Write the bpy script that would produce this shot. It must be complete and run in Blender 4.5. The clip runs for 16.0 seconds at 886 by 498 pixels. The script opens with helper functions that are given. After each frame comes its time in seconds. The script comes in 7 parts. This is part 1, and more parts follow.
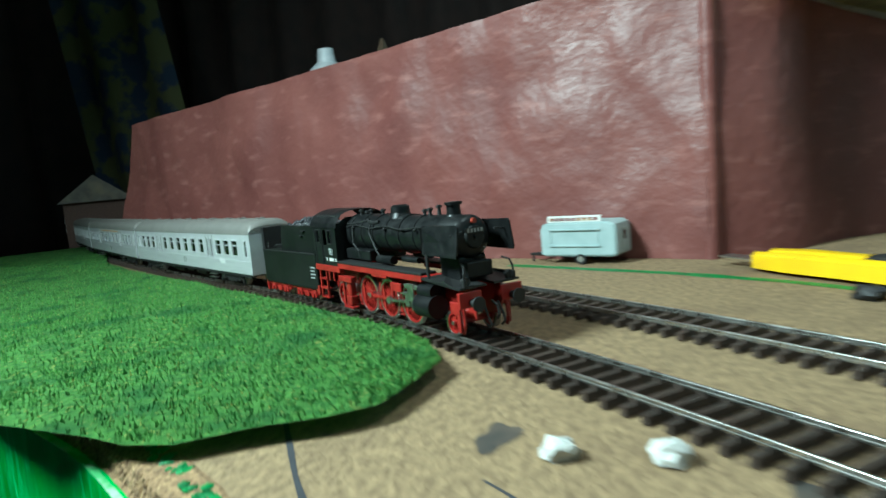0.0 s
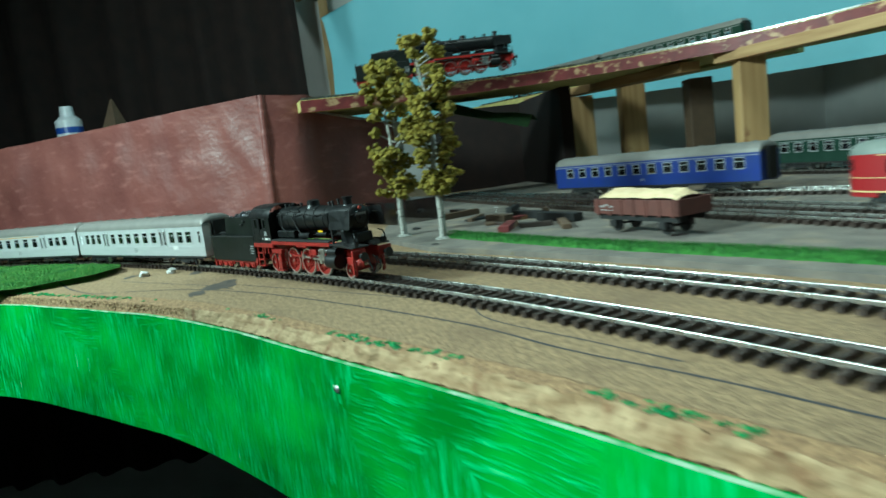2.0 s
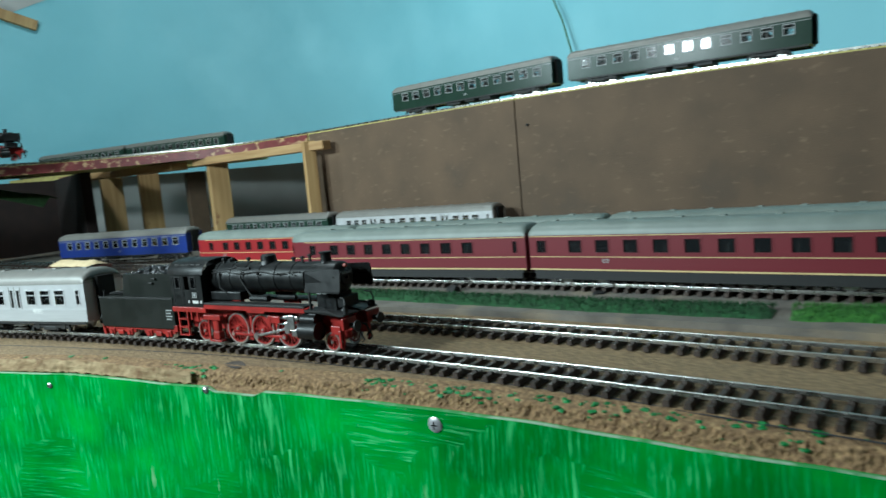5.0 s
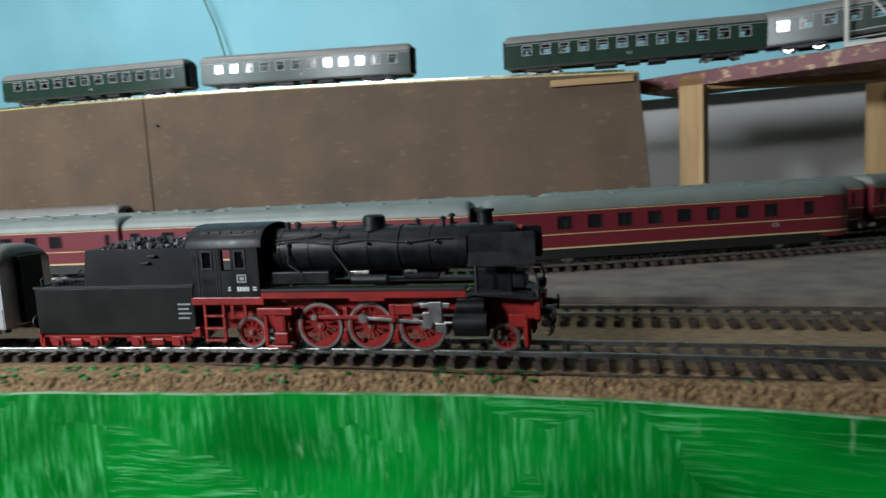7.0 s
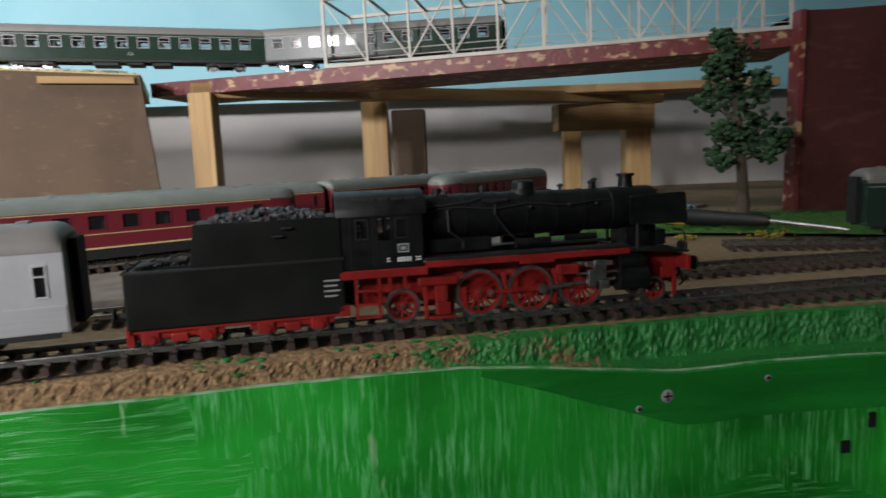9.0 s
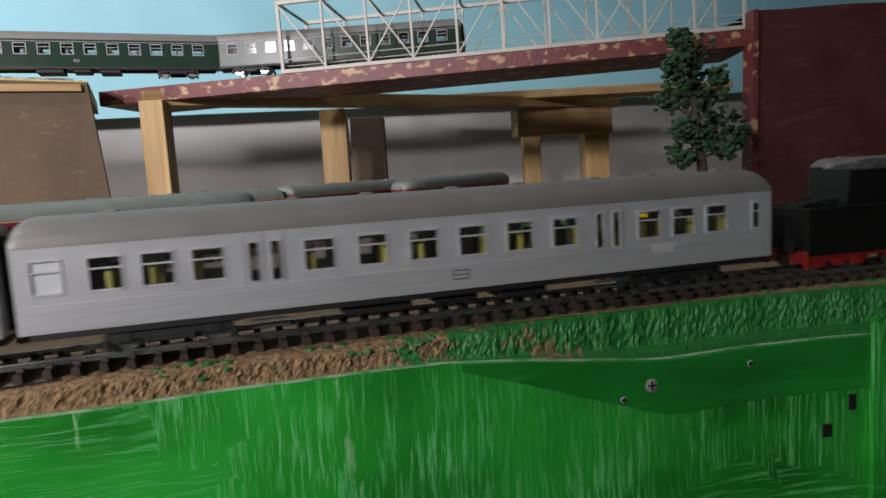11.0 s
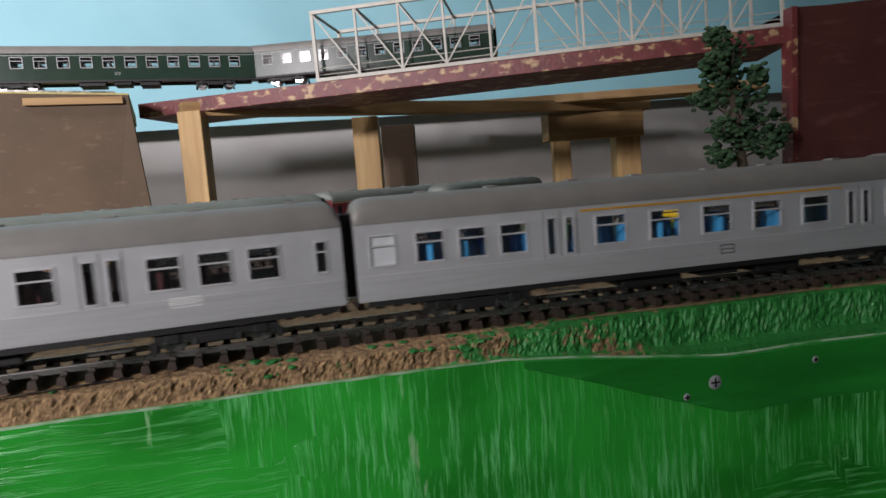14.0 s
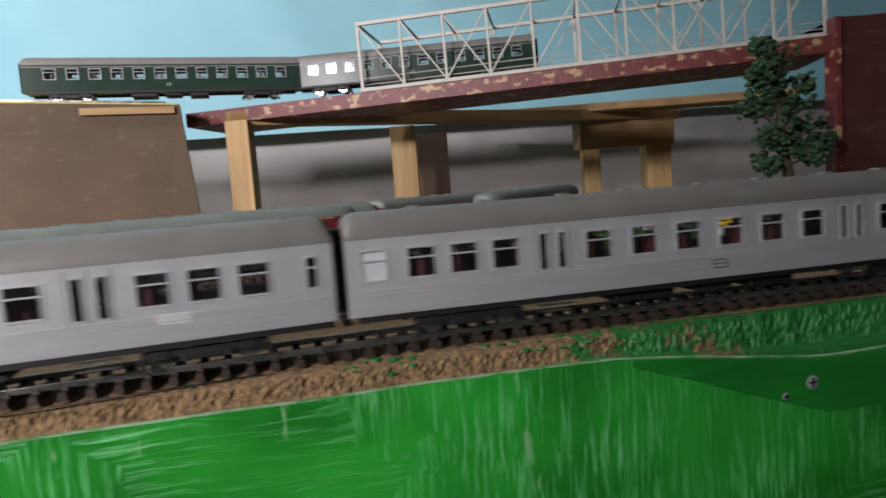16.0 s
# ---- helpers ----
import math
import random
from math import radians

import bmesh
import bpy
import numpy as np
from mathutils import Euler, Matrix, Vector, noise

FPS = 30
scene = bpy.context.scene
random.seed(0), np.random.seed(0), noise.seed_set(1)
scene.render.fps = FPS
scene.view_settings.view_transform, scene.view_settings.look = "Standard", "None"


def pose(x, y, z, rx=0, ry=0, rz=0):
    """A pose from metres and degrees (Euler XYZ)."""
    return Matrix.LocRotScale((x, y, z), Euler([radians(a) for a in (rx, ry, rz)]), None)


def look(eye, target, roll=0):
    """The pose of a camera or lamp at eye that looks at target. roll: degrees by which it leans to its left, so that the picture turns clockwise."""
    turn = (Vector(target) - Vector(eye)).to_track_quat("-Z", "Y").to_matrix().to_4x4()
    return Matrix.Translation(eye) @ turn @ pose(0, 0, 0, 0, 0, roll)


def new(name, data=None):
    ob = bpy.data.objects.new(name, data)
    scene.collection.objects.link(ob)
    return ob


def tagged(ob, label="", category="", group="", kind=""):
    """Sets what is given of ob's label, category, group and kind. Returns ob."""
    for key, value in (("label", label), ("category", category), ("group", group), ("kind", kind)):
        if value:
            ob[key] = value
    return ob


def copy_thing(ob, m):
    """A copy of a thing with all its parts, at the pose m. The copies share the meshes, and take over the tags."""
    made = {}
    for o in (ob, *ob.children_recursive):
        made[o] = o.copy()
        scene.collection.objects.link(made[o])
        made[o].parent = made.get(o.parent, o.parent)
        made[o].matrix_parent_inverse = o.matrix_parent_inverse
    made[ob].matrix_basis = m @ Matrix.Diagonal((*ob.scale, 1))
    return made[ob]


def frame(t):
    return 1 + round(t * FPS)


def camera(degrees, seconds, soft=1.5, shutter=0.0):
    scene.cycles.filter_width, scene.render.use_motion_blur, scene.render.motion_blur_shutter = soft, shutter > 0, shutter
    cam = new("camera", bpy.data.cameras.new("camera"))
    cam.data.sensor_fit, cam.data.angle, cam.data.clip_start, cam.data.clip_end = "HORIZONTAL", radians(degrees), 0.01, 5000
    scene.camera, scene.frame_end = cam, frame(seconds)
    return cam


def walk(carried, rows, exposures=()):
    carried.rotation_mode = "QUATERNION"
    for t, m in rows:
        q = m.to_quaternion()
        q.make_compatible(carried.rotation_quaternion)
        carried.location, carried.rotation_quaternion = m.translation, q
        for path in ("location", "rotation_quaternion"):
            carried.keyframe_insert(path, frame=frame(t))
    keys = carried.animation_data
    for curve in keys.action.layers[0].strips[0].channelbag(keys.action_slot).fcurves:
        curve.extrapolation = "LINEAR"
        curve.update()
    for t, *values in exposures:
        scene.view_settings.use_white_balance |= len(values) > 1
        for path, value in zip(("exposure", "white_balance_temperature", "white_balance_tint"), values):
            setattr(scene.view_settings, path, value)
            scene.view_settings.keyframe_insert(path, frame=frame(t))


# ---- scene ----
cam = camera(67.16, 16.0, soft=1.6, shutter=0.4)
MM = 0.001

# seconds, x, y, z in millimetres, yaw, pitch, roll in degrees
PATH = [
    (0, 13.99, -40.54, 71.48, 103.13, -6.54, -5.42),
    (0.5, 128.44, 24.33, 84.19, 98.93, -7.89, -6.44),
    (1, 259.72, 74.32, 84.03, 92.96, -7.80, -5.83),
    (1.5, 382.54, 126.19, 81.85, 88.20, -7.79, -6.55),
    (2, 505.05, 165.00, 77.40, 84.28, -7.84, -7.02),
    (2.5, 639.67, 203.99, 76.71, 80.98, -7.17, -6.72),
    (3, 749.77, 234.91, 80.87, 76.86, -5.91, -5.87),
    (3.5, 802.38, 239.78, 83.66, 71.97, -5.70, -6.24),
    (4, 845.06, 225.68, 90.54, 63.39, -6.06, -6.39),
    (4.5, 874.98, 226.97, 96.49, 57.09, -6.12, -5.57),
    (5, 902.46, 220.31, 93.59, 51.68, -6.10, -5.16),
    (5.2, 913.01, 218.24, 93.15, 49.43, -6.14, -4.92),
    (6.3, 957.0, 226.0, 80.5, 35.0, -6.3, -3.7),
    (7.5, 993.07, 235.44, 70.41, 18.15, -6.70, -2.62),
    (8, 1019.44, 234.86, 68.91, 10.57, -6.97, -2.46),
    (8.5, 1059.50, 235.58, 69.67, 1.52, -7.32, -2.62),
    (9, 1086.10, 239.15, 66.97, -6.82, -7.45, -2.34),
    (9.5, 1086.86, 242.80, 63.90, -10.74, -7.21, -2.22),
    (10.3, 1084.5, 246.5, 60.8, -10.9, -6.85, -2.8),
    (11.2, 1080.5, 250.0, 57.3, -10.2, -6.45, -3.7),
    (12, 1076.92, 252.04, 55.03, -9.76, -6.18, -4.23),
    (12.5, 1072.41, 253.82, 53.80, -9.59, -6.03, -4.01),
    (13, 1068.93, 251.87, 54.40, -8.98, -5.96, -3.95),
    (13.5, 1071.61, 251.14, 53.20, -8.36, -5.74, -4.16),
    (14, 1068.39, 251.43, 54.77, -8.38, -5.65, -4.44),
    (14.5, 1067.81, 250.32, 55.63, -8.58, -5.57, -4.62),
    (15, 1059.47, 250.89, 55.09, -9.02, -5.43, -4.45),
    (15.5, 1053.05, 253.38, 55.37, -9.70, -5.30, -4.24),
    (16, 1030.60, 247.27, 56.39, -7.63, -4.83, -4.45),
]
walk(cam, [(t, pose(x * MM, y * MM, z * MM, 90 + p, 0, a) @ pose(0, 0, 0, 0, 0, r)) for t, x, y, z, a, p, r in PATH],
     exposures=[(0.0, -0.36, 5700, -15), (2.0, -0.5, 5700, -22), (4.5, -0.64, 5700, -15), (5.5, -0.55, 6000, 3), (7.5, -0.4, 6400, 11), (9.0, 0.12, 6900, 20), (16.0, 0.08, 6900, 24)])

# ---- light ----
world = bpy.data.worlds.new("room_dark")
scene.world = world
world.use_nodes = True
world.node_tree.nodes["Background"].inputs[0].default_value = (0.5, 0.6, 0.8, 1)
world.node_tree.nodes["Background"].inputs[1].default_value = 0.008


def lamp(name, at, target, size, power, color, spread=180):
    data = bpy.data.lights.new(name, "AREA")
    data.shape, data.size, data.energy, data.color, data.spread = "DISK", size, power, color, radians(spread)
    ob = new(name, data)
    ob.matrix_world = look([v * MM for v in at], [v * MM for v in target])
    return ob


def spot(name, at, target, angle, blend, size, power, color):
    data = bpy.data.lights.new(name, "SPOT")
    data.spot_size, data.spot_blend, data.shadow_soft_size, data.energy, data.color = radians(angle), blend, size, power, color
    ob = new(name, data)
    ob.matrix_world = look([v * MM for v in at], [v * MM for v in target])
    return ob


lamp("work_lamp", (10, -520, 490), (-140, 100, 60), 0.16, 18.0, (0.88, 0.97, 1.0))
# added unseen spot, a fixed stand-in for light that follows the camera
spot("spot_fill", (430, -400, 450), (405, 700, 312), 92, 0.85, 0.07, 66.0, (0.93, 0.97, 1.0))
# added fill with no known fitting, only to brighten the paper backdrop
lamp("backdrop_fill", (-60, 300, 1420), (-260, 1350, 520), 0.25, 20.0, (0.95, 0.98, 1.0))


# ---- materials ----
def material(name, color, rough=0.6, metal=0.0, color2=None, scale=60, detail=6, bump=0.0, bump_scale=None, stretch=(1, 1, 1),
             contrast=(0.35, 0.65), spec=0.5, vary=0.0, rough2=None, coat=0.0, emit=0.0):
    """A principled surface with noise between two colours, a finer noise on top and relief. scale: features per metre."""
    m = bpy.data.materials.new(name)
    m.use_nodes = True
    nt = m.node_tree
    p = nt.nodes["Principled BSDF"]
    p.inputs["Roughness"].default_value, p.inputs["Metallic"].default_value = rough, metal
    p.inputs["Specular IOR Level"].default_value = spec
    p.inputs["Coat Weight"].default_value = coat
    if emit:
        p.inputs["Emission Color"].default_value, p.inputs["Emission Strength"].default_value = (*color, 1), emit
    co = nt.nodes.new("ShaderNodeTexCoord")
    mp = nt.nodes.new("ShaderNodeMapping")
    mp.inputs["Scale"].default_value = stretch
    nt.links.new(co.outputs["Object"], mp.inputs["Vector"])
    n1 = nt.nodes.new("ShaderNodeTexNoise")
    n1.inputs["Scale"].default_value, n1.inputs["Detail"].default_value = scale, detail
    nt.links.new(mp.outputs[0], n1.inputs["Vector"])
    rmp = nt.nodes.new("ShaderNodeMapRange")
    rmp.inputs["From Min"].default_value, rmp.inputs["From Max"].default_value = contrast
    nt.links.new(n1.outputs[0], rmp.inputs["Value"])
    mix = nt.nodes.new("ShaderNodeMix")
    mix.data_type = "RGBA"
    c2 = color2 or tuple(c * 0.8 for c in color)
    mix.inputs[6].default_value, mix.inputs[7].default_value = (*color, 1), (*c2, 1)
    nt.links.new(rmp.outputs[0], mix.inputs[0])
    last = mix.outputs[2]
    if vary:
        info = nt.nodes.new("ShaderNodeObjectInfo")
        hsv = nt.nodes.new("ShaderNodeHueSaturation")
        rr = nt.nodes.new("ShaderNodeMapRange")
        rr.inputs["To Min"].default_value, rr.inputs["To Max"].default_value = 1 - vary, 1 + vary
        nt.links.new(info.outputs["Random"], rr.inputs["Value"])
        nt.links.new(rr.outputs[0], hsv.inputs["Value"])
        nt.links.new(last, hsv.inputs["Color"])
        last = hsv.outputs[0]
    nt.links.new(last, p.inputs["Base Color"])
    if rough2 is not None:
        rm = nt.nodes.new("ShaderNodeMapRange")
        rm.inputs["To Min"].default_value, rm.inputs["To Max"].default_value = rough, rough2
        nt.links.new(rmp.outputs[0], rm.inputs["Value"])
        nt.links.new(rm.outputs[0], p.inputs["Roughness"])
    if bump:
        n2 = nt.nodes.new("ShaderNodeTexNoise")
        n2.inputs["Scale"].default_value, n2.inputs["Detail"].default_value = bump_scale or scale * 4, 5
        nt.links.new(mp.outputs[0], n2.inputs["Vector"])
        b = nt.nodes.new("ShaderNodeBump")
        b.inputs["Strength"].default_value, b.inputs["Distance"].default_value = min(1, bump), 0.001
        nt.links.new(n2.outputs[0], b.inputs["Height"])
        nt.links.new(b.outputs[0], p.inputs["Normal"])
    return m


def layer(m, color, scale, lo, hi, stretch=(1, 1, 1), rough=None, shift=0.0):
    """Adds patches of another paint over a material, where a noise passes lo to hi."""
    nt = m.node_tree
    p = nt.nodes["Principled BSDF"]
    old = p.inputs["Base Color"].links[0].from_socket
    co, mp, n = (nt.nodes.new("ShaderNode" + k) for k in ("TexCoord", "Mapping", "TexNoise"))
    mp.inputs["Scale"].default_value, mp.inputs["Location"].default_value = stretch, (shift, shift * 0.7, shift * 1.3)
    nt.links.new(co.outputs["Object"], mp.inputs["Vector"])
    nt.links.new(mp.outputs[0], n.inputs["Vector"])
    n.inputs["Scale"].default_value, n.inputs["Detail"].default_value = scale, 7
    r = nt.nodes.new("ShaderNodeMapRange")
    r.inputs["From Min"].default_value, r.inputs["From Max"].default_value = lo, hi
    nt.links.new(n.outputs[0], r.inputs["Value"])
    mix = nt.nodes.new("ShaderNodeMix")
    mix.data_type = "RGBA"
    mix.inputs[7].default_value = (*color, 1)
    nt.links.new(r.outputs[0], mix.inputs[0])
    nt.links.new(old, mix.inputs[6])
    nt.links.new(mix.outputs[2], p.inputs["Base Color"])
    return m


def glass(name, tint, rough=0.05, clear=0.85):
    """A thin pane: see-through with a tint, and a Fresnel gloss on top."""
    m = bpy.data.materials.new(name)
    m.use_nodes = True
    nt = m.node_tree
    out = nt.nodes["Material Output"]
    nt.nodes.remove(nt.nodes["Principled BSDF"])
    body, see, solid, gloss, mix, fr = (nt.nodes.new("ShaderNode" + k) for k in ("MixShader", "BsdfTransparent", "BsdfDiffuse", "BsdfGlossy", "MixShader", "Fresnel"))
    solid.inputs["Color"].default_value = (*tint, 1)
    gloss.inputs["Roughness"].default_value = rough
    fr.inputs["IOR"].default_value = 1.55
    body.inputs[0].default_value = clear
    nt.links.new(solid.outputs[0], body.inputs[1])
    nt.links.new(see.outputs[0], body.inputs[2])
    nt.links.new(fr.outputs[0], mix.inputs[0])
    nt.links.new(body.outputs[0], mix.inputs[1])
    nt.links.new(gloss.outputs[0], mix.inputs[2])
    nt.links.new(mix.outputs[0], out.inputs["Surface"])
    return m


M = {}

def overpainted(m):
    """Green paint brushed over the cork where the fascia steps down, ragged towards the bare stretch."""
    nt = m.node_tree
    N, Lk = nt.nodes.new, nt.links.new
    p = nt.nodes["Principled BSDF"]
    old = p.inputs["Base Color"].links[0].from_socket
    co, sx, n, n2 = N("ShaderNodeTexCoord"), N("ShaderNodeSeparateXYZ"), N("ShaderNodeTexNoise"), N("ShaderNodeTexNoise")
    Lk(co.outputs["Object"], sx.inputs[0])
    for k, s in ((n, 45), (n2, 330)):
        k.inputs["Scale"].default_value, k.inputs["Detail"].default_value = s, 5
        Lk(co.outputs["Object"], k.inputs["Vector"])
    s1, s2, r = N("ShaderNodeMath"), N("ShaderNodeMath"), N("ShaderNodeMapRange")
    s1.operation = s2.operation = "MULTIPLY_ADD"
    s1.inputs[1].default_value, s2.inputs[1].default_value = 0.30, 0.22
    Lk(n.outputs[0], s1.inputs[0])
    Lk(sx.outputs[0], s1.inputs[2])
    Lk(n2.outputs[0], s2.inputs[0])
    Lk(s1.outputs[0], s2.inputs[2])
    r.inputs["From Min"].default_value, r.inputs["From Max"].default_value = 1.385, 1.41
    Lk(s2.outputs[0], r.inputs["Value"])
    mix = N("ShaderNodeMix")
    mix.data_type = "RGBA"
    mix.inputs[7].default_value = (0.010, 0.17, 0.03, 1)
    Lk(r.outputs[0], mix.inputs[0])
    Lk(old, mix.inputs[6])
    Lk(mix.outputs[2], p.inputs["Base Color"])
    rr = N("ShaderNodeMapRange")
    rr.inputs["To Min"].default_value, rr.inputs["To Max"].default_value = 0.95, 0.5
    Lk(r.outputs[0], rr.inputs["Value"])
    Lk(rr.outputs[0], p.inputs["Roughness"])
    return m



def brushed_paint():
    """Glossy green paint in brushed patches: each patch has its own stroke direction, and pale primer shows in the thin streaks."""
    m = material("green_paint", (0.005, 0.39, 0.038), 0.28, color2=(0.0015, 0.17, 0.014), scale=16, stretch=(1, 1, 1.4), coat=0.2)
    nt = m.node_tree
    N, Lk = nt.nodes.new, nt.links.new
    p = nt.nodes["Principled BSDF"]
    co = N("ShaderNodeTexCoord")
    warp = N("ShaderNodeTexNoise")
    warp.inputs["Scale"].default_value, warp.inputs["Detail"].default_value = 22, 3
    Lk(co.outputs["Object"], warp.inputs["Vector"])
    add = N("ShaderNodeVectorMath")
    add.operation = "MULTIPLY_ADD"
    add.inputs[1].default_value = (0.035, 0.035, 0.035)
    Lk(warp.outputs["Color"], add.inputs[0])
    Lk(co.outputs["Object"], add.inputs[2])
    cells = N("ShaderNodeTexVoronoi")
    cells.inputs["Scale"].default_value = 17
    Lk(add.outputs[0], cells.inputs["Vector"])
    sep = N("ShaderNodeSeparateColor")
    Lk(cells.outputs["Color"], sep.inputs[0])
    # a slight lean of the strokes, by patch
    bend = N("ShaderNodeVectorMath")
    bend.operation = "MULTIPLY_ADD"
    bend.inputs[1].default_value = (0.005, 0.005, 0.005)
    Lk(warp.outputs["Color"], bend.inputs[0])
    Lk(co.outputs["Object"], bend.inputs[2])

    def strokes(stretch, scale, lo, hi, rot=0.0):
        mp, n, r = N("ShaderNodeMapping"), N("ShaderNodeTexNoise"), N("ShaderNodeMapRange")
        mp.inputs["Scale"].default_value, mp.inputs["Rotation"].default_value = stretch, (rot, rot, 0)
        Lk(bend.outputs[0], mp.inputs["Vector"])
        Lk(mp.outputs[0], n.inputs["Vector"])
        n.inputs["Scale"].default_value, n.inputs["Detail"].default_value, n.inputs["Roughness"].default_value = scale, 4, 0.65
        r.inputs["From Min"].default_value, r.inputs["From Max"].default_value = lo, hi
        Lk(n.outputs[0], r.inputs["Value"])
        return r.outputs[0]

    def pick(value, edge, x, y):
        g, mx = N("ShaderNodeMath"), N("ShaderNodeMix")
        g.operation = "GREATER_THAN"
        g.inputs[1].default_value = edge
        Lk(value, g.inputs[0])
        Lk(g.outputs[0], mx.inputs[0])
        Lk(x, mx.inputs[2])
        Lk(y, mx.inputs[3])
        return mx.outputs[0]
    up = strokes((1, 1, 0.055), 640, 0.48, 0.68)
    lean = strokes((1, 1, 0.08), 520, 0.48, 0.68, 0.3)
    flat = strokes((0.06, 0.06, 1), 640, 0.50, 0.70)
    line = pick(sep.outputs[1], 0.76, pick(sep.outputs[0], 0.5, up, lean), flat)
    # strokes are stronger in some patches than in others
    big = N("ShaderNodeTexNoise")
    big.inputs["Scale"].default_value, big.inputs["Detail"].default_value = 26, 4
    Lk(add.outputs[0], big.inputs["Vector"])
    br = N("ShaderNodeMapRange")
    br.inputs["From Min"].default_value, br.inputs["From Max"].default_value = 0.36, 0.60
    br.inputs["To Min"].default_value, br.inputs["To Max"].default_value = 0.18, 1.0
    Lk(big.outputs[0], br.inputs["Value"])
    amt = N("ShaderNodeMath")
    amt.operation = "MULTIPLY"
    Lk(line, amt.inputs[0])
    Lk(br.outputs[0], amt.inputs[1])
    old = p.inputs["Base Color"].links[0].from_socket
    mix = N("ShaderNodeMix")
    mix.data_type = "RGBA"
    mix.inputs[7].default_value = (0.13, 0.64, 0.21, 1)
    Lk(amt.outputs[0], mix.inputs[0])
    Lk(old, mix.inputs[6])
    # a few spots where the primer shows bare
    bare = strokes((1, 1, 0.2), 130, 0.66, 0.74)
    mix2 = N("ShaderNodeMix")
    mix2.data_type = "RGBA"
    mix2.inputs[7].default_value = (0.22, 0.50, 0.22, 1)
    Lk(bare, mix2.inputs[0])
    Lk(mix.outputs[2], mix2.inputs[6])
    Lk(mix2.outputs[2], p.inputs["Base Color"])
    bp = N("ShaderNodeBump")
    bp.inputs["Strength"].default_value, bp.inputs["Distance"].default_value = 0.45, 0.0004
    Lk(line, bp.inputs["Height"])
    Lk(bp.outputs[0], p.inputs["Normal"])
    return m


M["board"] = layer(material("chipboard", (0.27, 0.185, 0.095), 0.85, color2=(0.15, 0.098, 0.05), scale=420, bump=0.8, bump_scale=700, stretch=(0.45, 1, 1)),
                   (0.12, 0.075, 0.04), 16, 0.52, 0.78)
M["cork"] = layer(material("cork_edge", (0.28, 0.175, 0.085), 0.95, color2=(0.12, 0.07, 0.034), scale=500, bump=1.0, bump_scale=500), (0.34, 0.23, 0.11), 420, 0.56, 0.7)
M["cork"] = overpainted(M["cork"])
M["green_paint"] = brushed_paint()
M["green_smooth"] = layer(material("green_strip", (0.004, 0.25, 0.03), 0.3, color2=(0.0025, 0.17, 0.02), scale=40, stretch=(0.3, 0.3, 2), bump=0.2, bump_scale=300), (0.01, 0.26, 0.04), 160, 0.58, 0.7, stretch=(0.08, 0.08, 1))
M["raw_wood"] = layer(material("splintered_wood", (0.33, 0.24, 0.13), 0.9, color2=(0.19, 0.12, 0.055), scale=260, stretch=(0.25, 0.25, 1), bump=1.0, bump_scale=420), (0.15, 0.08, 0.035), 130, 0.56, 0.68)
M["green_dab"] = material("green_dab", (0.015, 0.20, 0.04), 0.5, color2=(0.006, 0.10, 0.02), scale=200, bump=0.8, bump_scale=500)
M["grey_ground"] = layer(material("grey_ground", (0.17, 0.15, 0.125), 0.95, color2=(0.11, 0.098, 0.085), scale=60, bump=0.7, bump_scale=500), (0.24, 0.19, 0.13), 26, 0.55, 0.75)
M["mat"] = layer(layer(material("grass_mat", (0.13, 0.31, 0.06), 0.95, color2=(0.05, 0.18, 0.03), scale=300, bump=1.0, bump_scale=900), (0.30, 0.34, 0.08), 420, 0.6, 0.68), (0.04, 0.15, 0.03), 34, 0.52, 0.66)
M["turf"] = material("turf", (0.05, 0.17, 0.02), 0.95, color2=(0.02, 0.09, 0.01), scale=260, bump=1.0, bump_scale=700)
M["turf_dark"] = material("turf_dark", (0.02, 0.085, 0.025), 0.95, color2=(0.01, 0.04, 0.012), scale=260, bump=1.0, bump_scale=700)
M["rail"] = material("nickel_rail", (0.62, 0.61, 0.57), 0.22, 1.0, color2=(0.50, 0.49, 0.46), scale=120, rough2=0.34)
M["sleeper"] = material("sleeper_plastic", (0.045, 0.028, 0.02), 0.6, color2=(0.03, 0.02, 0.015), scale=300, vary=0.2)
M["red_paint"] = layer(material("oxide_red_paint", (0.185, 0.066, 0.056), 0.38, color2=(0.145, 0.048, 0.042), scale=14, bump=0.9, bump_scale=110, rough2=0.5, spec=0.34), (0.26, 0.11, 0.095), 40, 0.55, 0.8, stretch=(1, 1, 3))
M["red_deck"] = layer(material("chipped_red_edge", (0.17, 0.03, 0.03), 0.5, color2=(0.12, 0.022, 0.022), scale=60, bump=0.5), (0.42, 0.27, 0.14), 70, 0.55, 0.63, stretch=(1, 1, 1.6))
M["wood"] = layer(material("pine", (0.46, 0.30, 0.13), 0.65, color2=(0.34, 0.20, 0.08), scale=60, stretch=(2, 2, 0.12), bump=0.3, bump_scale=200), (0.24, 0.12, 0.05), 30, 0.68, 0.76)
M["wood_h"] = material("pine_beam", (0.42, 0.27, 0.12), 0.7, color2=(0.30, 0.17, 0.07), scale=60, stretch=(0.12, 0.4, 2), bump=0.3, bump_scale=200)
M["hardboard"] = layer(layer(material("hardboard", (0.118, 0.075, 0.044), 0.8, color2=(0.088, 0.057, 0.034), scale=18, bump=0.25, bump_scale=800), (0.07, 0.05, 0.035), 9, 0.60, 0.75), (0.17, 0.115, 0.07), 180, 0.6, 0.8, stretch=(0.3, 1, 1))
M["deck_top"] = material("deck_top", (0.55, 0.48, 0.16), 0.8, color2=(0.40, 0.33, 0.12), scale=90, bump=0.3)
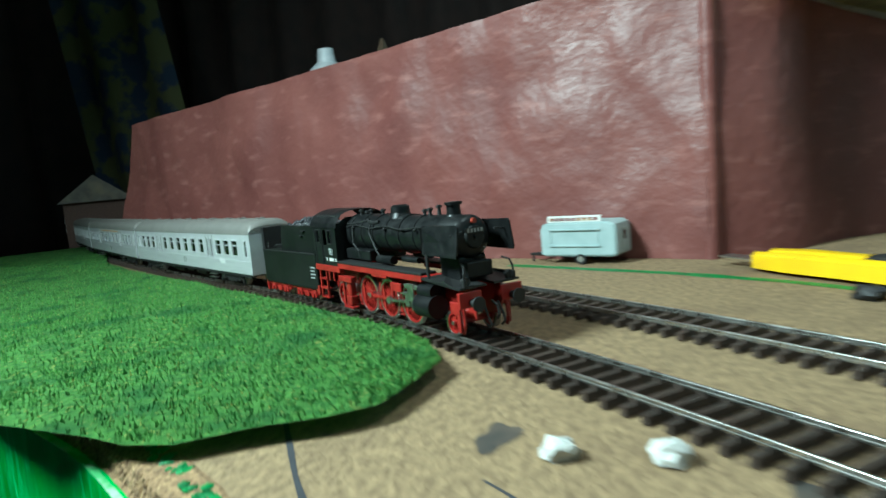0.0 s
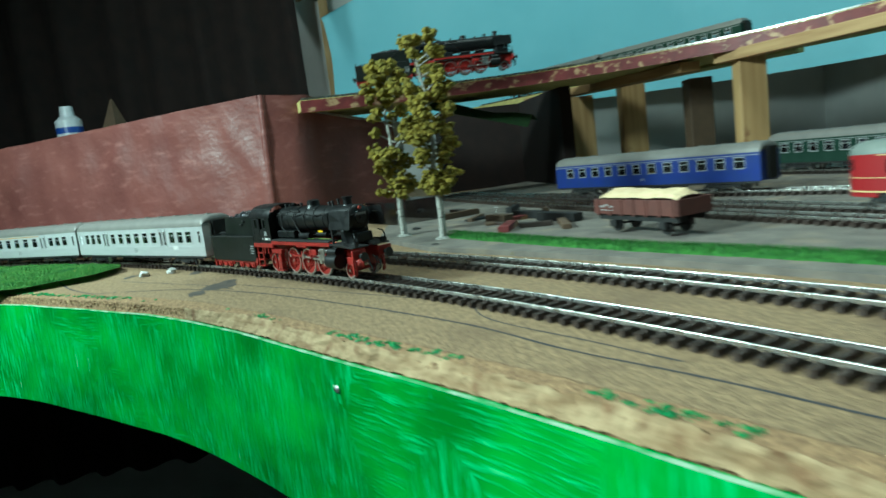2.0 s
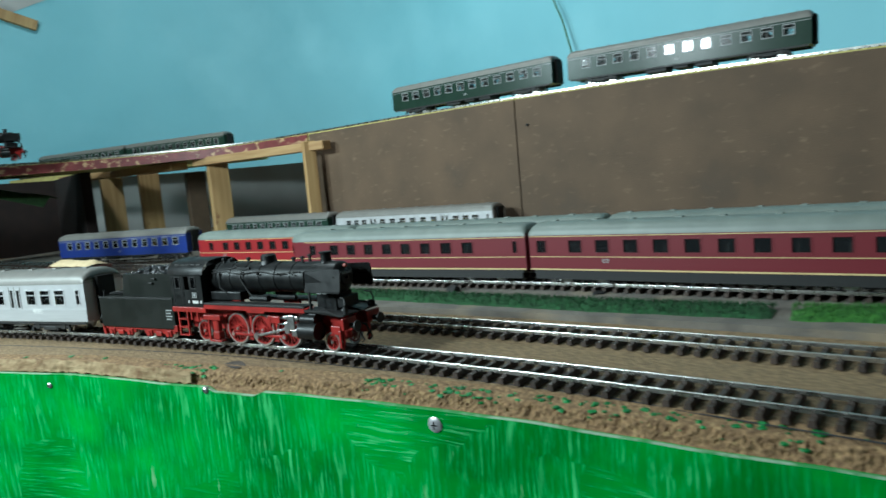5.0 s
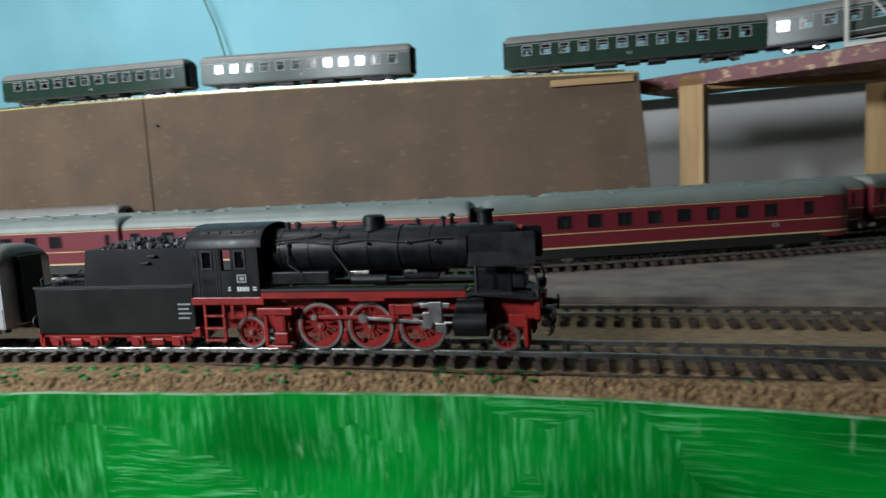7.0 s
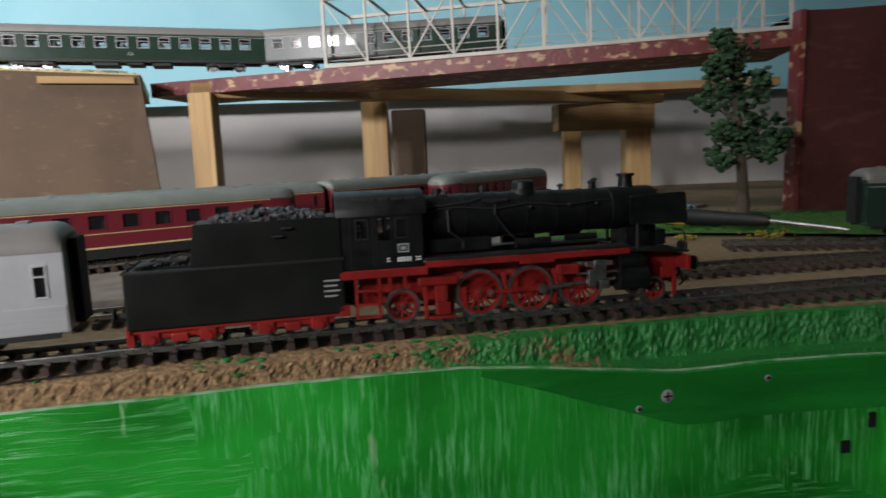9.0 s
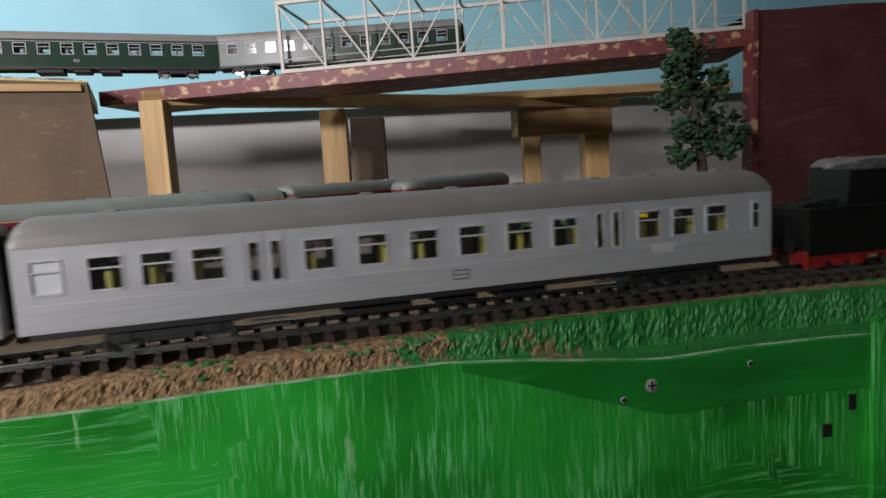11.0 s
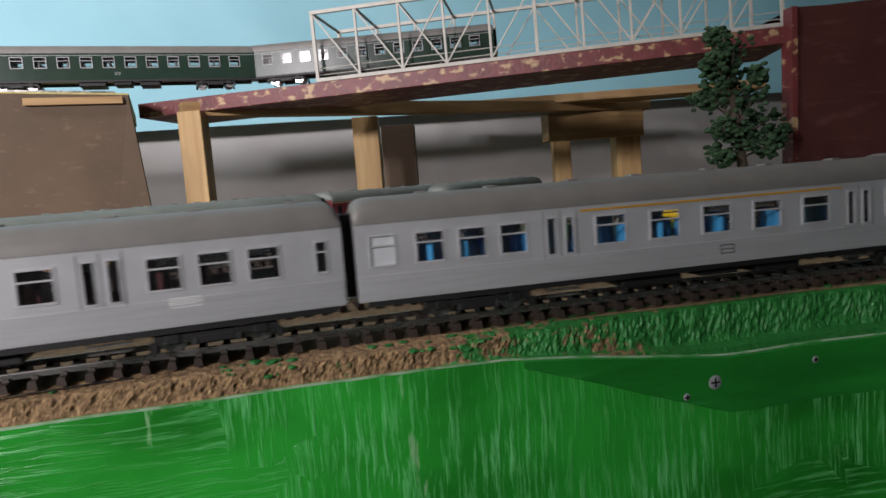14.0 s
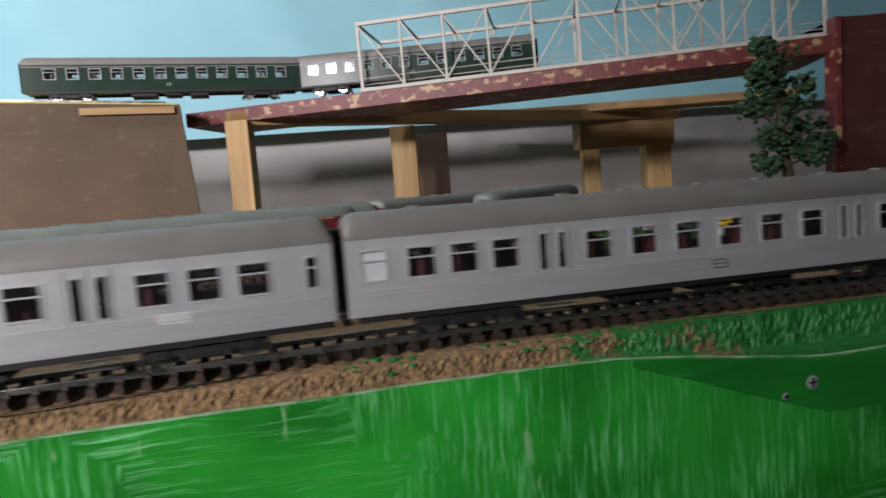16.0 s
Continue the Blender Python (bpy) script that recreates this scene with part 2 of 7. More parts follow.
M["blue_paper"] = layer(material("blue_paper", (0.26, 0.56, 0.64), 0.62, color2=(0.23, 0.51, 0.59), scale=3, bump=0.25, bump_scale=8), (0.30, 0.60, 0.68), 5, 0.5, 0.8)
M["wall"] = material("white_wall", (0.55, 0.54, 0.52), 0.85, color2=(0.46, 0.45, 0.43), scale=6, bump=0.15, bump_scale=200)
M["ceiling"] = material("white_ceiling", (0.6, 0.6, 0.58), 0.9, scale=4)
M["floor"] = material("dark_floor", (0.06, 0.05, 0.045), 0.7, scale=8)
# also the near-black of the boards that paint shade below the deck
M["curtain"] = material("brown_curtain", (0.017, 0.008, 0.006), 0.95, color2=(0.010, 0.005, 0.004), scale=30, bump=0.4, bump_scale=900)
M["black"] = material("loco_black", (0.0045, 0.005, 0.0055), 0.36, color2=(0.008, 0.0085, 0.0085), scale=200, rough2=0.5, spec=0.28)
M["tender_black"] = material("tender_black", (0.006, 0.0075, 0.006), 0.42, color2=(0.009, 0.0105, 0.0085), scale=40, rough2=0.58, spec=0.2)
M["black_dull"] = material("dull_black", (0.008, 0.0078, 0.0078), 0.6, scale=200)
M["loco_red"] = material("loco_red", (0.30, 0.016, 0.013), 0.40, color2=(0.20, 0.011, 0.009), scale=150)
M["steel"] = material("bright_steel", (0.74, 0.73, 0.71), 0.34, 1.0, color2=(0.45, 0.44, 0.43), scale=300)
M["screw"] = material("screw_steel", (0.55, 0.55, 0.56), 0.32, 0.45, color2=(0.40, 0.40, 0.41), scale=400)
M["pale_edge"] = material("pale_edge", (0.30, 0.45, 0.30), 0.7, color2=(0.06, 0.28, 0.08), scale=90, contrast=(0.45, 0.6))
M["coal"] = material("coal", (0.02, 0.02, 0.022), 0.25, color2=(0.06, 0.06, 0.065), scale=500, bump=0.6)
M["silver"] = material("silver_paint", (0.60, 0.605, 0.615), 0.33, 0.4, color2=(0.54, 0.545, 0.555), scale=90, bump=0.12, bump_scale=1500)
M["silver_ribbed"] = material("ribbed_silver", (0.56, 0.565, 0.57), 0.36, 0.4, color2=(0.50, 0.505, 0.51), scale=700, stretch=(0.05, 0.05, 1), bump=0.08, bump_scale=900)
M["frame_bright"] = material("bright_frame", (0.70, 0.705, 0.71), 0.3, 0.4, scale=200)
M["silver_roof"] = material("grey_roof", (0.19, 0.182, 0.165), 0.48, 0.15, color2=(0.165, 0.158, 0.145), scale=90)
M["green_car"] = material("bottle_green", (0.016, 0.034, 0.024), 0.24, color2=(0.021, 0.042, 0.030), scale=60, spec=0.12)
M["blue_car"] = material("coach_blue", (0.012, 0.03, 0.20), 0.35, color2=(0.015, 0.035, 0.17), scale=60)
M["maroon"] = material("railcar_maroon", (0.135, 0.015, 0.022), 0.38, color2=(0.135, 0.015, 0.022), scale=60)
M["bright_red"] = material("railcar_red", (0.24, 0.012, 0.015), 0.38, color2=(0.24, 0.012, 0.016), scale=60)
M["grey_roof"] = material("railcar_roof", (0.165, 0.19, 0.168), 0.5, color2=(0.135, 0.157, 0.14), scale=60)
M["cream"] = material("cream_line", (0.62, 0.48, 0.22), 0.5, scale=60)
M["orange"] = material("orange_line", (0.60, 0.30, 0.03), 0.5, scale=60)
M["white"] = material("white_print", (0.75, 0.75, 0.72), 0.5, scale=60)
M["grey_print"] = material("grey_print", (0.35, 0.36, 0.36), 0.5, scale=60)
M["glass"] = glass("pane", (0.03, 0.032, 0.035), 0.07, 0.94)
M["glass_dark"] = glass("dark_pane", (0.012, 0.013, 0.014), 0.06, 0.3)
M["film"] = glass("plastic_film", (0.30, 0.31, 0.31), 0.16, 0.72)
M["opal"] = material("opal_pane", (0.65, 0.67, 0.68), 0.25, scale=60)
M["seat_blue"] = material("seat_blue", (0.05, 0.50, 0.95), 0.6, scale=90)
M["seat_olive"] = material("seat_olive", (0.42, 0.38, 0.08), 0.6, scale=90)
M["seat_red"] = material("seat_red", (0.10, 0.02, 0.022), 0.6, scale=90)
M["interior"] = material("coach_interior", (0.10, 0.095, 0.085), 0.7, scale=90)
M["bellows"] = material("rubber_bellows", (0.005, 0.005, 0.005), 0.8, scale=200)
M["yellow"] = material("yellow_plastic", (0.85, 0.55, 0.01), 0.3, color2=(0.80, 0.48, 0.01), scale=60)
M["grey_plastic"] = material("pale_grey_plastic", (0.36, 0.44, 0.44), 0.45, color2=(0.31, 0.39, 0.39), scale=90)
M["bridge"] = material("bridge_grey", (0.50, 0.48, 0.42), 0.55, color2=(0.42, 0.40, 0.35), scale=60)
M["bark"] = material("birch_bark", (0.42, 0.41, 0.37), 0.85, color2=(0.10, 0.09, 0.08), scale=150, stretch=(1, 1, 3), contrast=(0.5, 0.7), bump=0.5)
M["bark_brown"] = material("brown_bark", (0.09, 0.065, 0.045), 0.9, scale=200, bump=0.7)
M["leaf_yellow"] = material("ochre_foliage", (0.26, 0.20, 0.02), 0.9, color2=(0.14, 0.12, 0.015), scale=140, bump=1.0, bump_scale=600)
M["leaf_green"] = material("dark_foliage", (0.035, 0.09, 0.035), 0.9, color2=(0.015, 0.045, 0.018), scale=140, bump=1.0, bump_scale=600)
M["stone"] = material("plaster_crumb", (0.55, 0.55, 0.52), 0.9, scale=200, bump=0.8)
M["brown_wagon"] = material("wagon_brown", (0.10, 0.03, 0.022), 0.6, color2=(0.075, 0.024, 0.018), scale=90)
M["sand"] = material("sand_load", (0.58, 0.46, 0.28), 0.9, color2=(0.50, 0.38, 0.22), scale=200, bump=0.5)
M["pencil"] = material("black_pencil", (0.03, 0.03, 0.035), 0.8, scale=90)
M["ink"] = material("dark_stain", (0.04, 0.035, 0.03), 0.7, color2=(0.08, 0.06, 0.045), scale=120)
M["can_white"] = material("can_white", (0.65, 0.67, 0.70), 0.35, scale=60)
M["can_blue"] = material("can_blue", (0.02, 0.06, 0.30), 0.35, scale=60)
M["cloth"] = material("patterned_cloth", (0.045, 0.045, 0.012), 0.9, color2=(0.006, 0.014, 0.035), scale=22, contrast=(0.46, 0.54))
M["grey_green"] = material("grey_green_ramp", (0.05, 0.12, 0.03), 0.9, color2=(0.03, 0.08, 0.02), scale=90, bump=0.7)
M["dark_wood"] = material("dark_timber", (0.10, 0.062, 0.035), 0.7, scale=60, stretch=(0.15, 1, 1), bump=0.3)
M["lamp_red"] = material("lamp_red", (0.25, 0.03, 0.015), 0.4)
M["brick"] = material("model_brick", (0.13, 0.075, 0.06), 0.85, color2=(0.09, 0.055, 0.045), scale=400, bump=0.6)


# ---- mesh helpers, all in millimetres ----
def V(*p):
    return Vector(p)


def box(bm, x0, y0, z0, x1, y1, z1, bev=0.0):
    g = bmesh.ops.create_cube(bm, size=1, matrix=Matrix.Translation(((x0 + x1) / 2, (y0 + y1) / 2, (z0 + z1) / 2)) @ Matrix.Diagonal((abs(x1 - x0), abs(y1 - y0), abs(z1 - z0), 1)))
    if bev:
        es = {e for v in g["verts"] for e in v.link_edges}
        bmesh.ops.bevel(bm, geom=list(es), offset=bev, segments=2, profile=0.5, affect="EDGES")
    return bm


def cyl(bm, a, b, r, r2=None, n=16, caps=True):
    a, b = Vector(a), Vector(b)
    d = b - a
    m = Matrix.Translation((a + b) / 2) @ d.to_track_quat("Z", "Y").to_matrix().to_4x4()
    bmesh.ops.create_cone(bm, cap_ends=caps, segments=n, radius1=r, radius2=r if r2 is None else r2, depth=d.length, matrix=m)
    return bm


def ball(bm, c, r, sub=2, jitter=0.0, sq=(1, 1, 1)):
    g = bmesh.ops.create_icosphere(bm, subdivisions=sub, radius=r)
    for v in g["verts"]:
        k = 1 + jitter * noise.noise(Vector(c) * 0.37 + v.co * (1.7 / r))
        v.co = Vector(c) + Vector((v.co.x * sq[0] * k, v.co.y * sq[1] * k, v.co.z * sq[2] * k))
    return bm


def pipe(bm, pts, r, n=6):
    for a, b in zip(pts, pts[1:]):
        cyl(bm, a, b, r, n=n)
    return bm


def loft(bm, rings, close=False, caps=False):
    """Skins rings of points (lists of equal length); close: each ring is a loop."""
    vs = [[bm.verts.new(p) for p in ring] for ring in rings]
    n = len(rings[0])
    for a, b in zip(vs, vs[1:]):
        for i in range(n if close else n - 1):
            j = (i + 1) % n
            bm.faces.new((a[i], a[j], b[j], b[i]))
    if caps:
        bm.faces.new(vs[0][::-1])
        bm.faces.new(vs[-1])
    return bm


def part(name, bm, mat, parent=None, label="", smooth=False, angle=40):
    bmesh.ops.recalc_face_normals(bm, faces=bm.faces[:])
    bmesh.ops.scale(bm, vec=(MM, MM, MM), verts=bm.verts[:])
    me = bpy.data.meshes.new(name)
    bm.to_mesh(me)
    bm.free()
    me.materials.append(M[mat] if isinstance(mat, str) else mat)
    if smooth:
        me.polygons.foreach_set("use_smooth", [True] * len(me.polygons))
        me.set_sharp_from_angle(angle=radians(angle))
    ob = new(name, me)
    ob.parent = parent
    if label:
        ob["label"] = label
    return ob


def B():
    return bmesh.new()


def at(x, y, z, rz=0, rx=0, ry=0):
    return pose(x * MM, y * MM, z * MM, rx, ry, rz)


def thing(name, m, label, category, group="", kind=""):
    ob = new(name)
    ob.empty_display_size = 0.01
    ob.matrix_world = m
    return tagged(ob, label, category, group, kind)


# ---- lines of the plan, in millimetres ----
def near_rail(x):
    x = x / 100
    return 100 * (((-3.06568e-5 * x + 1.417537e-3) * x - 4.36863e-2) * x ** 2 + 0.705107 * x + 1.02295)


def line_of(start, heading, turns, step=5.0):
    """A line from start with a heading in degrees that turns by so many degrees per 100 mm over each length."""
    pts, p, h = [Vector(start)], Vector(start), heading
    for length, rate in turns:
        for _ in range(int(length / step)):
            h += rate * step / 100
            p = p + step * Vector((math.cos(radians(h)), math.sin(radians(h))))
            pts.append(p.copy())
    return pts


def main_line():
    mid = []
    for x in range(-200, 1325, 4):
        s = (near_rail(x + 1) - near_rail(x - 1)) / 2
        mid.append(Vector((x, near_rail(x))) + 8.6 * Vector((-s, 1)).normalized())
    d = mid[0] - mid[1]
    back = line_of(mid[0], math.degrees(math.atan2(d.y, d.x)), [(330, 3.2), (1300, -1.0)])[1:]
    d = mid[-1] - mid[-2]
    on = line_of(mid[-1], math.degrees(math.atan2(d.y, d.x)), [(900, -4.0)])[1:]
    zero = len(back)
    pts = back[::-1] + mid + on
    return pts, zero


class Line:
    """A plan line with lengths along it; 0 lies at the point of index zero."""

    def __init__(self, pts, zero=0):
        self.p = np.array([tuple(q)[:2] for q in pts])
        self.s = np.r_[0, np.cumsum(np.hypot(*np.diff(self.p, axis=0).T))]
        self.s -= self.s[zero]

    def xy(self, s):
        return Vector((np.interp(s, self.s, self.p[:, 0]), np.interp(s, self.s, self.p[:, 1])))

    def way(self, s):
        return (self.xy(s + 4) - self.xy(s - 4)).normalized()

    def side(self, s, off):
        w = self.way(s)
        return self.xy(s) + off * Vector((-w.y, w.x))

    def offset(self, off):
        return Line([self.side(s, off) for s in self.s], int(np.argmin(abs(self.s))))


MAIN = Line(*main_line())
SECOND = MAIN.offset(68)


def smooth_line(pts, step=6):
    """A soft line through a few points (Catmull-Rom)."""
    pts = [Vector(p) for p in pts]
    q = [2 * pts[0] - pts[1], *pts, 2 * pts[-1] - pts[-2]]
    out = []
    for a, b, c, d in zip(q, q[1:], q[2:], q[3:]):
        n = max(2, int((c - b).length / step))
        for i in range(n):
            t = i / n
            out.append(0.5 * (2 * b + (c - a) * t + (2 * a - 5 * b + 4 * c - d) * t * t + (3 * b - a - 3 * c + d) * t ** 3))
    return out + [pts[-1]]


YARD = Line(smooth_line([(-700, 280), (-300, 364), (0, 435), (302, 515), (565, 593), (820, 658), (1045, 795), (1160, 905), (1290, 1070), (1400, 1260)]))
YARD_BACK = Line([YARD.side(d, float(np.interp(d, [300, 900, 1500], [44, 47, 56]))) for d in YARD.s])
BLUE_SIDING = Line(smooth_line([(-560, 350), (-342, 422), (-92, 544), (20, 596), (150, 640)]))
WALL_SIDE = Line(smooth_line([(-500, 640), (-100, 725), (120, 772), (270, 815), (600, 885)]))
DECK_EDGE = smooth_line([(-432, 90, 175), (-466, 250, 178), (-462, 430, 181), (-395, 595, 184), (-290, 705, 186), (-120, 772, 188), (160, 832, 188), (392, 884, 186), (624, 938, 180), (862, 997, 172)], 10)
FASCIA = [(-420, -760), (-270, -420), (-183, -247), (-134, -171), (-57, -83), (38, 16), (128, 87), (184, 125), (282, 193), (396, 265), (440, 291), (509, 320), (612, 367), (700, 400), (774, 421), (850, 443), (921, 458), (988, 464), (1054, 470), (1120, 474), (1200, 480), (1270, 482), (1360, 470), (1500, 430), (1700, 330), (1900, 200)]
FASCIA = smooth_line(FASCIA, 6)


# ---- the setting ----
def ground():
    nrm = []
    for i, p in enumerate(FASCIA):
        w = (FASCIA[min(i + 1, len(FASCIA) - 1)] - FASCIA[max(i - 1, 0)]).normalized()
        nrm.append(Vector((-w.y, w.x)))
    bm = B()
    front = [bm.verts.new((*(p + n * 14.0), 0)) for p, n in zip(FASCIA, nrm)]
    back = [bm.verts.new(q) for q in ((1950, 1560, 0), (-1300, 1560, 0), (-1300, -760, 0))]
    face = bm.faces.new([*front, *back])
    g = bmesh.ops.extrude_face_region(bm, geom=[face])
    for v in g["geom"]:
        if isinstance(v, bmesh.types.BMVert):
            v.co.z = -12
    bmesh.ops.triangulate(bm, faces=[f for f in bm.faces if len(f.verts) > 4])
    tagged(part("board", bm, "board"), "brown chipboard baseboard of the model railway", "baseboard", kind="structure")
    # crumbling slope of the board's front edge
    bm = B()
    rows = []
    fine = []
    for (p, n), (q, m) in zip(zip(FASCIA, nrm), zip(FASCIA[1:], nrm[1:])):
        for k in range(6):
            fine.append((p.lerp(q, k / 6), n.lerp(m, k / 6).normalized()))
    crumb = lambda x, y, z, f, s: noise.noise((x * f, y * f, z * f + s))
    for p, n in fine:
        ramp = min(1, max(0, (p.x - 1120) / 80))
        low = -8.2 - 7.0 * ramp
        torn = 1.2 * crumb(p.x, p.y, 0, .035, 5) + 1.4 * crumb(p.x, p.y, 0, .11, 9)
        row = []
        for off, f, k in ((0.4, 1.25, 0), (0.8, 1.02, .1), (2.0, .98, .3), (2.8, .88, .9), (3.2, .76, 1.2), (3.6, .64, 1.3), (4.0, .52, 1.3), (4.4, .40, 1.3), (4.9, .29, 1.2), (5.6, .2, 1.0), (6.6, .15, .8), (8.2, .11, .7), (10, .07, .6), (12, .03, .45), (14.5, -.04, .25), (18, .05, 0)):
            if off > 1.5:
                off += ramp * 5 + max(0, off - 6) * ramp * .3
            q = p + n * (off + (torn if 1.9 < off < 17 else 0))
            z = low * (f if f > .2 or not ramp else f * .5)
            g = k * (.65 * crumb(q.x, q.y, z, .5, 0) + .5 * crumb(q.x, q.y, z, 1.1, 3)) * (1 if f > .2 else .4)
            row.append((q.x - n.x * g, q.y - n.y * g, z + g * .8))
        rows.append(row)
    loft(bm, rows)
    tagged(part("board_edge", bm, "cork"), "crumbling cork edge along the baseboard front", "board edge", kind="structure")
    bm = B()
    rings = []
    for p, n in zip(FASCIA, nrm):
        a, b = p + n * 1.0, p - n * 2.0
        top = (-7.6 if p.x < 1120 else max(-17.5, -7.6 - (p.x - 1120) * .12)) + 0.5 * noise.noise((p.x * 0.03, 0, 0))
        if 545 < p.x < 575:
            top -= 2.5
        rings.append([(a.x, a.y, top), (b.x, b.y, top), (b.x, b.y, top - 90), (a.x, a.y, top - 90)])
    loft(bm, rings, close=True, caps=True)
    tagged(part("fascia", bm, "green_paint"), "curved hardboard fascia brushed with glossy green paint", "fascia", kind="structure")
    bm = B()
    loft(bm, [[(p.x, p.y, r[0][2] + .12), ((p - n * 2.1).x, (p - n * 2.1).y, r[0][2] + .12), ((p - n * 2.1).x, (p - n * 2.1).y, r[0][2] - .15)] for p, n, r in zip(FASCIA, nrm, rings)])
    tagged(part("trim_6", bm, "pale_edge"), "bare pale edge along the top of the fascia", "edge", kind="structure")
    bm = B()
    loft(bm, [[(*(p - n * 2.4), z + k), (*(p - n * 5.2), z + k), (*(p - n * 5.2), z - 96), (*(p - n * 2.4), z - 96)] for p, n, z, k in ((p, n, -10.0, 2.2 * noise.noise((p.x * .05, 1, 0))) for p, n in zip(FASCIA, nrm) if p.x > 1294)], close=True, caps=True)
    tagged(part("fascia_end", bm, "green_paint"), "second green fascia sheet overlapping the first", "fascia", kind="structure")
    bm = B()
    loft(bm, [[(*(p - n * 2.3), r[0][2] - .4), (*(p - n * 3.0), r[0][2] - .6), (*(p - n * 3.0), r[0][2] - 1 - 21 * min(1, (p.x - 1118) / 90)), (*(p - n * 2.1), r[0][2] - 1.4 - 21 * min(1, (p.x - 1118) / 90))] for p, n, r in zip(FASCIA, nrm, rings) if 1120 < p.x < 1300], close=True, caps=True)
    tagged(part("fascia_strip", bm, "green_smooth"), "smooth dark green strip along the fascia top", "fascia strip", kind="structure")
    for x, z, w, h in ((1289, -45, 1.5, 3.2), (1278, -56, 1.9, 2.6)):
        k = min(range(len(FASCIA)), key=lambda j: abs(FASCIA[j].x - x))
        bm = B()
        box(bm, x - w, FASCIA[k].y - 2.6, z - h, x + w, FASCIA[k].y - 1.9, z + h)
        tagged(part("fascia_slot", bm, "bellows"), "small dark slot in the green fascia", "slot", kind="structure")
    # splintered raw wood below the cork
    bm = B()
    loft(bm, [[(*(p + n * (off * wide + .6 * crumb(p.x, p.y, off, .3, 4))), z * (1 if off < 8 else .6) + .9 + 1.1 * crumb(p.x * .4, p.y * .4, off * 3, .5, 7)) for off, z in ((.6, -7.6), (1.6, -6.6), (2.8, -5.6), (4.0, -4.4), (5.2, -3.2), (6.6, -2.2), (8.0, -1.3), (9.4, -.9))]
              for p, n in fine if 60 < p.x < 530 for wide in (max(.08, min(1, (p.x - 60) / 60, (530 - p.x) / 230) * (.6 + .55 * crumb(p.x, p.y, 0, .02, 1) + .25 * crumb(p.x, p.y, 0, .12, 2))),)])
    tagged(part("raw_edge", bm, "raw_wood"), "pale splintered wood along the baseboard edge", "board edge", kind="structure")
    # green dabs where the brush overran the cork
    bm = B()
    rng = random.Random(8)
    for _ in range(2600):
        i = rng.randrange(30, len(fine) - 1)
        p, n = fine[i]
        if rng.random() > (0.15 if p.x > 1120 else 0.75 if 0.0 < noise.noise((p.x * .016, p.y * .016, 4)) else 0.02):
            continue
        off = (rng.uniform(9, 14) if p.x < 500 else rng.uniform(4, 12)) if p.x < 1120 else rng.uniform(9, 24)
        q = p + n * off
        r = rng.uniform(.5, 1.7)
        z = np.interp(off, [0, 3, 5, 7, 9, 15], [-8, -7, -2.4, -1.2, -.7, .2])
        ball(bm, (q.x, q.y, z), r, 1, .6, (1.3, 1.3, .45))
    tagged(part("paint_dabs", bm, "green_dab"), "dark green paint dabs on the cork edge", "paint", kind="stuff")


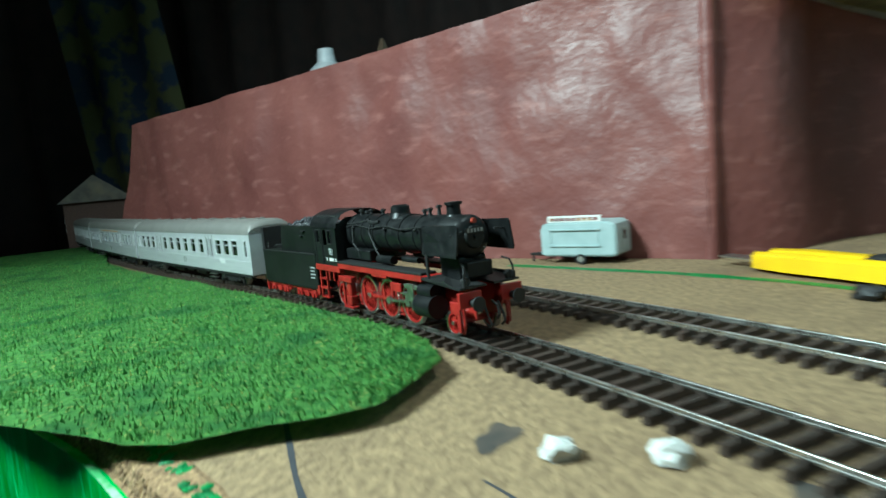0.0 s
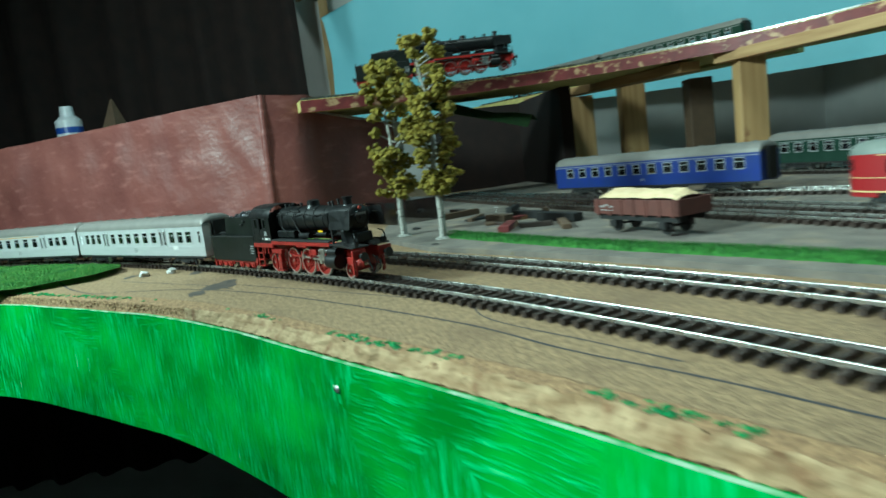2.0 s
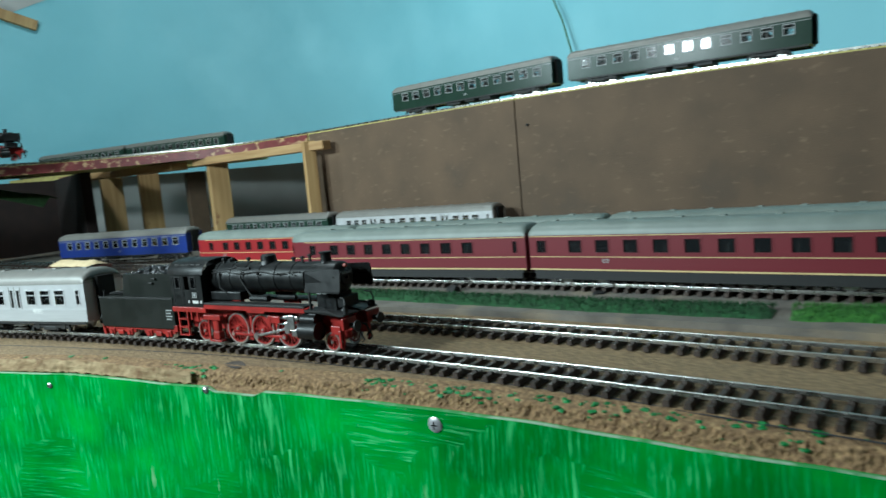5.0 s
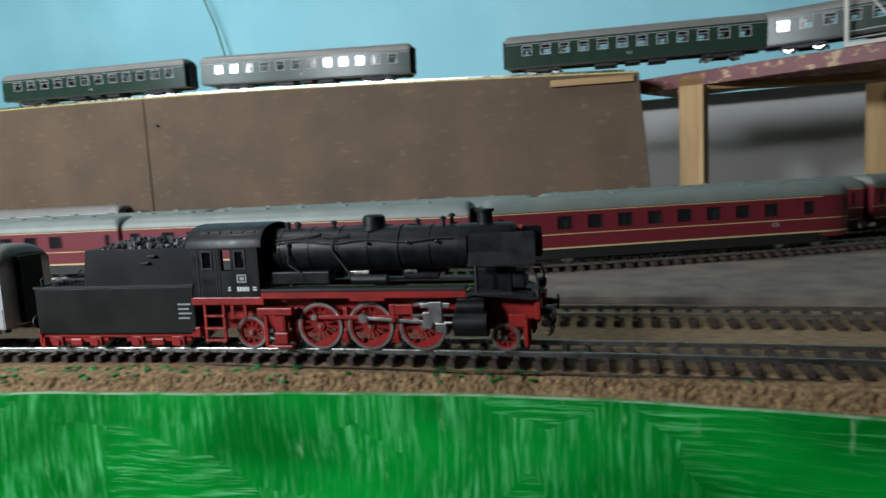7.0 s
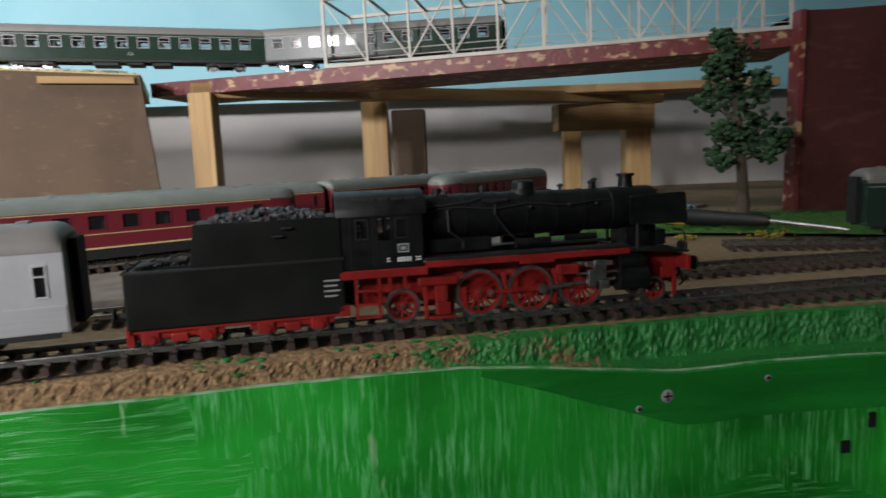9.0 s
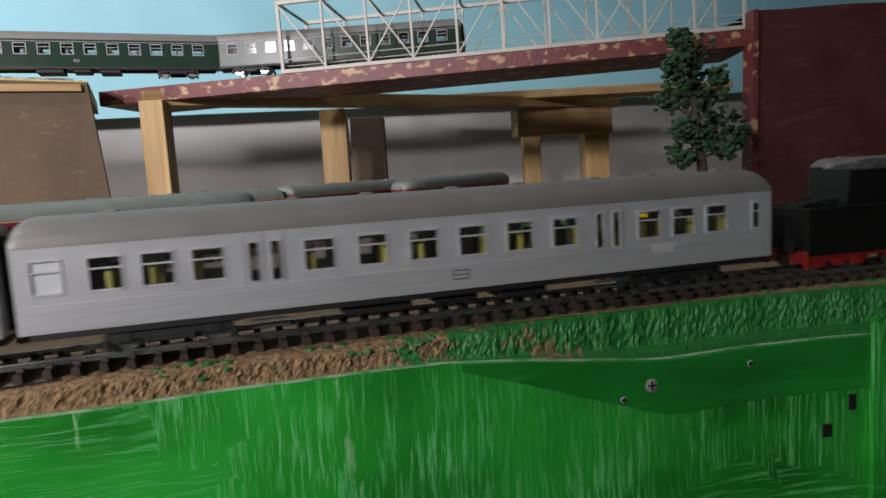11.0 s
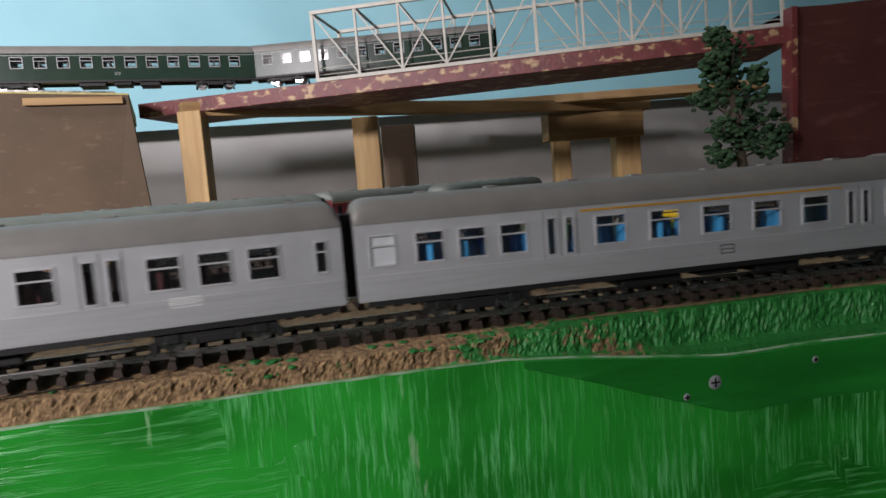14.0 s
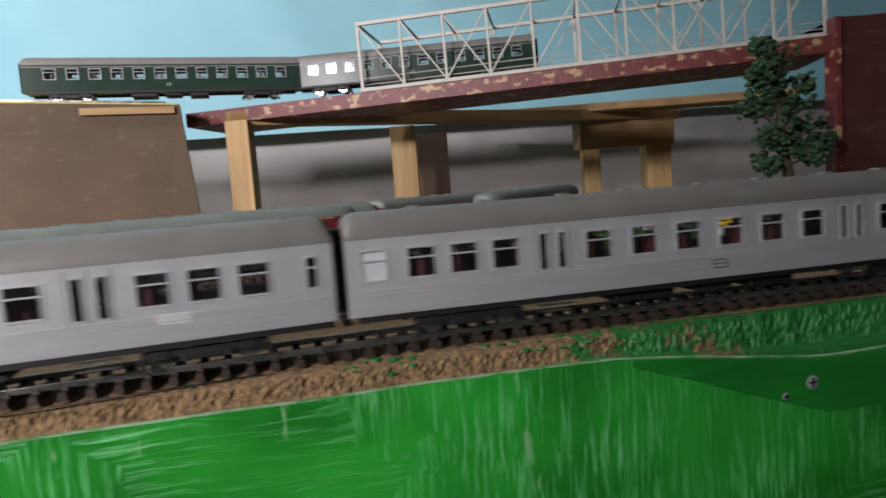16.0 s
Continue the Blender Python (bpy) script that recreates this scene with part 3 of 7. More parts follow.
def room():
    def slab(name, label, category, mat, *b):
        bm = B()
        box(bm, *b)
        return tagged(part(name, bm, mat), label, category, kind="structure")

    slab("floor", "dark floor of the dim railway room", "floor", "floor", -1900, -2400, -1000, 3200, 1640, -960)
    slab("ceiling", "plain white ceiling of the room", "ceiling", "ceiling", -1900, -2400, 1500, 3200, 1640, 1540)
    slab("wall_north", "plain white plastered wall behind the layout", "wall", "wall", -1400, 1560, -960, 3200, 1600, 1500)
    slab("wall_west", "plain white plastered wall at the layout's end", "wall", "wall", -1440, -2300, -960, -1400, 1560, 1500)
    slab("wall_east", "plain pale wall closing the room", "wall", "wall", 3000, -2300, -960, 3040, 1560, 1500)
    slab("wall_south", "plain pale wall behind the camera", "wall", "wall", -1400, -2340, -960, 3000, -2300, 1500)
    # sky paper with folds
    bm = B()
    line = smooth_line([(-1260, 110), (-1290, 420), (-1270, 850), (-1120, 1180), (-800, 1380), (-200, 1440), (400, 1470), (1100, 1480), (2300, 1490)], 25)
    rings = []
    for i, p in enumerate(line):
        col = []
        for k in range(19):
            z = 182 + k * 44
            f = 16 * noise.noise((i * 0.09, k * 0.16, 2)) + 6 * noise.noise((i * 0.3 + k * 0.25, k * 0.1, 5)) + 9 * max(0, 1 - abs(i - 22 - k * 0.5) / 3)
            q = p + Vector((0.3, -1)).normalized() * f
            top = z if k < 18 else z + 15 * noise.noise((i * 0.2, 0, 0))
            if p.x < -1000:
                top = min(top, 520 + 0.47 * (p.y - 247))
            col.append((q.x, q.y, top))
        rings.append(col)
    loft(bm, rings)
    tagged(part("backdrop", bm, "blue_paper", smooth=True, angle=70), "creased sky-blue paper backdrop on the wall", "backdrop", kind="backdrop")
    # seam in the paper
    bm = B()
    pipe(bm, [(-80, 1422, 300), (-112, 1420, 420), (-170, 1415, 560), (-240, 1410, 900)], 2.0)
    tagged(part("trim_1", bm, "grey_green"), "dark green seam of the paper backdrop", "seam", kind="structure")
    # timber strips on the left wall
    for n, (y, w) in enumerate(((100, 24), (242, 22))):
        bm = B()
        box(bm, -1399, y, -600, -1370, y + w, 1200, 1.5)
        tagged(part("trim_%d" % (n + 2), bm, "wood"), "upright pine batten on the white wall", "batten", kind="structure")
    # curtain
    bm = B()
    rings = []
    n = 150
    for i in range(n + 1):
        y = 45 - i * 14.5
        d = 24 * math.sin(i * 0.85 + 1.5 * noise.noise((i * 0.11, 0, 0))) + 12 * noise.noise((i * 0.23, 3, 0))
        x = -1290 + (i > 75) * (i - 75) * 9.0
        rings.append([(x + d * (0.6 + 0.4 * k / 5), y + 8 * noise.noise((i * 0.2, k * 0.4, 0)), 1450 - k * 420) for k in range(6)])
    loft(bm, rings)
    tagged(part("curtain", bm, "curtain", smooth=True, angle=80), "heavy dark brown curtain hanging in folds", "curtain")


def sheet(name, outline, z, mat, label, category, kind="", thick=1.0):
    bm = B()
    f = bm.faces.new([bm.verts.new((x, y, z)) for x, y in outline])
    g = bmesh.ops.extrude_face_region(bm, geom=[f])
    for v in g["geom"]:
        if isinstance(v, bmesh.types.BMVert):
            v.co.z = z - thick
    bmesh.ops.triangulate(bm, faces=[f for f in bm.faces if len(f.verts) > 4])
    return tagged(part(name, bm, mat), label, category, kind=kind)


def yard_ground():
    a = SECOND.offset(38)
    pts = [tuple(a.xy(s)) for s in range(120, 1500, 25)]
    pts = [(-170, 170), (-370, 190), (-520, 250), (-750, 280)][::-1] + [p for p in pts if p[0] > -60]
    sheet("yard_ground", [*pts, (1500, 1000), (1500, 1400), (-60, 1350), (-1000, 700)], 4.0, "grey_ground", "dusty grey-painted ground of the goods yard", "ground", "structure", 5)


def track(line, s0, s1, z, name, label, first=None):
    """A track with two rails and sleepers every 7 mm; sleepers between first[0] and first[1] are pieces of their own."""
    t = thing(name, Matrix(), label, "track", "railway tracks")
    prof = [(-0.45, 0.3), (0.45, 0.3), (0.45, 0.9), (0.2, 1.1), (0.2, 1.7), (0.5, 1.9), (0.52, 2.15), (0.4, 2.4), (0.15, 2.5), (-0.15, 2.5), (-0.4, 2.4), (-0.52, 2.15), (-0.5, 1.9), (-0.2, 1.7), (-0.2, 1.1), (-0.45, 0.9)]
    for side in (-8.7, 8.7):
        bm = B()
        rings = []
        s = s0
        while s <= s1:
            w = line.way(s)
            nrm = Vector((-w.y, w.x))
            c = line.xy(s)
            rings.append([(c.x + nrm.x * (side + u), c.y + nrm.y * (side + u), z + 2.8 + v) for u, v in prof])
            s += 10
        loft(bm, rings, close=True, caps=True)
        part("rail", bm, "rail", t, "bright nickel-silver rail", smooth=True, angle=45)

    def sleeper(bm, m):
        g0 = len(bm.verts)
        pr = [(-1.5, 0), (1.5, 0), (1.1, 2.6), (-1.1, 2.6)]
        a = [bm.verts.new(m @ Vector((u, -14.5, v))) for u, v in pr]
        b = [bm.verts.new(m @ Vector((u, 14.5, v))) for u, v in pr]
        for i in range(4):
            bm.faces.new((a[i], a[(i + 1) % 4], b[(i + 1) % 4], b[i]))
        bm.faces.new(a[::-1])
        bm.faces.new(b)
        for y in (-8.7, 8.7):
            for sy in (-1.3, 1.3):
                q = [bm.verts.new(m @ Vector((u, y + sy + k, v))) for u, k, v in ((-1, -.6, 2.6), (1, -.6, 2.6), (1, .6, 2.6), (-1, .6, 2.6))]
                r = [bm.verts.new(m @ Vector((u * .8, y + sy + k * .7, 3.6))) for u, k in ((-1, -.6), (1, -.6), (1, .6), (-1, .6))]
                bm.faces.new(r)
                for i in range(4):
                    bm.faces.new((q[i], q[(i + 1) % 4], r[(i + 1) % 4], r[i]))

    mesh = None
    rest = B()
    s = s0 + 3
    while s < s1:
        c, w = line.xy(s), line.way(s)
        m = Matrix.Translation((c.x, c.y, z + 0.2)) @ Matrix.Rotation(math.atan2(w.y, w.x), 4, "Z")
        if first and first[0] <= s < first[1]:
            if mesh is None:
                bm = B()
                sleeper(bm, Matrix())
                ob = part("sleeper", bm, "sleeper", t)
                mesh = ob.data
            else:
                ob = new("sleeper", mesh)
                ob.parent = t
            ob.matrix_local = at(c.x, c.y, z + 0.2, math.degrees(math.atan2(w.y, w.x)))
        else:
            sleeper(rest, m)
        s += 8.2
    if len(rest.verts):
        tagged(part("sleeper_row", rest, "sleeper", t), kind="stuff")
    else:
        rest.free()
    return t


def deck():
    """The raised line: an edge board, a top and the brown hardboard wall below it."""
    pts = DECK_EDGE
    bm = B()
    rings = []
    for i, p in enumerate(pts):
        w = (pts[min(i + 1, len(pts) - 1)] - pts[max(i - 1, 0)]).normalized()
        n = Vector((-w.y, w.x, 0)).normalized()
        b = p + n * 190
        rings.append([(p.x, p.y, p.z), (b.x, b.y, p.z), (b.x, b.y, p.z - 14), (p.x, p.y, p.z - 14)])
    loft(bm, rings, close=True, caps=True)
    top = part("deck", bm, "deck_top")
    tagged(top, "yellowish plywood deck of the raised line", "deck", kind="structure")
    bm = B()
    rings = []
    for i, p in enumerate(pts):
        if p.x > -130 and p.y > 740:
            break
        w = (pts[i + 1] - pts[max(i - 1, 0)]).normalized()
        n = Vector((w.y, -w.x, 0)).normalized() * 3
        k = 0.6 * noise.noise((i * 0.4, 0, 0))
        rings.append([(p.x + n.x * .1, p.y + n.y * .1, p.z - 1), (p.x + n.x, p.y + n.y, p.z - 1.2 + k), (p.x + n.x, p.y + n.y, p.z - 17 + k), (p.x, p.y, p.z - 17)])
    loft(bm, rings, close=True, caps=True)
    tagged(part("trim_4", bm, "red_deck"), "deck edge with chipped oxide-red paint", "deck edge", kind="structure")
    # hardboard wall below the deck
    wl = [p for p in pts if p.x > -140 and p.y > 740]
    for a, b in ((-126, 276), (278, 862)):
        bm = B()
        rings = []
        for k in range(21):
            x = a + (b - a) * k / 20
            y = np.interp(x, [p.x for p in wl], [p.y for p in wl])
            z = np.interp(x, [p.x for p in wl], [p.z for p in wl]) - 2
            lean = 14 if (b > 800 and k == 20) else 0
            rings.append([(x + lean, y - 4, 0), (x, y - 4, z), (x, y, z), (x + lean, y, 0)])
        loft(bm, rings, close=True, caps=True)
        tagged(part("wall_panel", bm, "hardboard"), "brown hardboard panel with scuffs below the deck", "wall panel", kind="structure")
    bm = B()
    cyl(bm, (295, 855, 151), (295, 860, 151), 1.6, n=12)
    tagged(part("trim_5", bm, "black_dull"), "small drilled hole in the hardboard", "hole", kind="structure")


def beam(name, a, b, w, h, mat, label):
    """A timber from a to b (centres of its ends), w wide and h high."""
    a, b = Vector(a), Vector(b)
    t = thing(name, Matrix(), label, "beam" if "beam" in name else "post")
    bm = B()
    d = b - a
    up = Vector((0, 0, 1)) if abs(d.normalized().z) < 0.9 else Vector((0.15, 1, 0)).normalized()
    s = d.normalized().cross(up).normalized()
    u = s.cross(d.normalized()).normalized()
    rings = []
    for p in (a, b):
        rings.append([p + s * (w / 2) * i + u * (h / 2) * j for i, j in ((-1, -1), (1, -1), (1, 1), (-1, 1))])
    loft(bm, rings, close=True, caps=True)
    bmesh.ops.bevel(bm, geom=bm.edges[:], offset=0.8, segments=1, affect="EDGES")
    part("timber", bm, mat, t)
    return t


def big_box():
    """The oxide-red box that hides the return curve, with a bent, torn face."""
    bm = B()
    a, b = Vector((-438, 30)), Vector((-722, -600))
    w = (b - a).normalized()
    n = Vector((w.y, -w.x)) if Vector((w.y, -w.x)).x > 0 else Vector((-w.y, w.x))
    rings = []
    N = 110
    L = (b - a).length
    for i in range(N + 1):
        s = L * i / N
        col = []
        for k in range(21):
            f = k / 20
            z = (190 - 24 * (s / L)) * f
            q = a + w * (s + (0 if i < N else 60 * (1 - f))) + n * (6 * noise.noise((s * 0.012, f * 2.2, 7)) + 3.5 * noise.noise((s * 0.03, f * 4, 3)) + 1.2 * noise.noise((s * 0.09, f * 11, 5))) - n * 8 * f
            col.append((q.x, q.y, z))
        rings.append(col)
    loft(bm, rings)
    # round corner to the shaded side
    side = [Vector((-438, 30)), Vector((-441, 39)), Vector((-450, 62)), Vector((-459, 90)), Vector((-478, 105)), Vector((-497, 131)), Vector((-513, 163)), Vector((-534, 192)), Vector((-548, 222))]
    tops = [188, 189, 188, 186, 164, 158, 151, 145, 138]
    rr = []
    for p, tz in zip(side, tops):
        rr.append([(p.x - 8 * k / 12 + 2 * noise.noise((p.y * .05, k * .3, 1)), p.y + (7 * k / 12 if tz > 165 else 0), tz * k / 12) for k in range(13)])
    loft(bm, rr)
    cyl(bm, (-440, 31, 0), (-448.5, 37, 188), 3.6, n=18)
    # top and back
    top = [r[-1] for r in rings]
    loft(bm, [top, [(p[0] - 420, p[1] + 120, p[2] - 4) for p in top]])
    loft(bm, [[(b.x, b.y, 0), (b.x - 10, b.y + 8, 160)], [(b.x - 420, b.y + 120, 0), (b.x - 420, b.y + 120, 156)]])
    loft(bm, [[rr[3][-1], rings[0][-1]], [(rr[3][-1][0] - 300, rr[3][-1][1] + 60, 181), (rings[0][-1][0] - 420, rings[0][-1][1] + 120, 181)]])
    bmesh.ops.solidify(bm, geom=bm.faces[:], thickness=-1.5)
    t = tagged(part("scenery_box", bm, "red_paint", smooth=True, angle=50), "large oxide-red painted cardboard box with dented face", "scenery box")
    bm = B()
    loft(bm, [[(p.x - 8 * f + 1.6, p.y + .6, tz * f + .4), (p.x - 8 * f + 2.2, p.y - w, tz * f - .8 - 3 * abs(noise.noise((p.y * .2, f * 9, 0))))] for p, tz, f, w in ((side[-1], tops[-1], f, 5 + 9 * abs(noise.noise((f * 6, 2, 0)))) for f in [.5 + .5 * k / 14 for k in range(15)])])
    loft(bm, [[(p.x - 8 + 1.8, p.y, tz + .5), (p.x - 8 + 3.0, p.y, tz - 2 - 5 * abs(noise.noise((p.y * .06, 5, 0))))] for p, tz in list(zip(side, tops))[4:]])
    bmesh.ops.solidify(bm, geom=bm.faces[:], thickness=.8)
    part("torn_edge", bm, "stone", t, "pale torn edge of the card")
    bm = B()
    ball(bm, (0, 0, 0), 4, 2, 0.5, (1, 0.35, 0.8))
    ob = part("tear", bm, "stone", t, "pale torn hole in the card")
    ob.matrix_local = at(-484, 8, 151, 66)
    return t


def abutment():
    bm = B()
    rings = []
    for i in range(15):
        x = 1510 + i * 32
        rings.append([(x + 4 * (k / 10), 850 - i * 6 + 3 * noise.noise((i * 0.4, k * 0.3, 0)) - 3 * math.sin(k * 0.3), 196 * k / 10 + (1.5 * noise.noise((i * 0.6, 0, 4)) if k == 10 else 0)) for k in range(11)])
    loft(bm, rings)
    top = [r[-1] for r in rings]
    loft(bm, [top, [(p[0] + 20, 950, 196) for p in top]])
    bmesh.ops.solidify(bm, geom=bm.faces[:], thickness=-2)
    t = tagged(part("bridge_abutment", bm, "red_paint", smooth=True, angle=50), "tall oxide-red painted board abutment of the bridge", "abutment")
    bm = B()
    loft(bm, [[(1505 + 4 * z / 196, 846, z), (1510 + 4 * z / 196, 845, z), (1511 + 4 * z / 196, 862, z), (1505 + 4 * z / 196, 862, z)] for z in range(0, 197, 14)], close=True, caps=True)
    part("edge_strip", bm, "red_deck", t, "chipped edge strip of the board")


def bridge():
    a, b = Vector((1052, 1001, 173)), Vector((1516, 855, 180))
    L = (b - a).length
    rz = math.degrees(math.atan2(b.y - a.y, b.x - a.x))
    t = thing("truss_bridge", at(a.x, a.y, a.z, rz, 0, -math.degrees(math.asin((b.z - a.z) / L))), "pale grey steel truss bridge on a red chipped deck", "bridge")
    bm = B()
    box(bm, -210, 0, -16, L, 110, 0, 0.6)
    part("bridge_deck", bm, "red_deck", t, "deck with chipped oxide-red edge")
    n = 10
    H = 74
    for y in (3, 100):
        pan = (L - 12) / n
        for z in (2.5, H):
            bm = B()
            box(bm, 2, y - 2, z - 2, L - 8, y + 2, z + 2, 0.4)
            part("chord", bm, "bridge", t)
        for i in range(n + 1):
            bm = B()
            w = 2.6 if i % 5 else 3.6
            box(bm, 4 + i * pan - w / 2, y - 1.4, 3, 4 + i * pan + w / 2, y + 1.4, H, 0.3)
            part("upright", bm, "bridge", t)
        for i in range(n):
            x0, x1 = 4 + i * pan, 4 + (i + 1) * pan
            k = i % 5
            for up in ((True, False) if k == 2 else ((k > 2),)):
                bm = B()
                z0, z1 = (4, H - 1) if up else (H - 1, 4)
                loft(bm, [[(x0 - .9, y - .8, z0), (x0 + .9, y - .8, z0), (x0 + .9, y + .8, z0), (x0 - .9, y + .8, z0)], [(x1 - .9, y - .8, z1), (x1 + .9, y - .8, z1), (x1 + .9, y + .8, z1), (x1 - .9, y + .8, z1)]], close=True, caps=True)
                part("diagonal", bm, "bridge", t)
        for z in (9, 16):
            bm = B()
            cyl(bm, (2, y + (6 if y < 50 else -6), z), (L - 8, y + (6 if y < 50 else -6), z), 0.5, n=5)
            part("handrail", bm, "bridge", t)
    for i in range(n + 1):
        bm = B()
        box(bm, 3 + i * (L - 12) / n, 3, H - 1.2, 5 + i * (L - 12) / n, 100, H + 1.2)
        part("cross_beam", bm, "bridge", t)
    return t


ground()
room()
yard_ground()
deck()
big_box()
abutment()
bridge()
track(MAIN, -900, 1980, 0.4, "track", "curved main track with brown sleepers and bright rails", first=(-60, 1620))
track(SECOND, -900, 1900, 0.4, "track", "second parallel track with brown sleepers", first=(100, 1200))
track(YARD, 0, YARD.s[-1] - 5, 4.2, "track", "yard track in front of the railcars")
track(YARD_BACK, 0, YARD_BACK.s[-1] - 5, 4.2, "track", "rear yard track behind the railcars")
track(WALL_SIDE, 0, 1100, 4.2, "track", "siding beside the hardboard wall")
track(BLUE_SIDING, 0, BLUE_SIDING.s[-1] - 5, 4.2, "track", "siding below the blue coach")


# ---- rolling stock, in millimetres over the rail top ----
def holed_side(bm, x0, x1, z0, z1, holes, y, inward, depth=0.9):
    """A car side in the plane y with oblong openings (xa, xb, za, zb) and their reveals."""
    xs = sorted({x0, x1, *(h[0] for h in holes), *(h[1] for h in holes)})
    zs = sorted({z0, z1, *(h[2] for h in holes), *(h[3] for h in holes)})
    grid = {}

    def vert(x, z):
        if (x, z) not in grid:
            grid[x, z] = bm.verts.new((x, y, z))
        return grid[x, z]

    for xa, xb in zip(xs, xs[1:]):
        for za, zb in zip(zs, zs[1:]):
            cx, cz = (xa + xb) / 2, (za + zb) / 2
            if any(h[0] < cx < h[1] and h[2] < cz < h[3] for h in holes):
                continue
            bm.faces.new((vert(xa, za), vert(xb, za), vert(xb, zb), vert(xa, zb)))
    for xa, xb, za, zb in holes:
        o = [(xa, za), (xb, za), (xb, zb), (xa, zb)]
        a = [bm.verts.new((x, y, z)) for x, z in o]
        b = [bm.verts.new((x, y + inward * depth, z)) for x, z in o]
        for i in range(4):
            bm.faces.new((a[i], a[(i + 1) % 4], b[(i + 1) % 4], b[i]))


def bars(bm, x0, x1, z0, z1, y, w, t, mid=None):
    box(bm, x0, y - t, z0, x1, y + t, z0 + w)
    box(bm, x0, y - t, z1 - w, x1, y + t, z1)
    box(bm, x0, y - t, z0 + w, x0 + w, y + t, z1 - w)
    box(bm, x1 - w, y - t, z0 + w, x1, y + t, z1 - w)
    if mid:
        box(bm, x0 + w, y - t, mid - w * 0.4, x1 - w, y + t, mid + w * 0.4)


def roof_shape(bm, x0, x1, half, z0, rise, end0=4.0, end1=4.0):
    """A barrel roof that rounds down at both ends."""
    rings = []
    n = 14
    for x, k in ((x0, 0.55), (x0 + end0 * .15, 0.78), (x0 + end0 * .5, 0.93), (x0 + end0, 1.0), (x0 + end0 * 3, 1), ((x0 + x1) / 2, 1), (x1 - end1 * 3, 1), (x1 - end1, 1.0), (x1 - end1 * .5, 0.93), (x1 - end1 * .15, 0.78), (x1, 0.55)):
        ring = []
        for i in range(n + 1):
            a = math.pi * i / n
            ring.append((x, half * math.copysign(abs(math.cos(a)) ** 0.75, math.cos(a)), z0 + rise * k * math.sin(a) ** 0.85))
        rings.append(ring)
    loft(bm, rings)
    for r in (rings[0], rings[-1]):
        bm.faces.new([bm.verts.new(p) for p in r])


def bogie(t, x, base=28.0, mat="black_dull", r=5.4, name="bogie"):
    bm = B()
    for y in (-13.2, 13.2):
        box(bm, x - base / 2 - 6, y - 0.9, 4.2, x + base / 2 + 6, y + 0.9, 6.6, 0.3)
        box(bm, x - 6, y - 1.2, 2.6, x + 6, y + 1.2, 5.4, 0.4)
        for k in (-1, 1):
            box(bm, x + k * base / 2 - 2.4, y - 1.4, 3.4, x + k * base / 2 + 2.4, y + 1.4, 7.6, 0.5)
            cyl(bm, (x + k * base / 4, y, 2.4), (x + k * base / 4, y, 5.0), 1.3, n=8)
            box(bm, x + k * (base / 2 + 5), y - 1.0, 1.4, x + k * (base / 2 + 7), y + 1.0, 4.6)
    box(bm, x - 4, -13, 5, x + 4, 13, 8.5)
    frame_ = part(name, bm, mat, t)
    wheels = []
    for k in (-1, 1):
        bm = B()
        for y in (-8.1, 8.1):
            cyl(bm, (0, y - 1.3, 0), (0, y + 1.3, 0), r, n=20)
        cyl(bm, (0, -9, 0), (0, 9, 0), 1.0, n=8)
        w = part("wheelset", bm, "steel", t, smooth=True)
        w.matrix_local = at(x + k * base / 2, 0, r)
        wheels.append((w, x + k * base / 2, r))
    return wheels


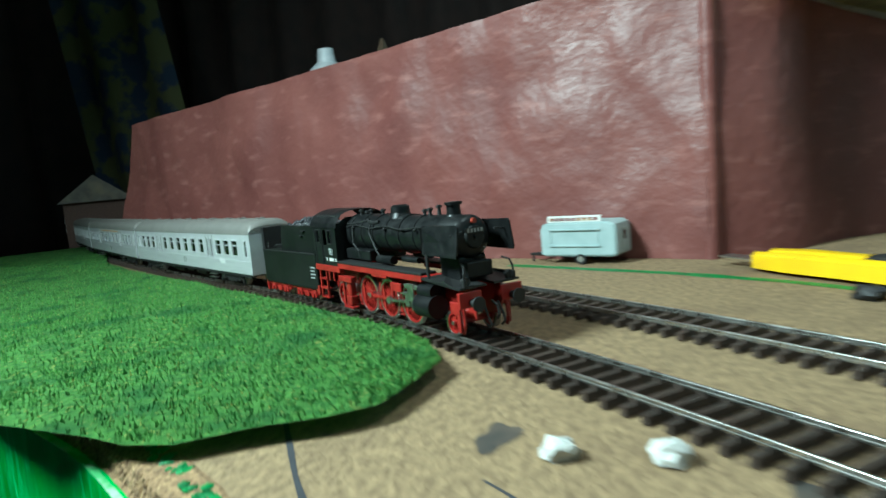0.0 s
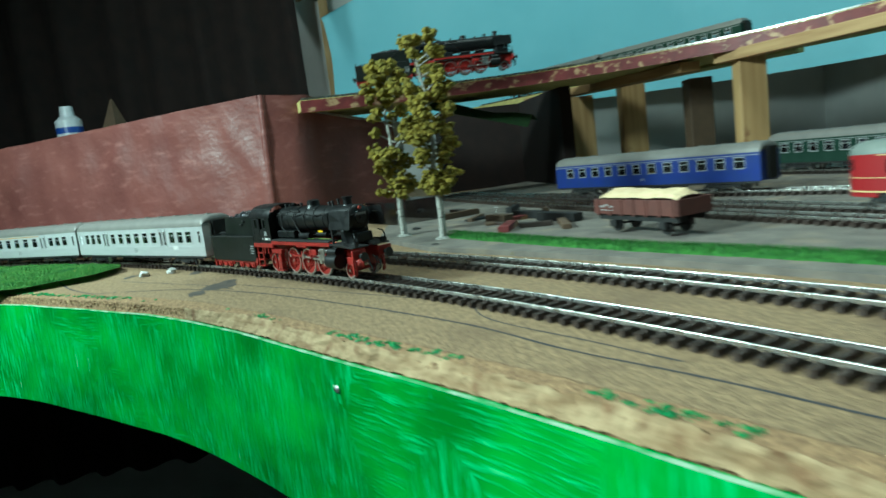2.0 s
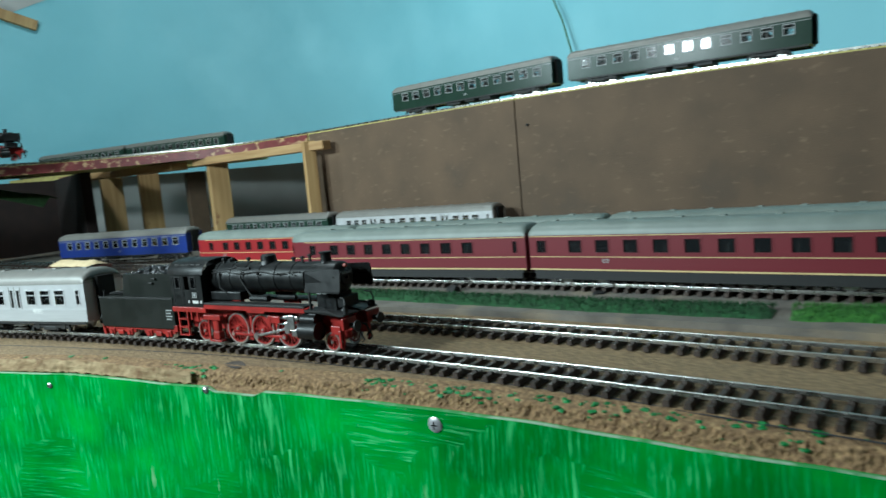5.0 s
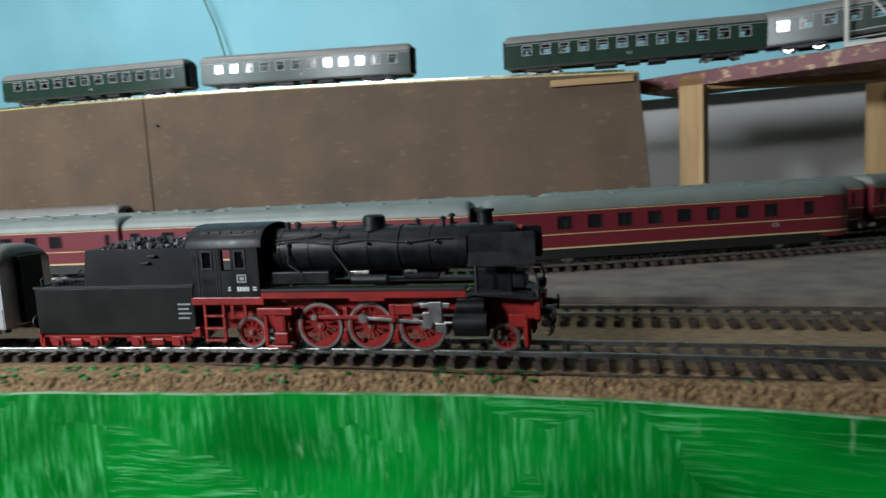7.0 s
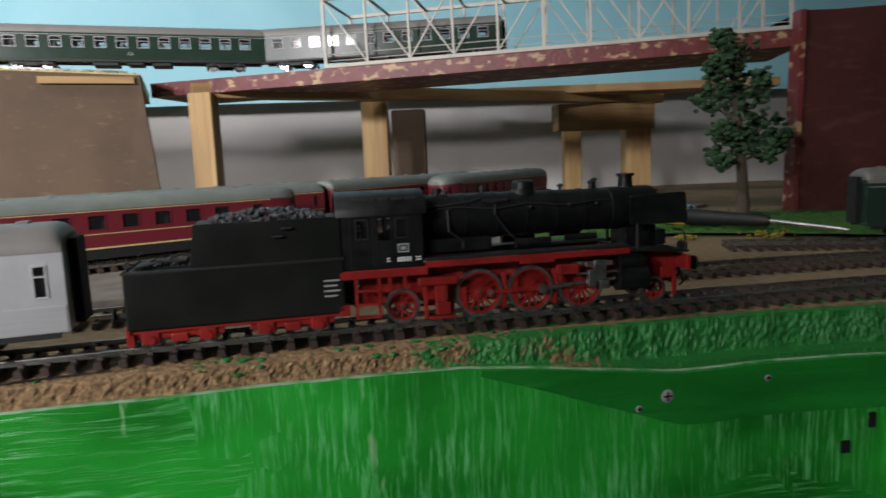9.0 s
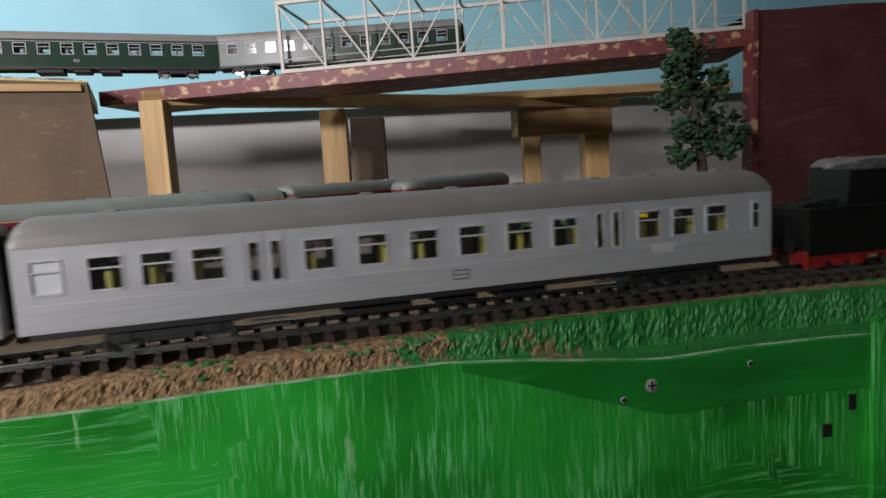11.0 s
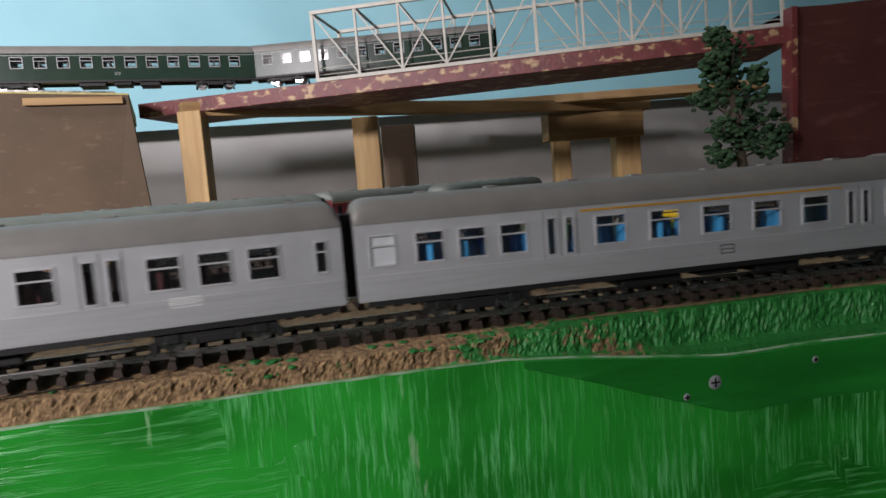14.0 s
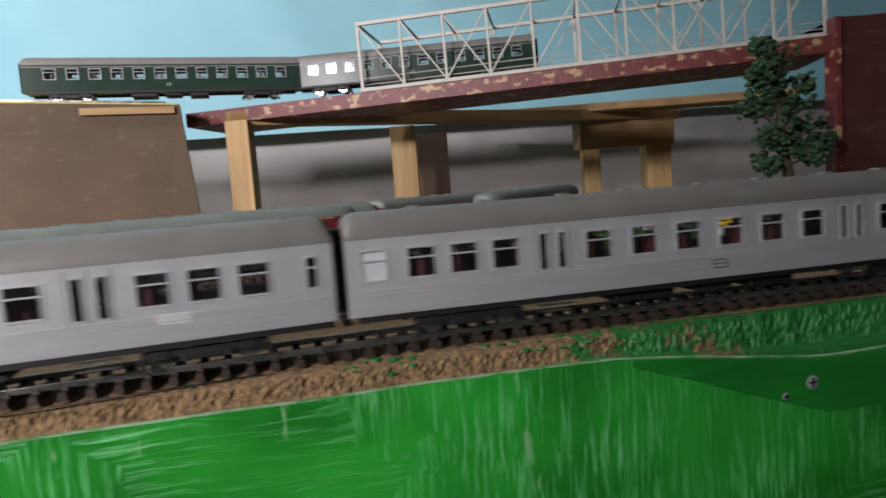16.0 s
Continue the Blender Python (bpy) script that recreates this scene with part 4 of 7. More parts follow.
def coach(name, L, body, roof, win, label, z0=9.3, zs=36.5, ztop=46.0, half=16.0, stripes=(), seats="interior", doors=(), opal=(), frame_mat=None,
          signs=(), group="", glass_mat="glass", zw=(21.6, 32.4), bell=True, mid=0.66, skirt=None, category="coach", nose=0, holes_deep=0.9, under=True, plank=None):
    """A coach along x, its front at x = 0 and its rear at -L. win: (x0, x1) of its openings."""
    t = thing(name, Matrix(), label, category, group)
    xf = -nose
    holes = [(a, b, *zw) for a, b in win] + [(a + .0, b, zw[0] - 2, zw[1] + .5) for d in doors for a, b in ((d - 5.2, d - 2.0), (d + 2.0, d + 5.2))]
    bm = B()
    for y, s in ((-half, 1), (half, -1)):
        holed_side(bm, -L, xf, z0, zs, holes, y, s, holes_deep)
    for x in ((-L, 0) if not nose else (-L,)):
        bm.faces.new([bm.verts.new(p) for p in ((x, -half, z0), (x, half, z0), (x, half, zs + 2), (x, -half, zs + 2))])
    bm.faces.new([bm.verts.new(p) for p in ((-L, -half, z0), (xf, -half, z0), (xf, half, z0), (-L, half, z0))])
    b = part("body", bm, body, t)
    if plank:
        bm = B()
        for y in (-half - .12, half + .12):
            box(bm, -L + .5, y - .12, z0 + .2, xf - .5, y + .12, zw[0] - 3.2)
        part("lower_panel", bm, plank, b)
    bm = B()
    roof_shape(bm, -L, xf, half + 0.15, zs, ztop - zs, 5.0, 5.0 if not nose else 0.01)
    r = part("roof", bm, roof, t, smooth=True, angle=50)
    for k in range(int(L // 30)):
        bm = B()
        x = -14 - k * 30 - 3 * (k % 2)
        if x < -L + 8 or x > xf - 4:
            bm.free()
            continue
        box(bm, x - 2.2, -2.6, ztop - 0.6, x + 2.2, 2.6, ztop + 0.7, 0.4)
        part("roof_vent", bm, roof, r)
    fm = frame_mat or body
    for y, s in ((-half, -1), (half, 1)):
        for a, c, za, zb in holes:
            narrow = c - a < 4
            bm = B()
            bars(bm, a - .4, c + .4, za - .4, zb + .4, y + s * 0.1, 0.75 if not narrow else 0.5, 0.22, None if narrow or not mid else za + (zb - za) * mid)
            w = part("window", bm, fm, b)
            bm = B()
            box(bm, a, y - s * 0.55 - 0.1, za, c, y - s * 0.55 + 0.1, zb)
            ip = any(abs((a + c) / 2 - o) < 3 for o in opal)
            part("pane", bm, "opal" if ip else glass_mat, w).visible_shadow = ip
        for d in doors:
            bm = B()
            for dx in (-6.6, -0.12, 6.4):
                box(bm, d + dx, y - .18, z0 + 1, d + dx + .24, y + .18, zs - 1)
            part("door", bm, "silver_roof" if fm == "frame_bright" else "grey_print", b)
    for za, zb, mat, xa, xb in stripes:
        for y in (-half - .14, half + .14):
            bm = B()
            box(bm, xa, y - .1, za, xb, y + .1, zb)
            part("stripe", bm, mat, b)
    for x, za, w, h, mat in signs:
        for y in (-half - .16, half + .16):
            bm = B()
            bars(bm, x - w / 2, x + w / 2, za, za + h, y, 0.35, 0.1, za + h / 2)
            part("sign", bm, mat, b)
    if seats:
        bm = B()
        box(bm, -L + 2, -half + 1.5, z0 + .5, xf - 2, half - 1.5, z0 + 2)
        n = int((L - 20) // 13)
        for i in range(n):
            x = -L + 14 + i * 13
            if any(abs(x - d) < 9 for d in doors):
                continue
            for ya, yb in ((-half + 2, -2.5), (2.5, half - 2)):
                box(bm, x - 1, ya, z0 + 2, x + 1, yb, z0 + 18.5, 0.5)
                box(bm, x - 5, ya, z0 + 2, x + 5, yb, z0 + 8)
        part("seats", bm, seats, t)
    if bell:
        for x in (-L, 0):
            if nose and x == 0:
                continue
            s = 1 if x == 0 else -1
            for k in range(3):
                bm = B()
                box(bm, x + s * (0.2 + k * 1.1), -7, z0 + 1, x + s * (1.0 + k * 1.1), 7, zs + 4, 0.3)
                part("bellows", bm, "bellows", t)
    if under:
        for i, (xa, xb) in enumerate(((-L * 0.36, -L * 0.43), (-L * 0.46, -L * 0.52), (-L * 0.55, -L * 0.64))):
            bm = B()
            box(bm, xa, -12.5, 3.4 + i % 2, xb, 12.5, z0 - .2, 0.5)
            part("underfloor_box", bm, "black_dull", t)
        bm = B()
        for y in (-15.4, 15.4):
            box(bm, -L + 3, y - .4, z0 - 2.0, xf - 3, y + .4, z0 - .1)
        part("sole_bar", bm, "black_dull", t)
        for d in doors:
            for y in (-15.2, 15.2):
                for z in (3.6, 6.0):
                    bm = B()
                    box(bm, d - 6.5, y - 1.4, z, d + 6.5, y + 1.4, z + .4)
                    part("footstep", bm, "steel", t)
    if skirt:
        bm = B()
        for y in (-half + .6, half - .6):
            box(bm, -L + 4, y - .5, 3.6, xf - 4, y + .5, z0)
        part("skirt", bm, skirt, t)
    if nose:
        rings, rroof = [], []
        for k in range(9):
            f = k / 8
            x = -nose + nose * math.sin(f * math.pi / 2) * 0.97
            h = half * max(0.30, math.cos(f * math.pi / 2) ** 0.55)
            rings.append([(x, -h, z0 - 3), (x, -h, zs - 1.0 * f)])
            top = ztop - (ztop - zs) * (f ** 2.2) * 0.75
            rroof.append([(x, h * math.copysign(abs(math.cos(math.pi * i / 12)) ** .75, -math.cos(math.pi * i / 12)), zs - 1.0 * f + (top - zs + f) * math.sin(math.pi * i / 12) ** .85) for i in range(13)])
        bm = B()
        loft(bm, [[r[0], r[1]] for r in rings])
        loft(bm, [[(q[0], -q[1], q[2]) for q in r] for r in rings])
        e = rings[-1]
        bm.faces.new([bm.verts.new(p) for p in (e[0], e[1], (e[1][0], -e[1][1], e[1][2]), (e[0][0], -e[0][1], e[0][2]))])
        part("nose", bm, body, t, smooth=True, angle=50)
        bm = B()
        loft(bm, rroof)
        bm.faces.new([bm.verts.new(p) for p in rroof[-1]])
        part("nose_roof", bm, roof, t, smooth=True, angle=50)
        bm = B()
        for s in (-1, 1):
            for k in (4, 6):
                a, c = rings[k], rings[k + 1 if k < 6 else k + 2]
                q = [Vector((a[0][0], s * -a[0][1] * 1.015, zw[0] + 2)), Vector((c[0][0] + .15, s * -c[0][1] * 1.015, zw[0] + 2)), Vector((c[0][0] + .15, s * -c[0][1] * 1.015, zw[1])), Vector((a[0][0], s * -a[0][1] * 1.015, zw[1]))]
                bm.faces.new([bm.verts.new(p) for p in q])
        bm.faces.new([bm.verts.new(p) for p in ((e[0][0] + .2, -4, zw[0] + 2), (e[0][0] + .2, 4, zw[0] + 2), (e[0][0] + .2, 4, zw[1]), (e[0][0] + .2, -4, zw[1]))])
        part("windscreen", bm, "glass_dark", t)
        for za, zb, mat, xa, xb in stripes[:2]:
            bm = B()
            for s in (-1, 1):
                loft(bm, [[(r[0][0] + .1, s * -r[0][1] * 1.012, za), (r[0][0] + .1, s * -r[0][1] * 1.012, zb)] for r in rings])
            part("stripe", bm, mat, t)
    wheels = bogie(t, -L * 0.155) + bogie(t, -L * 0.845)
    return t, wheels


LC = 281.5


def commuter(kind):
    """A silver commuter coach: lavatory pane, three windows, door, five or six windows, door, three windows, end pane."""
    d1, d2 = -76.0, -205.5
    win = [(-9.5, -5.5), *[(-21.5 - i * 15.6 - 10.2, -21.5 - i * 15.6) for i in range(3)]]
    n = 5 if kind == "first" else 6
    hw = 6.2 if n == 5 else 5.3
    gap = (d1 - d2 - 18) / n
    win += [(d1 - 9 - (i + .5) * gap - hw, d1 - 9 - (i + .5) * gap + hw) for i in range(n)]
    win += [(-LC + 21.5 + i * 15.6, -LC + 21.5 + i * 15.6 + 10.2) for i in range(3)] + [(-LC + 5.0, -LC + 14)]
    win = [(min(a, b), max(a, b)) for a, b in win]
    stripes = [(34.4, 35.2, "orange", d2 + 8, d1 - 8)] if kind == "first" else []
    signs = [((d1 + d2) / 2 + 4, 13.0, 6, 3.6, "black_dull")]
    if kind != "first":
        signs += [(-52, 15.5, 9.5, 3.2, "white"), (-53, 16.4, 8.5, 1.6, "white")]
    label = {"first": "silver commuter coach with an orange line over blue seats", "olive": "silver commuter coach with olive seats behind the windows", "red": "silver commuter coach with dark red seats and white sign"}[kind]
    return coach("commuter_coach", LC, "silver", "silver_roof", win, label, seats={"first": "seat_blue", "olive": "seat_olive", "red": "seat_red"}[kind], doors=(d1, d2),
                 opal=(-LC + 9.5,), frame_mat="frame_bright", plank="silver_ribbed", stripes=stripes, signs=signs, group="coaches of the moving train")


def spoked(bm, r, y0, y1, n=12, rim=1.1):
    """A spoked wheel about the y axis."""
    def ring(ra, rb, ya, yb, seg=32):
        rr = [[(ra * math.cos(a), ya, ra * math.sin(a)), (rb * math.cos(a), ya, rb * math.sin(a)), (rb * math.cos(a), yb, rb * math.sin(a)), (ra * math.cos(a), yb, ra * math.sin(a))] for a in [2 * math.pi * i / seg for i in range(seg + 1)]]
        loft(bm, rr, close=True)
    ring(r - rim - .8, r - rim, y0, y1)
    ring(0.01, r * 0.2, y0 - .2, y1 + .2, 16)
    for i in range(n):
        a = 2 * math.pi * i / n
        d = Vector((math.cos(a), 0, math.sin(a)))
        s = Vector((-d.z, 0, d.x)) * 0.42
        mid = (y0 + y1) / 2
        p, q = d * r * 0.15, d * (r - rim - .5)
        loft(bm, [[p - s + V(0, mid - .4, 0), p + s + V(0, mid - .4, 0), p + s + V(0, mid + .4, 0), p - s + V(0, mid + .4, 0)], [q - s * .8 + V(0, mid - .4, 0), q + s * .8 + V(0, mid - .4, 0), q + s * .8 + V(0, mid + .4, 0), q - s * .8 + V(0, mid + .4, 0)]], close=True, caps=True)


def wheelset(t, x, r, name, n=12, crank=0.0, weight=False):
    bm = B()
    for y in (-9.2, 9.2):
        spoked(bm, r, y - 1.0, y + 1.0, n)
    cyl(bm, (0, -8, 0), (0, 8, 0), 1.4, n=8)
    w = part(name, bm, "loco_red", t)
    w.matrix_local = at(x, 0, r)
    bm = B()
    for y in (-9.2, 9.2):
        rr = [[((r - 1.1) * math.cos(a), y - 1.15, (r - 1.1) * math.sin(a)), (r * math.cos(a), y - 1.15, r * math.sin(a)), (r * math.cos(a), y + 1.15, r * math.sin(a)), ((r - 1.1) * math.cos(a), y + 1.15, (r - 1.1) * math.sin(a))] for a in [2 * math.pi * i / 40 for i in range(41)]]
        loft(bm, rr, close=True)
        cyl(bm, (0, y - 1.8, 0), (0, y + 1.8, 0), 0.9, n=10)
    part("tyre", bm, "steel", w, "bright steel tyre", smooth=True, angle=40)
    if crank:
        bm = B()
        for y in (-10.6, 10.6):
            cyl(bm, (crank, y - 1.6, 0), (crank, y + 1.6, 0), 1.25, n=10)
        part("crank_pin", bm, "steel", w)
    if weight:
        bm = B()
        for y in (-9.2, 9.2):
            pts = [((r - 1.8) * math.cos(a), (r - 1.8) * math.sin(a)) for a in [math.pi + radians(k) for k in range(-48, 49, 12)]]
            loft(bm, [[(x_, y - .8, z_) for x_, z_ in pts], [(x_, y + .8, z_) for x_, z_ in pts]], close=True, caps=True)
        part("counterweight", bm, "loco_red", w)
    return w


DRIVE = (-33.5, -55.8, -78.0)
RD, RC = 9.9, 4.2


def locomotive(label="black steam locomotive with red wheels and frame", group=""):
    t = thing("steam_locomotive", Matrix(), label, "locomotive", group)
    # boiler
    bm = B()
    rings = []
    for x, r in ((-101, 9.6), (-75, 9.6), (-60, 9.4), (-30, 9.0), (-18, 9.0), (-17.8, 9.3), (2.5, 9.3), (3.4, 8.9), (4.6, 7.6), (5.4, 5.5), (5.8, 2.0)):
        rings.append([(x, r * math.cos(a), 41 + r * math.sin(a)) for a in [2 * math.pi * i / 32 for i in range(32)]])
    loft(bm, rings, close=True, caps=True)
    boiler = part("boiler", bm, "black", t, "matt black boiler with pipes", smooth=True, angle=35)
    for x in (-95, -82, -69, -56, -43, -30):
        bm = B()
        r = 9.75 if x < -60 else 9.5 if x < -40 else 9.2
        rr = [[(x + dx, (r + dr) * math.cos(a), 41 + (r + dr) * math.sin(a)) for dx, dr in ((-.5, -.2), (-.5, .12), (.5, .12), (.5, -.2))] for a in [2 * math.pi * i / 32 for i in range(33)]]
        loft(bm, rr, close=True)
        part("boiler_band", bm, "black", boiler)
    bm = B()
    cyl(bm, (5.2, 0, 41), (6.4, 0, 41), 5.2, 4.4, n=24)
    cyl(bm, (6.4, 0, 41), (7.6, 0, 41), 0.9, n=10)
    part("smokebox_door", bm, "black", boiler)
    bm = B()
    box(bm, 6.3, -5, 42.6, 6.6, 5, 45, .1)
    part("plate", bm, "black_dull", boiler)
    bm = B()
    for k in range(5):
        box(bm, 6.55, -4 + k * 1.7, 43.1, 6.7, -3 + k * 1.7, 44.6)
    part("plate_figures", bm, "grey_print", boiler, "row of pale bars on the front plate")
    bm = B()
    cyl(bm, (-8, 0, 48.5), (-8, 0, 50.4), 4.2, 3.3, n=20)
    cyl(bm, (-8, 0, 50.4), (-8, 0, 54.6), 3.2, 3.0, n=20)
    cyl(bm, (-8, 0, 54.6), (-8, 0, 55.8), 3.9, 3.9, n=20)
    part("chimney", bm, "black", t, smooth=True)
    bm = B()
    cyl(bm, (-55, 0, 48.8), (-55, 0, 51.2), 6.0, 4.9, n=20)
    cyl(bm, (-55, 0, 51.2), (-55, 0, 54.2), 4.9, 4.6, n=20)
    cyl(bm, (-55, 0, 54.2), (-55, 0, 55.0), 4.6, 3.4, n=20)
    part("steam_dome", bm, "black", t, smooth=True)
    for x, y, h in ((-22, 1.5, 54.5), (-25, -1.5, 53.6), (-73, 0, 53.2), (-91, 2.5, 53), (-93, -2.5, 53.4), (-89, -1, 52.5), (-37, 3, 52.6)):
        bm = B()
        cyl(bm, (x, y, 49), (x, y, h), 1.0, 0.7, n=8)
        cyl(bm, (x, y, h - 1.4), (x, y, h - .4), 1.5, n=8)
        part("valve", bm, "black_dull", boiler)
    for s in (-1, 1):
        bm = B()
        pts = []
        for x in range(-98, -16, 6):
            a = radians(22 + 4 * math.sin(x * .2))
            pts.append((x, s * 10.4 * math.cos(a), 41 + 10.4 * math.sin(a)))
        pipe(bm, pts, 0.35)
        pipe(bm, [(-70, s * 9.6, 46), (-70.5, s * 10.6, 42), (-67, s * 10.5, 37), (-64, s * 10.6, 33), (-60, s * 10.4, 30)], 0.5)
        pipe(bm, [(-76, s * 7, 48.5), (-80, s * 7.4, 47.4), (-92, s * 8.3, 46.2), (-99, s * 8.6, 46)], 0.55)
        pipe(bm, [(-64, s * 7.6, 47.3), (-70, s * 8.2, 46.8), (-75, s * 8.0, 47.6)], 0.9)
        pipe(bm, [(-90, s * 10.1, 44), (-90, s * 10.8, 36), (-84, s * 10.6, 32), (-84, s * 10.4, 29)], 0.45)
        for x in (-55, -38, -26, -90):
            ball(bm, (x, s * 10.0, 41 + 3.2), 0.9, 1)
        part("pipework", bm, "black_dull", boiler)
        # pumps and tanks under the boiler
        bm = B()
        cyl(bm, (-62, s * 10.5, 29.4), (-47, s * 10.5, 29.4), 2.1, n=12)
        box(bm, -100, s * 4, 27.6, -72, s * 10.6, 33, .6)
        cyl(bm, (-40, s * 9, 30.4), (-26, s * 9, 30.4), 1.4, n=10)
        part("side_tank", bm, "black", t)
        # smoke deflector
        bm = B()
        y = s * 14.6
        pr = [(-13.0, 34.5), (12.2, 34.2), (13.2, 35.4), (13.2, 46.5), (12.2, 47.4), (-12.0, 46.8), (-13.0, 46.0)]
        loft(bm, [[(x, y - .35 + (-s * 1.6 if z > 46 else 0), z) for x, z in pr], [(x, y + .35 + (-s * 1.6 if z > 46 else 0), z) for x, z in pr]], close=True, caps=True)
        part("smoke_deflector", bm, "black", t, "black smoke deflector plate")
        bm = B()
        for x in (-9, 9):
            cyl(bm, (x, s * 14.3, 43), (x, s * 8, 44), 0.4, n=6)
        cyl(bm, (-9.8, s * 14.6, 35), (-9.8, s * 14.6, 24.5), 0.75, n=8)
        part("stay", bm, "black_dull", t)
        bm = B()
        box(bm, -101, s * 8, 25.4, -14, s * 16, 26.6, .2)
        part("running_board", bm, "black_dull", t, "grey-black chequered running board")
        bm = B()
        box(bm, -101, s * 15.6, 22.8, -14, s * 16.1, 25.3)
        box(bm, -62, s * 14.6, 21.4, -47, s * 15.9, 25.3, .3)
        box(bm, -42, s * 14, 23, -18, s * 15.8, 24.4)
        part("valance", bm, "loco_red", t)
        # front platform
        bm = B()
        loft(bm, [[(-14, s * 2, 24.6), (-14, s * 16, 24.6), (4, s * 16, 24.6), (10, s * 15.4, 22.5), (14, s * 15, 22.4), (14, s * 2, 22.4), (10, s * 2, 22.5)], [(-14, s * 2, 23.7), (-14, s * 16, 23.7), (4, s * 16, 23.7), (10, s * 15.4, 21.6), (14, s * 15, 21.5), (14, s * 2, 21.5), (10, s * 2, 21.6)]], close=True, caps=True)
        part("front_platform", bm, "black_dull", t)
        bm = B()
        cyl(bm, (-19, s * 13.6, 12.2), (-6, s * 13.6, 12.2), 5.2, n=20)
        cyl(bm, (-18, s * 13.4, 18.6), (-7, s * 13.4, 18.6), 3.2, n=16)
        box(bm, -18, s * 8.5, 8.0, -7, s * 14.5, 22.5, .8)
        cyl(bm, (-20.2, s * 13.6, 12.2), (-19, s * 13.6, 12.2), 2.0, n=12)
        part("cylinder", bm, "black", t, smooth=True, angle=40)
        # slide bars and cross-head
        bm = B()
        box(bm, -37, s * 13.0, 15.0, -19, s * 14.4, 15.7)
        box(bm, -32, s * 12.6, 9.8, -28.4, s * 15.0, 16.6, .3)
        box(bm, -29.5, s * 14.2, 12.5, -24, s * 15.0, 20.8, .3)
        box(bm, -33, s * 13.4, 18.2, -21, s * 14.4, 20.2, .3)
        cyl(bm, (-30, s * 13.6, 12.2), (-19, s * 13.6, 12.2), 0.7, n=8)
        box(bm, -27, s * 14, 8.4, -22.5, s * 14.8, 12.2, .3)
        part("cross_head", bm, "steel", t)
        bm = B()
        box(bm, -46, s * 13.2, 15.6, -36, s * 14.6, 19.8, .4)
        box(bm, -45, s * 13.6, 12.6, -43.4, s * 14.8, 20, .3)
        part("link_bracket", bm, "loco_red", t)
        # frame plates, brake gear and steps
        bm = B()
        box(bm, -126, s * 6.0, 8.0, 12, s * 6.9, 21.5, .2)
        for x in (-44.6, -66.9, -89.5):
            box(bm, x - 1.0, s * 7.6, 2.6, x + 1.0, s * 9.4, 17.5, .3)
            box(bm, x - 2.4, s * 7.8, 4.2, x + .6, s * 9.8, 8.6, .4)
            pipe(bm, [(x, s * 9, 3.6), (x - 5, s * 9, 2.8)], .5)
        for x in (-101, -93.5):
            box(bm, x - .8, s * 13.2, 1.8, x + .8, s * 14.2, 16, .2)
        box(bm, -104, s * 12.0, 15.4, -88, s * 15.4, 18.6, .4)
        box(bm, -97, s * 10.5, 3.0, -91, s * 14.8, 8.0, .5)
        box(bm, -100, s * 11.5, 1.4, -89, s * 15.2, 2.6, .3)
        box(bm, -97, s * 11, 8, -92, s * 14, 15.6, .4)
        part("frame_plate", bm, "loco_red", t, "bright red frame with brake gear")
        bm = B()
        for x in (-128.5, -119.5):
            box(bm, x - .6, s * 14.6, 4.2, x + .6, s * 15.6, 23.5)
        for z in (4.2, 9.4, 14.8):
            box(bm, -129, s * 13.0, z, -119, s * 16.0, z + .8, .1)
        box(bm, -135, s * 13, 20.0, -100, s * 16, 23.4, .4)
        for x in (-116, -110):
            box(bm, x, s * 14.8, 15, x + 1.4, s * 15.6, 21)
        part("cab_step", bm, "loco_red", t)
        bm = B()
        box(bm, 12.4, s * 5, 14.0, 14.4, s * 16, 20.4, .3)
        box(bm, 7, s * 6, 12.4, 12.6, s * 7.2, 20.4)
        pipe(bm, [(9, s * 11, 13), (9.6, s * 11.2, 6), (8.4, s * 11.2, 2.2)], .8)
        box(bm, 2, s * 11.8, 10.5, 9, s * 13.0, 15.5, .4)
        box(bm, 7.5, s * 12.0, 3.0, 9.2, s * 13.2, 13.0, .3)
        part("buffer_beam", bm, "loco_red", t)
        bm = B()
        cyl(bm, (14.2, s * 10.2, 15.9), (17.4, s * 10.2, 15.9), 1.5, n=12)
        cyl(bm, (17.4, s * 10.2, 15.9), (18.8, s * 10.2, 15.9), 1.0, n=10)
        cyl(bm, (18.8, s * 10.2, 15.9), (19.6, s * 10.2, 15.9), 3.1, n=18)
        part("buffer", bm, "black_dull", t, smooth=True)
        bm = B()
        pipe(bm, [(13.4, s * 12.5, 22), (13.6, s * 12.5, 27.5), (12.8, s * 11.6, 30.5), (9, s * 10.4, 31.4)], .45)
        cyl(bm, (13.5, s * 12.5, 22.3), (13.5, s * 12.5, 25.4), 1.0, n=8)
        part("hand_rail", bm, "black_dull", t)
        bm = B()
        cyl(bm, (11.4, s * 11.2, 24.2), (13.2, s * 11.2, 24.2), 1.9, n=14)
        part("head_lamp", bm, "black_dull", t)
    bm = B()
    cyl(bm, (5.0, 0, 47.8), (6.8, 0, 47.8), 1.1, n=12)
    part("top_lamp", bm, "lamp_red", t, "small orange-red lamp on the smokebox")
    bm = B()
    box(bm, 3, -6.5, 24.4, 8, 6.5, 31, .6)
    box(bm, -12, -7, 22, 3, 7, 33, .8)
    part("saddle", bm, "black", t)
    bm = B()
    pipe(bm, [(14, 3, 14.4), (16.6, 3.4, 9.6), (18, 3, 6.6), (16, 2.6, 4.8)], .5)
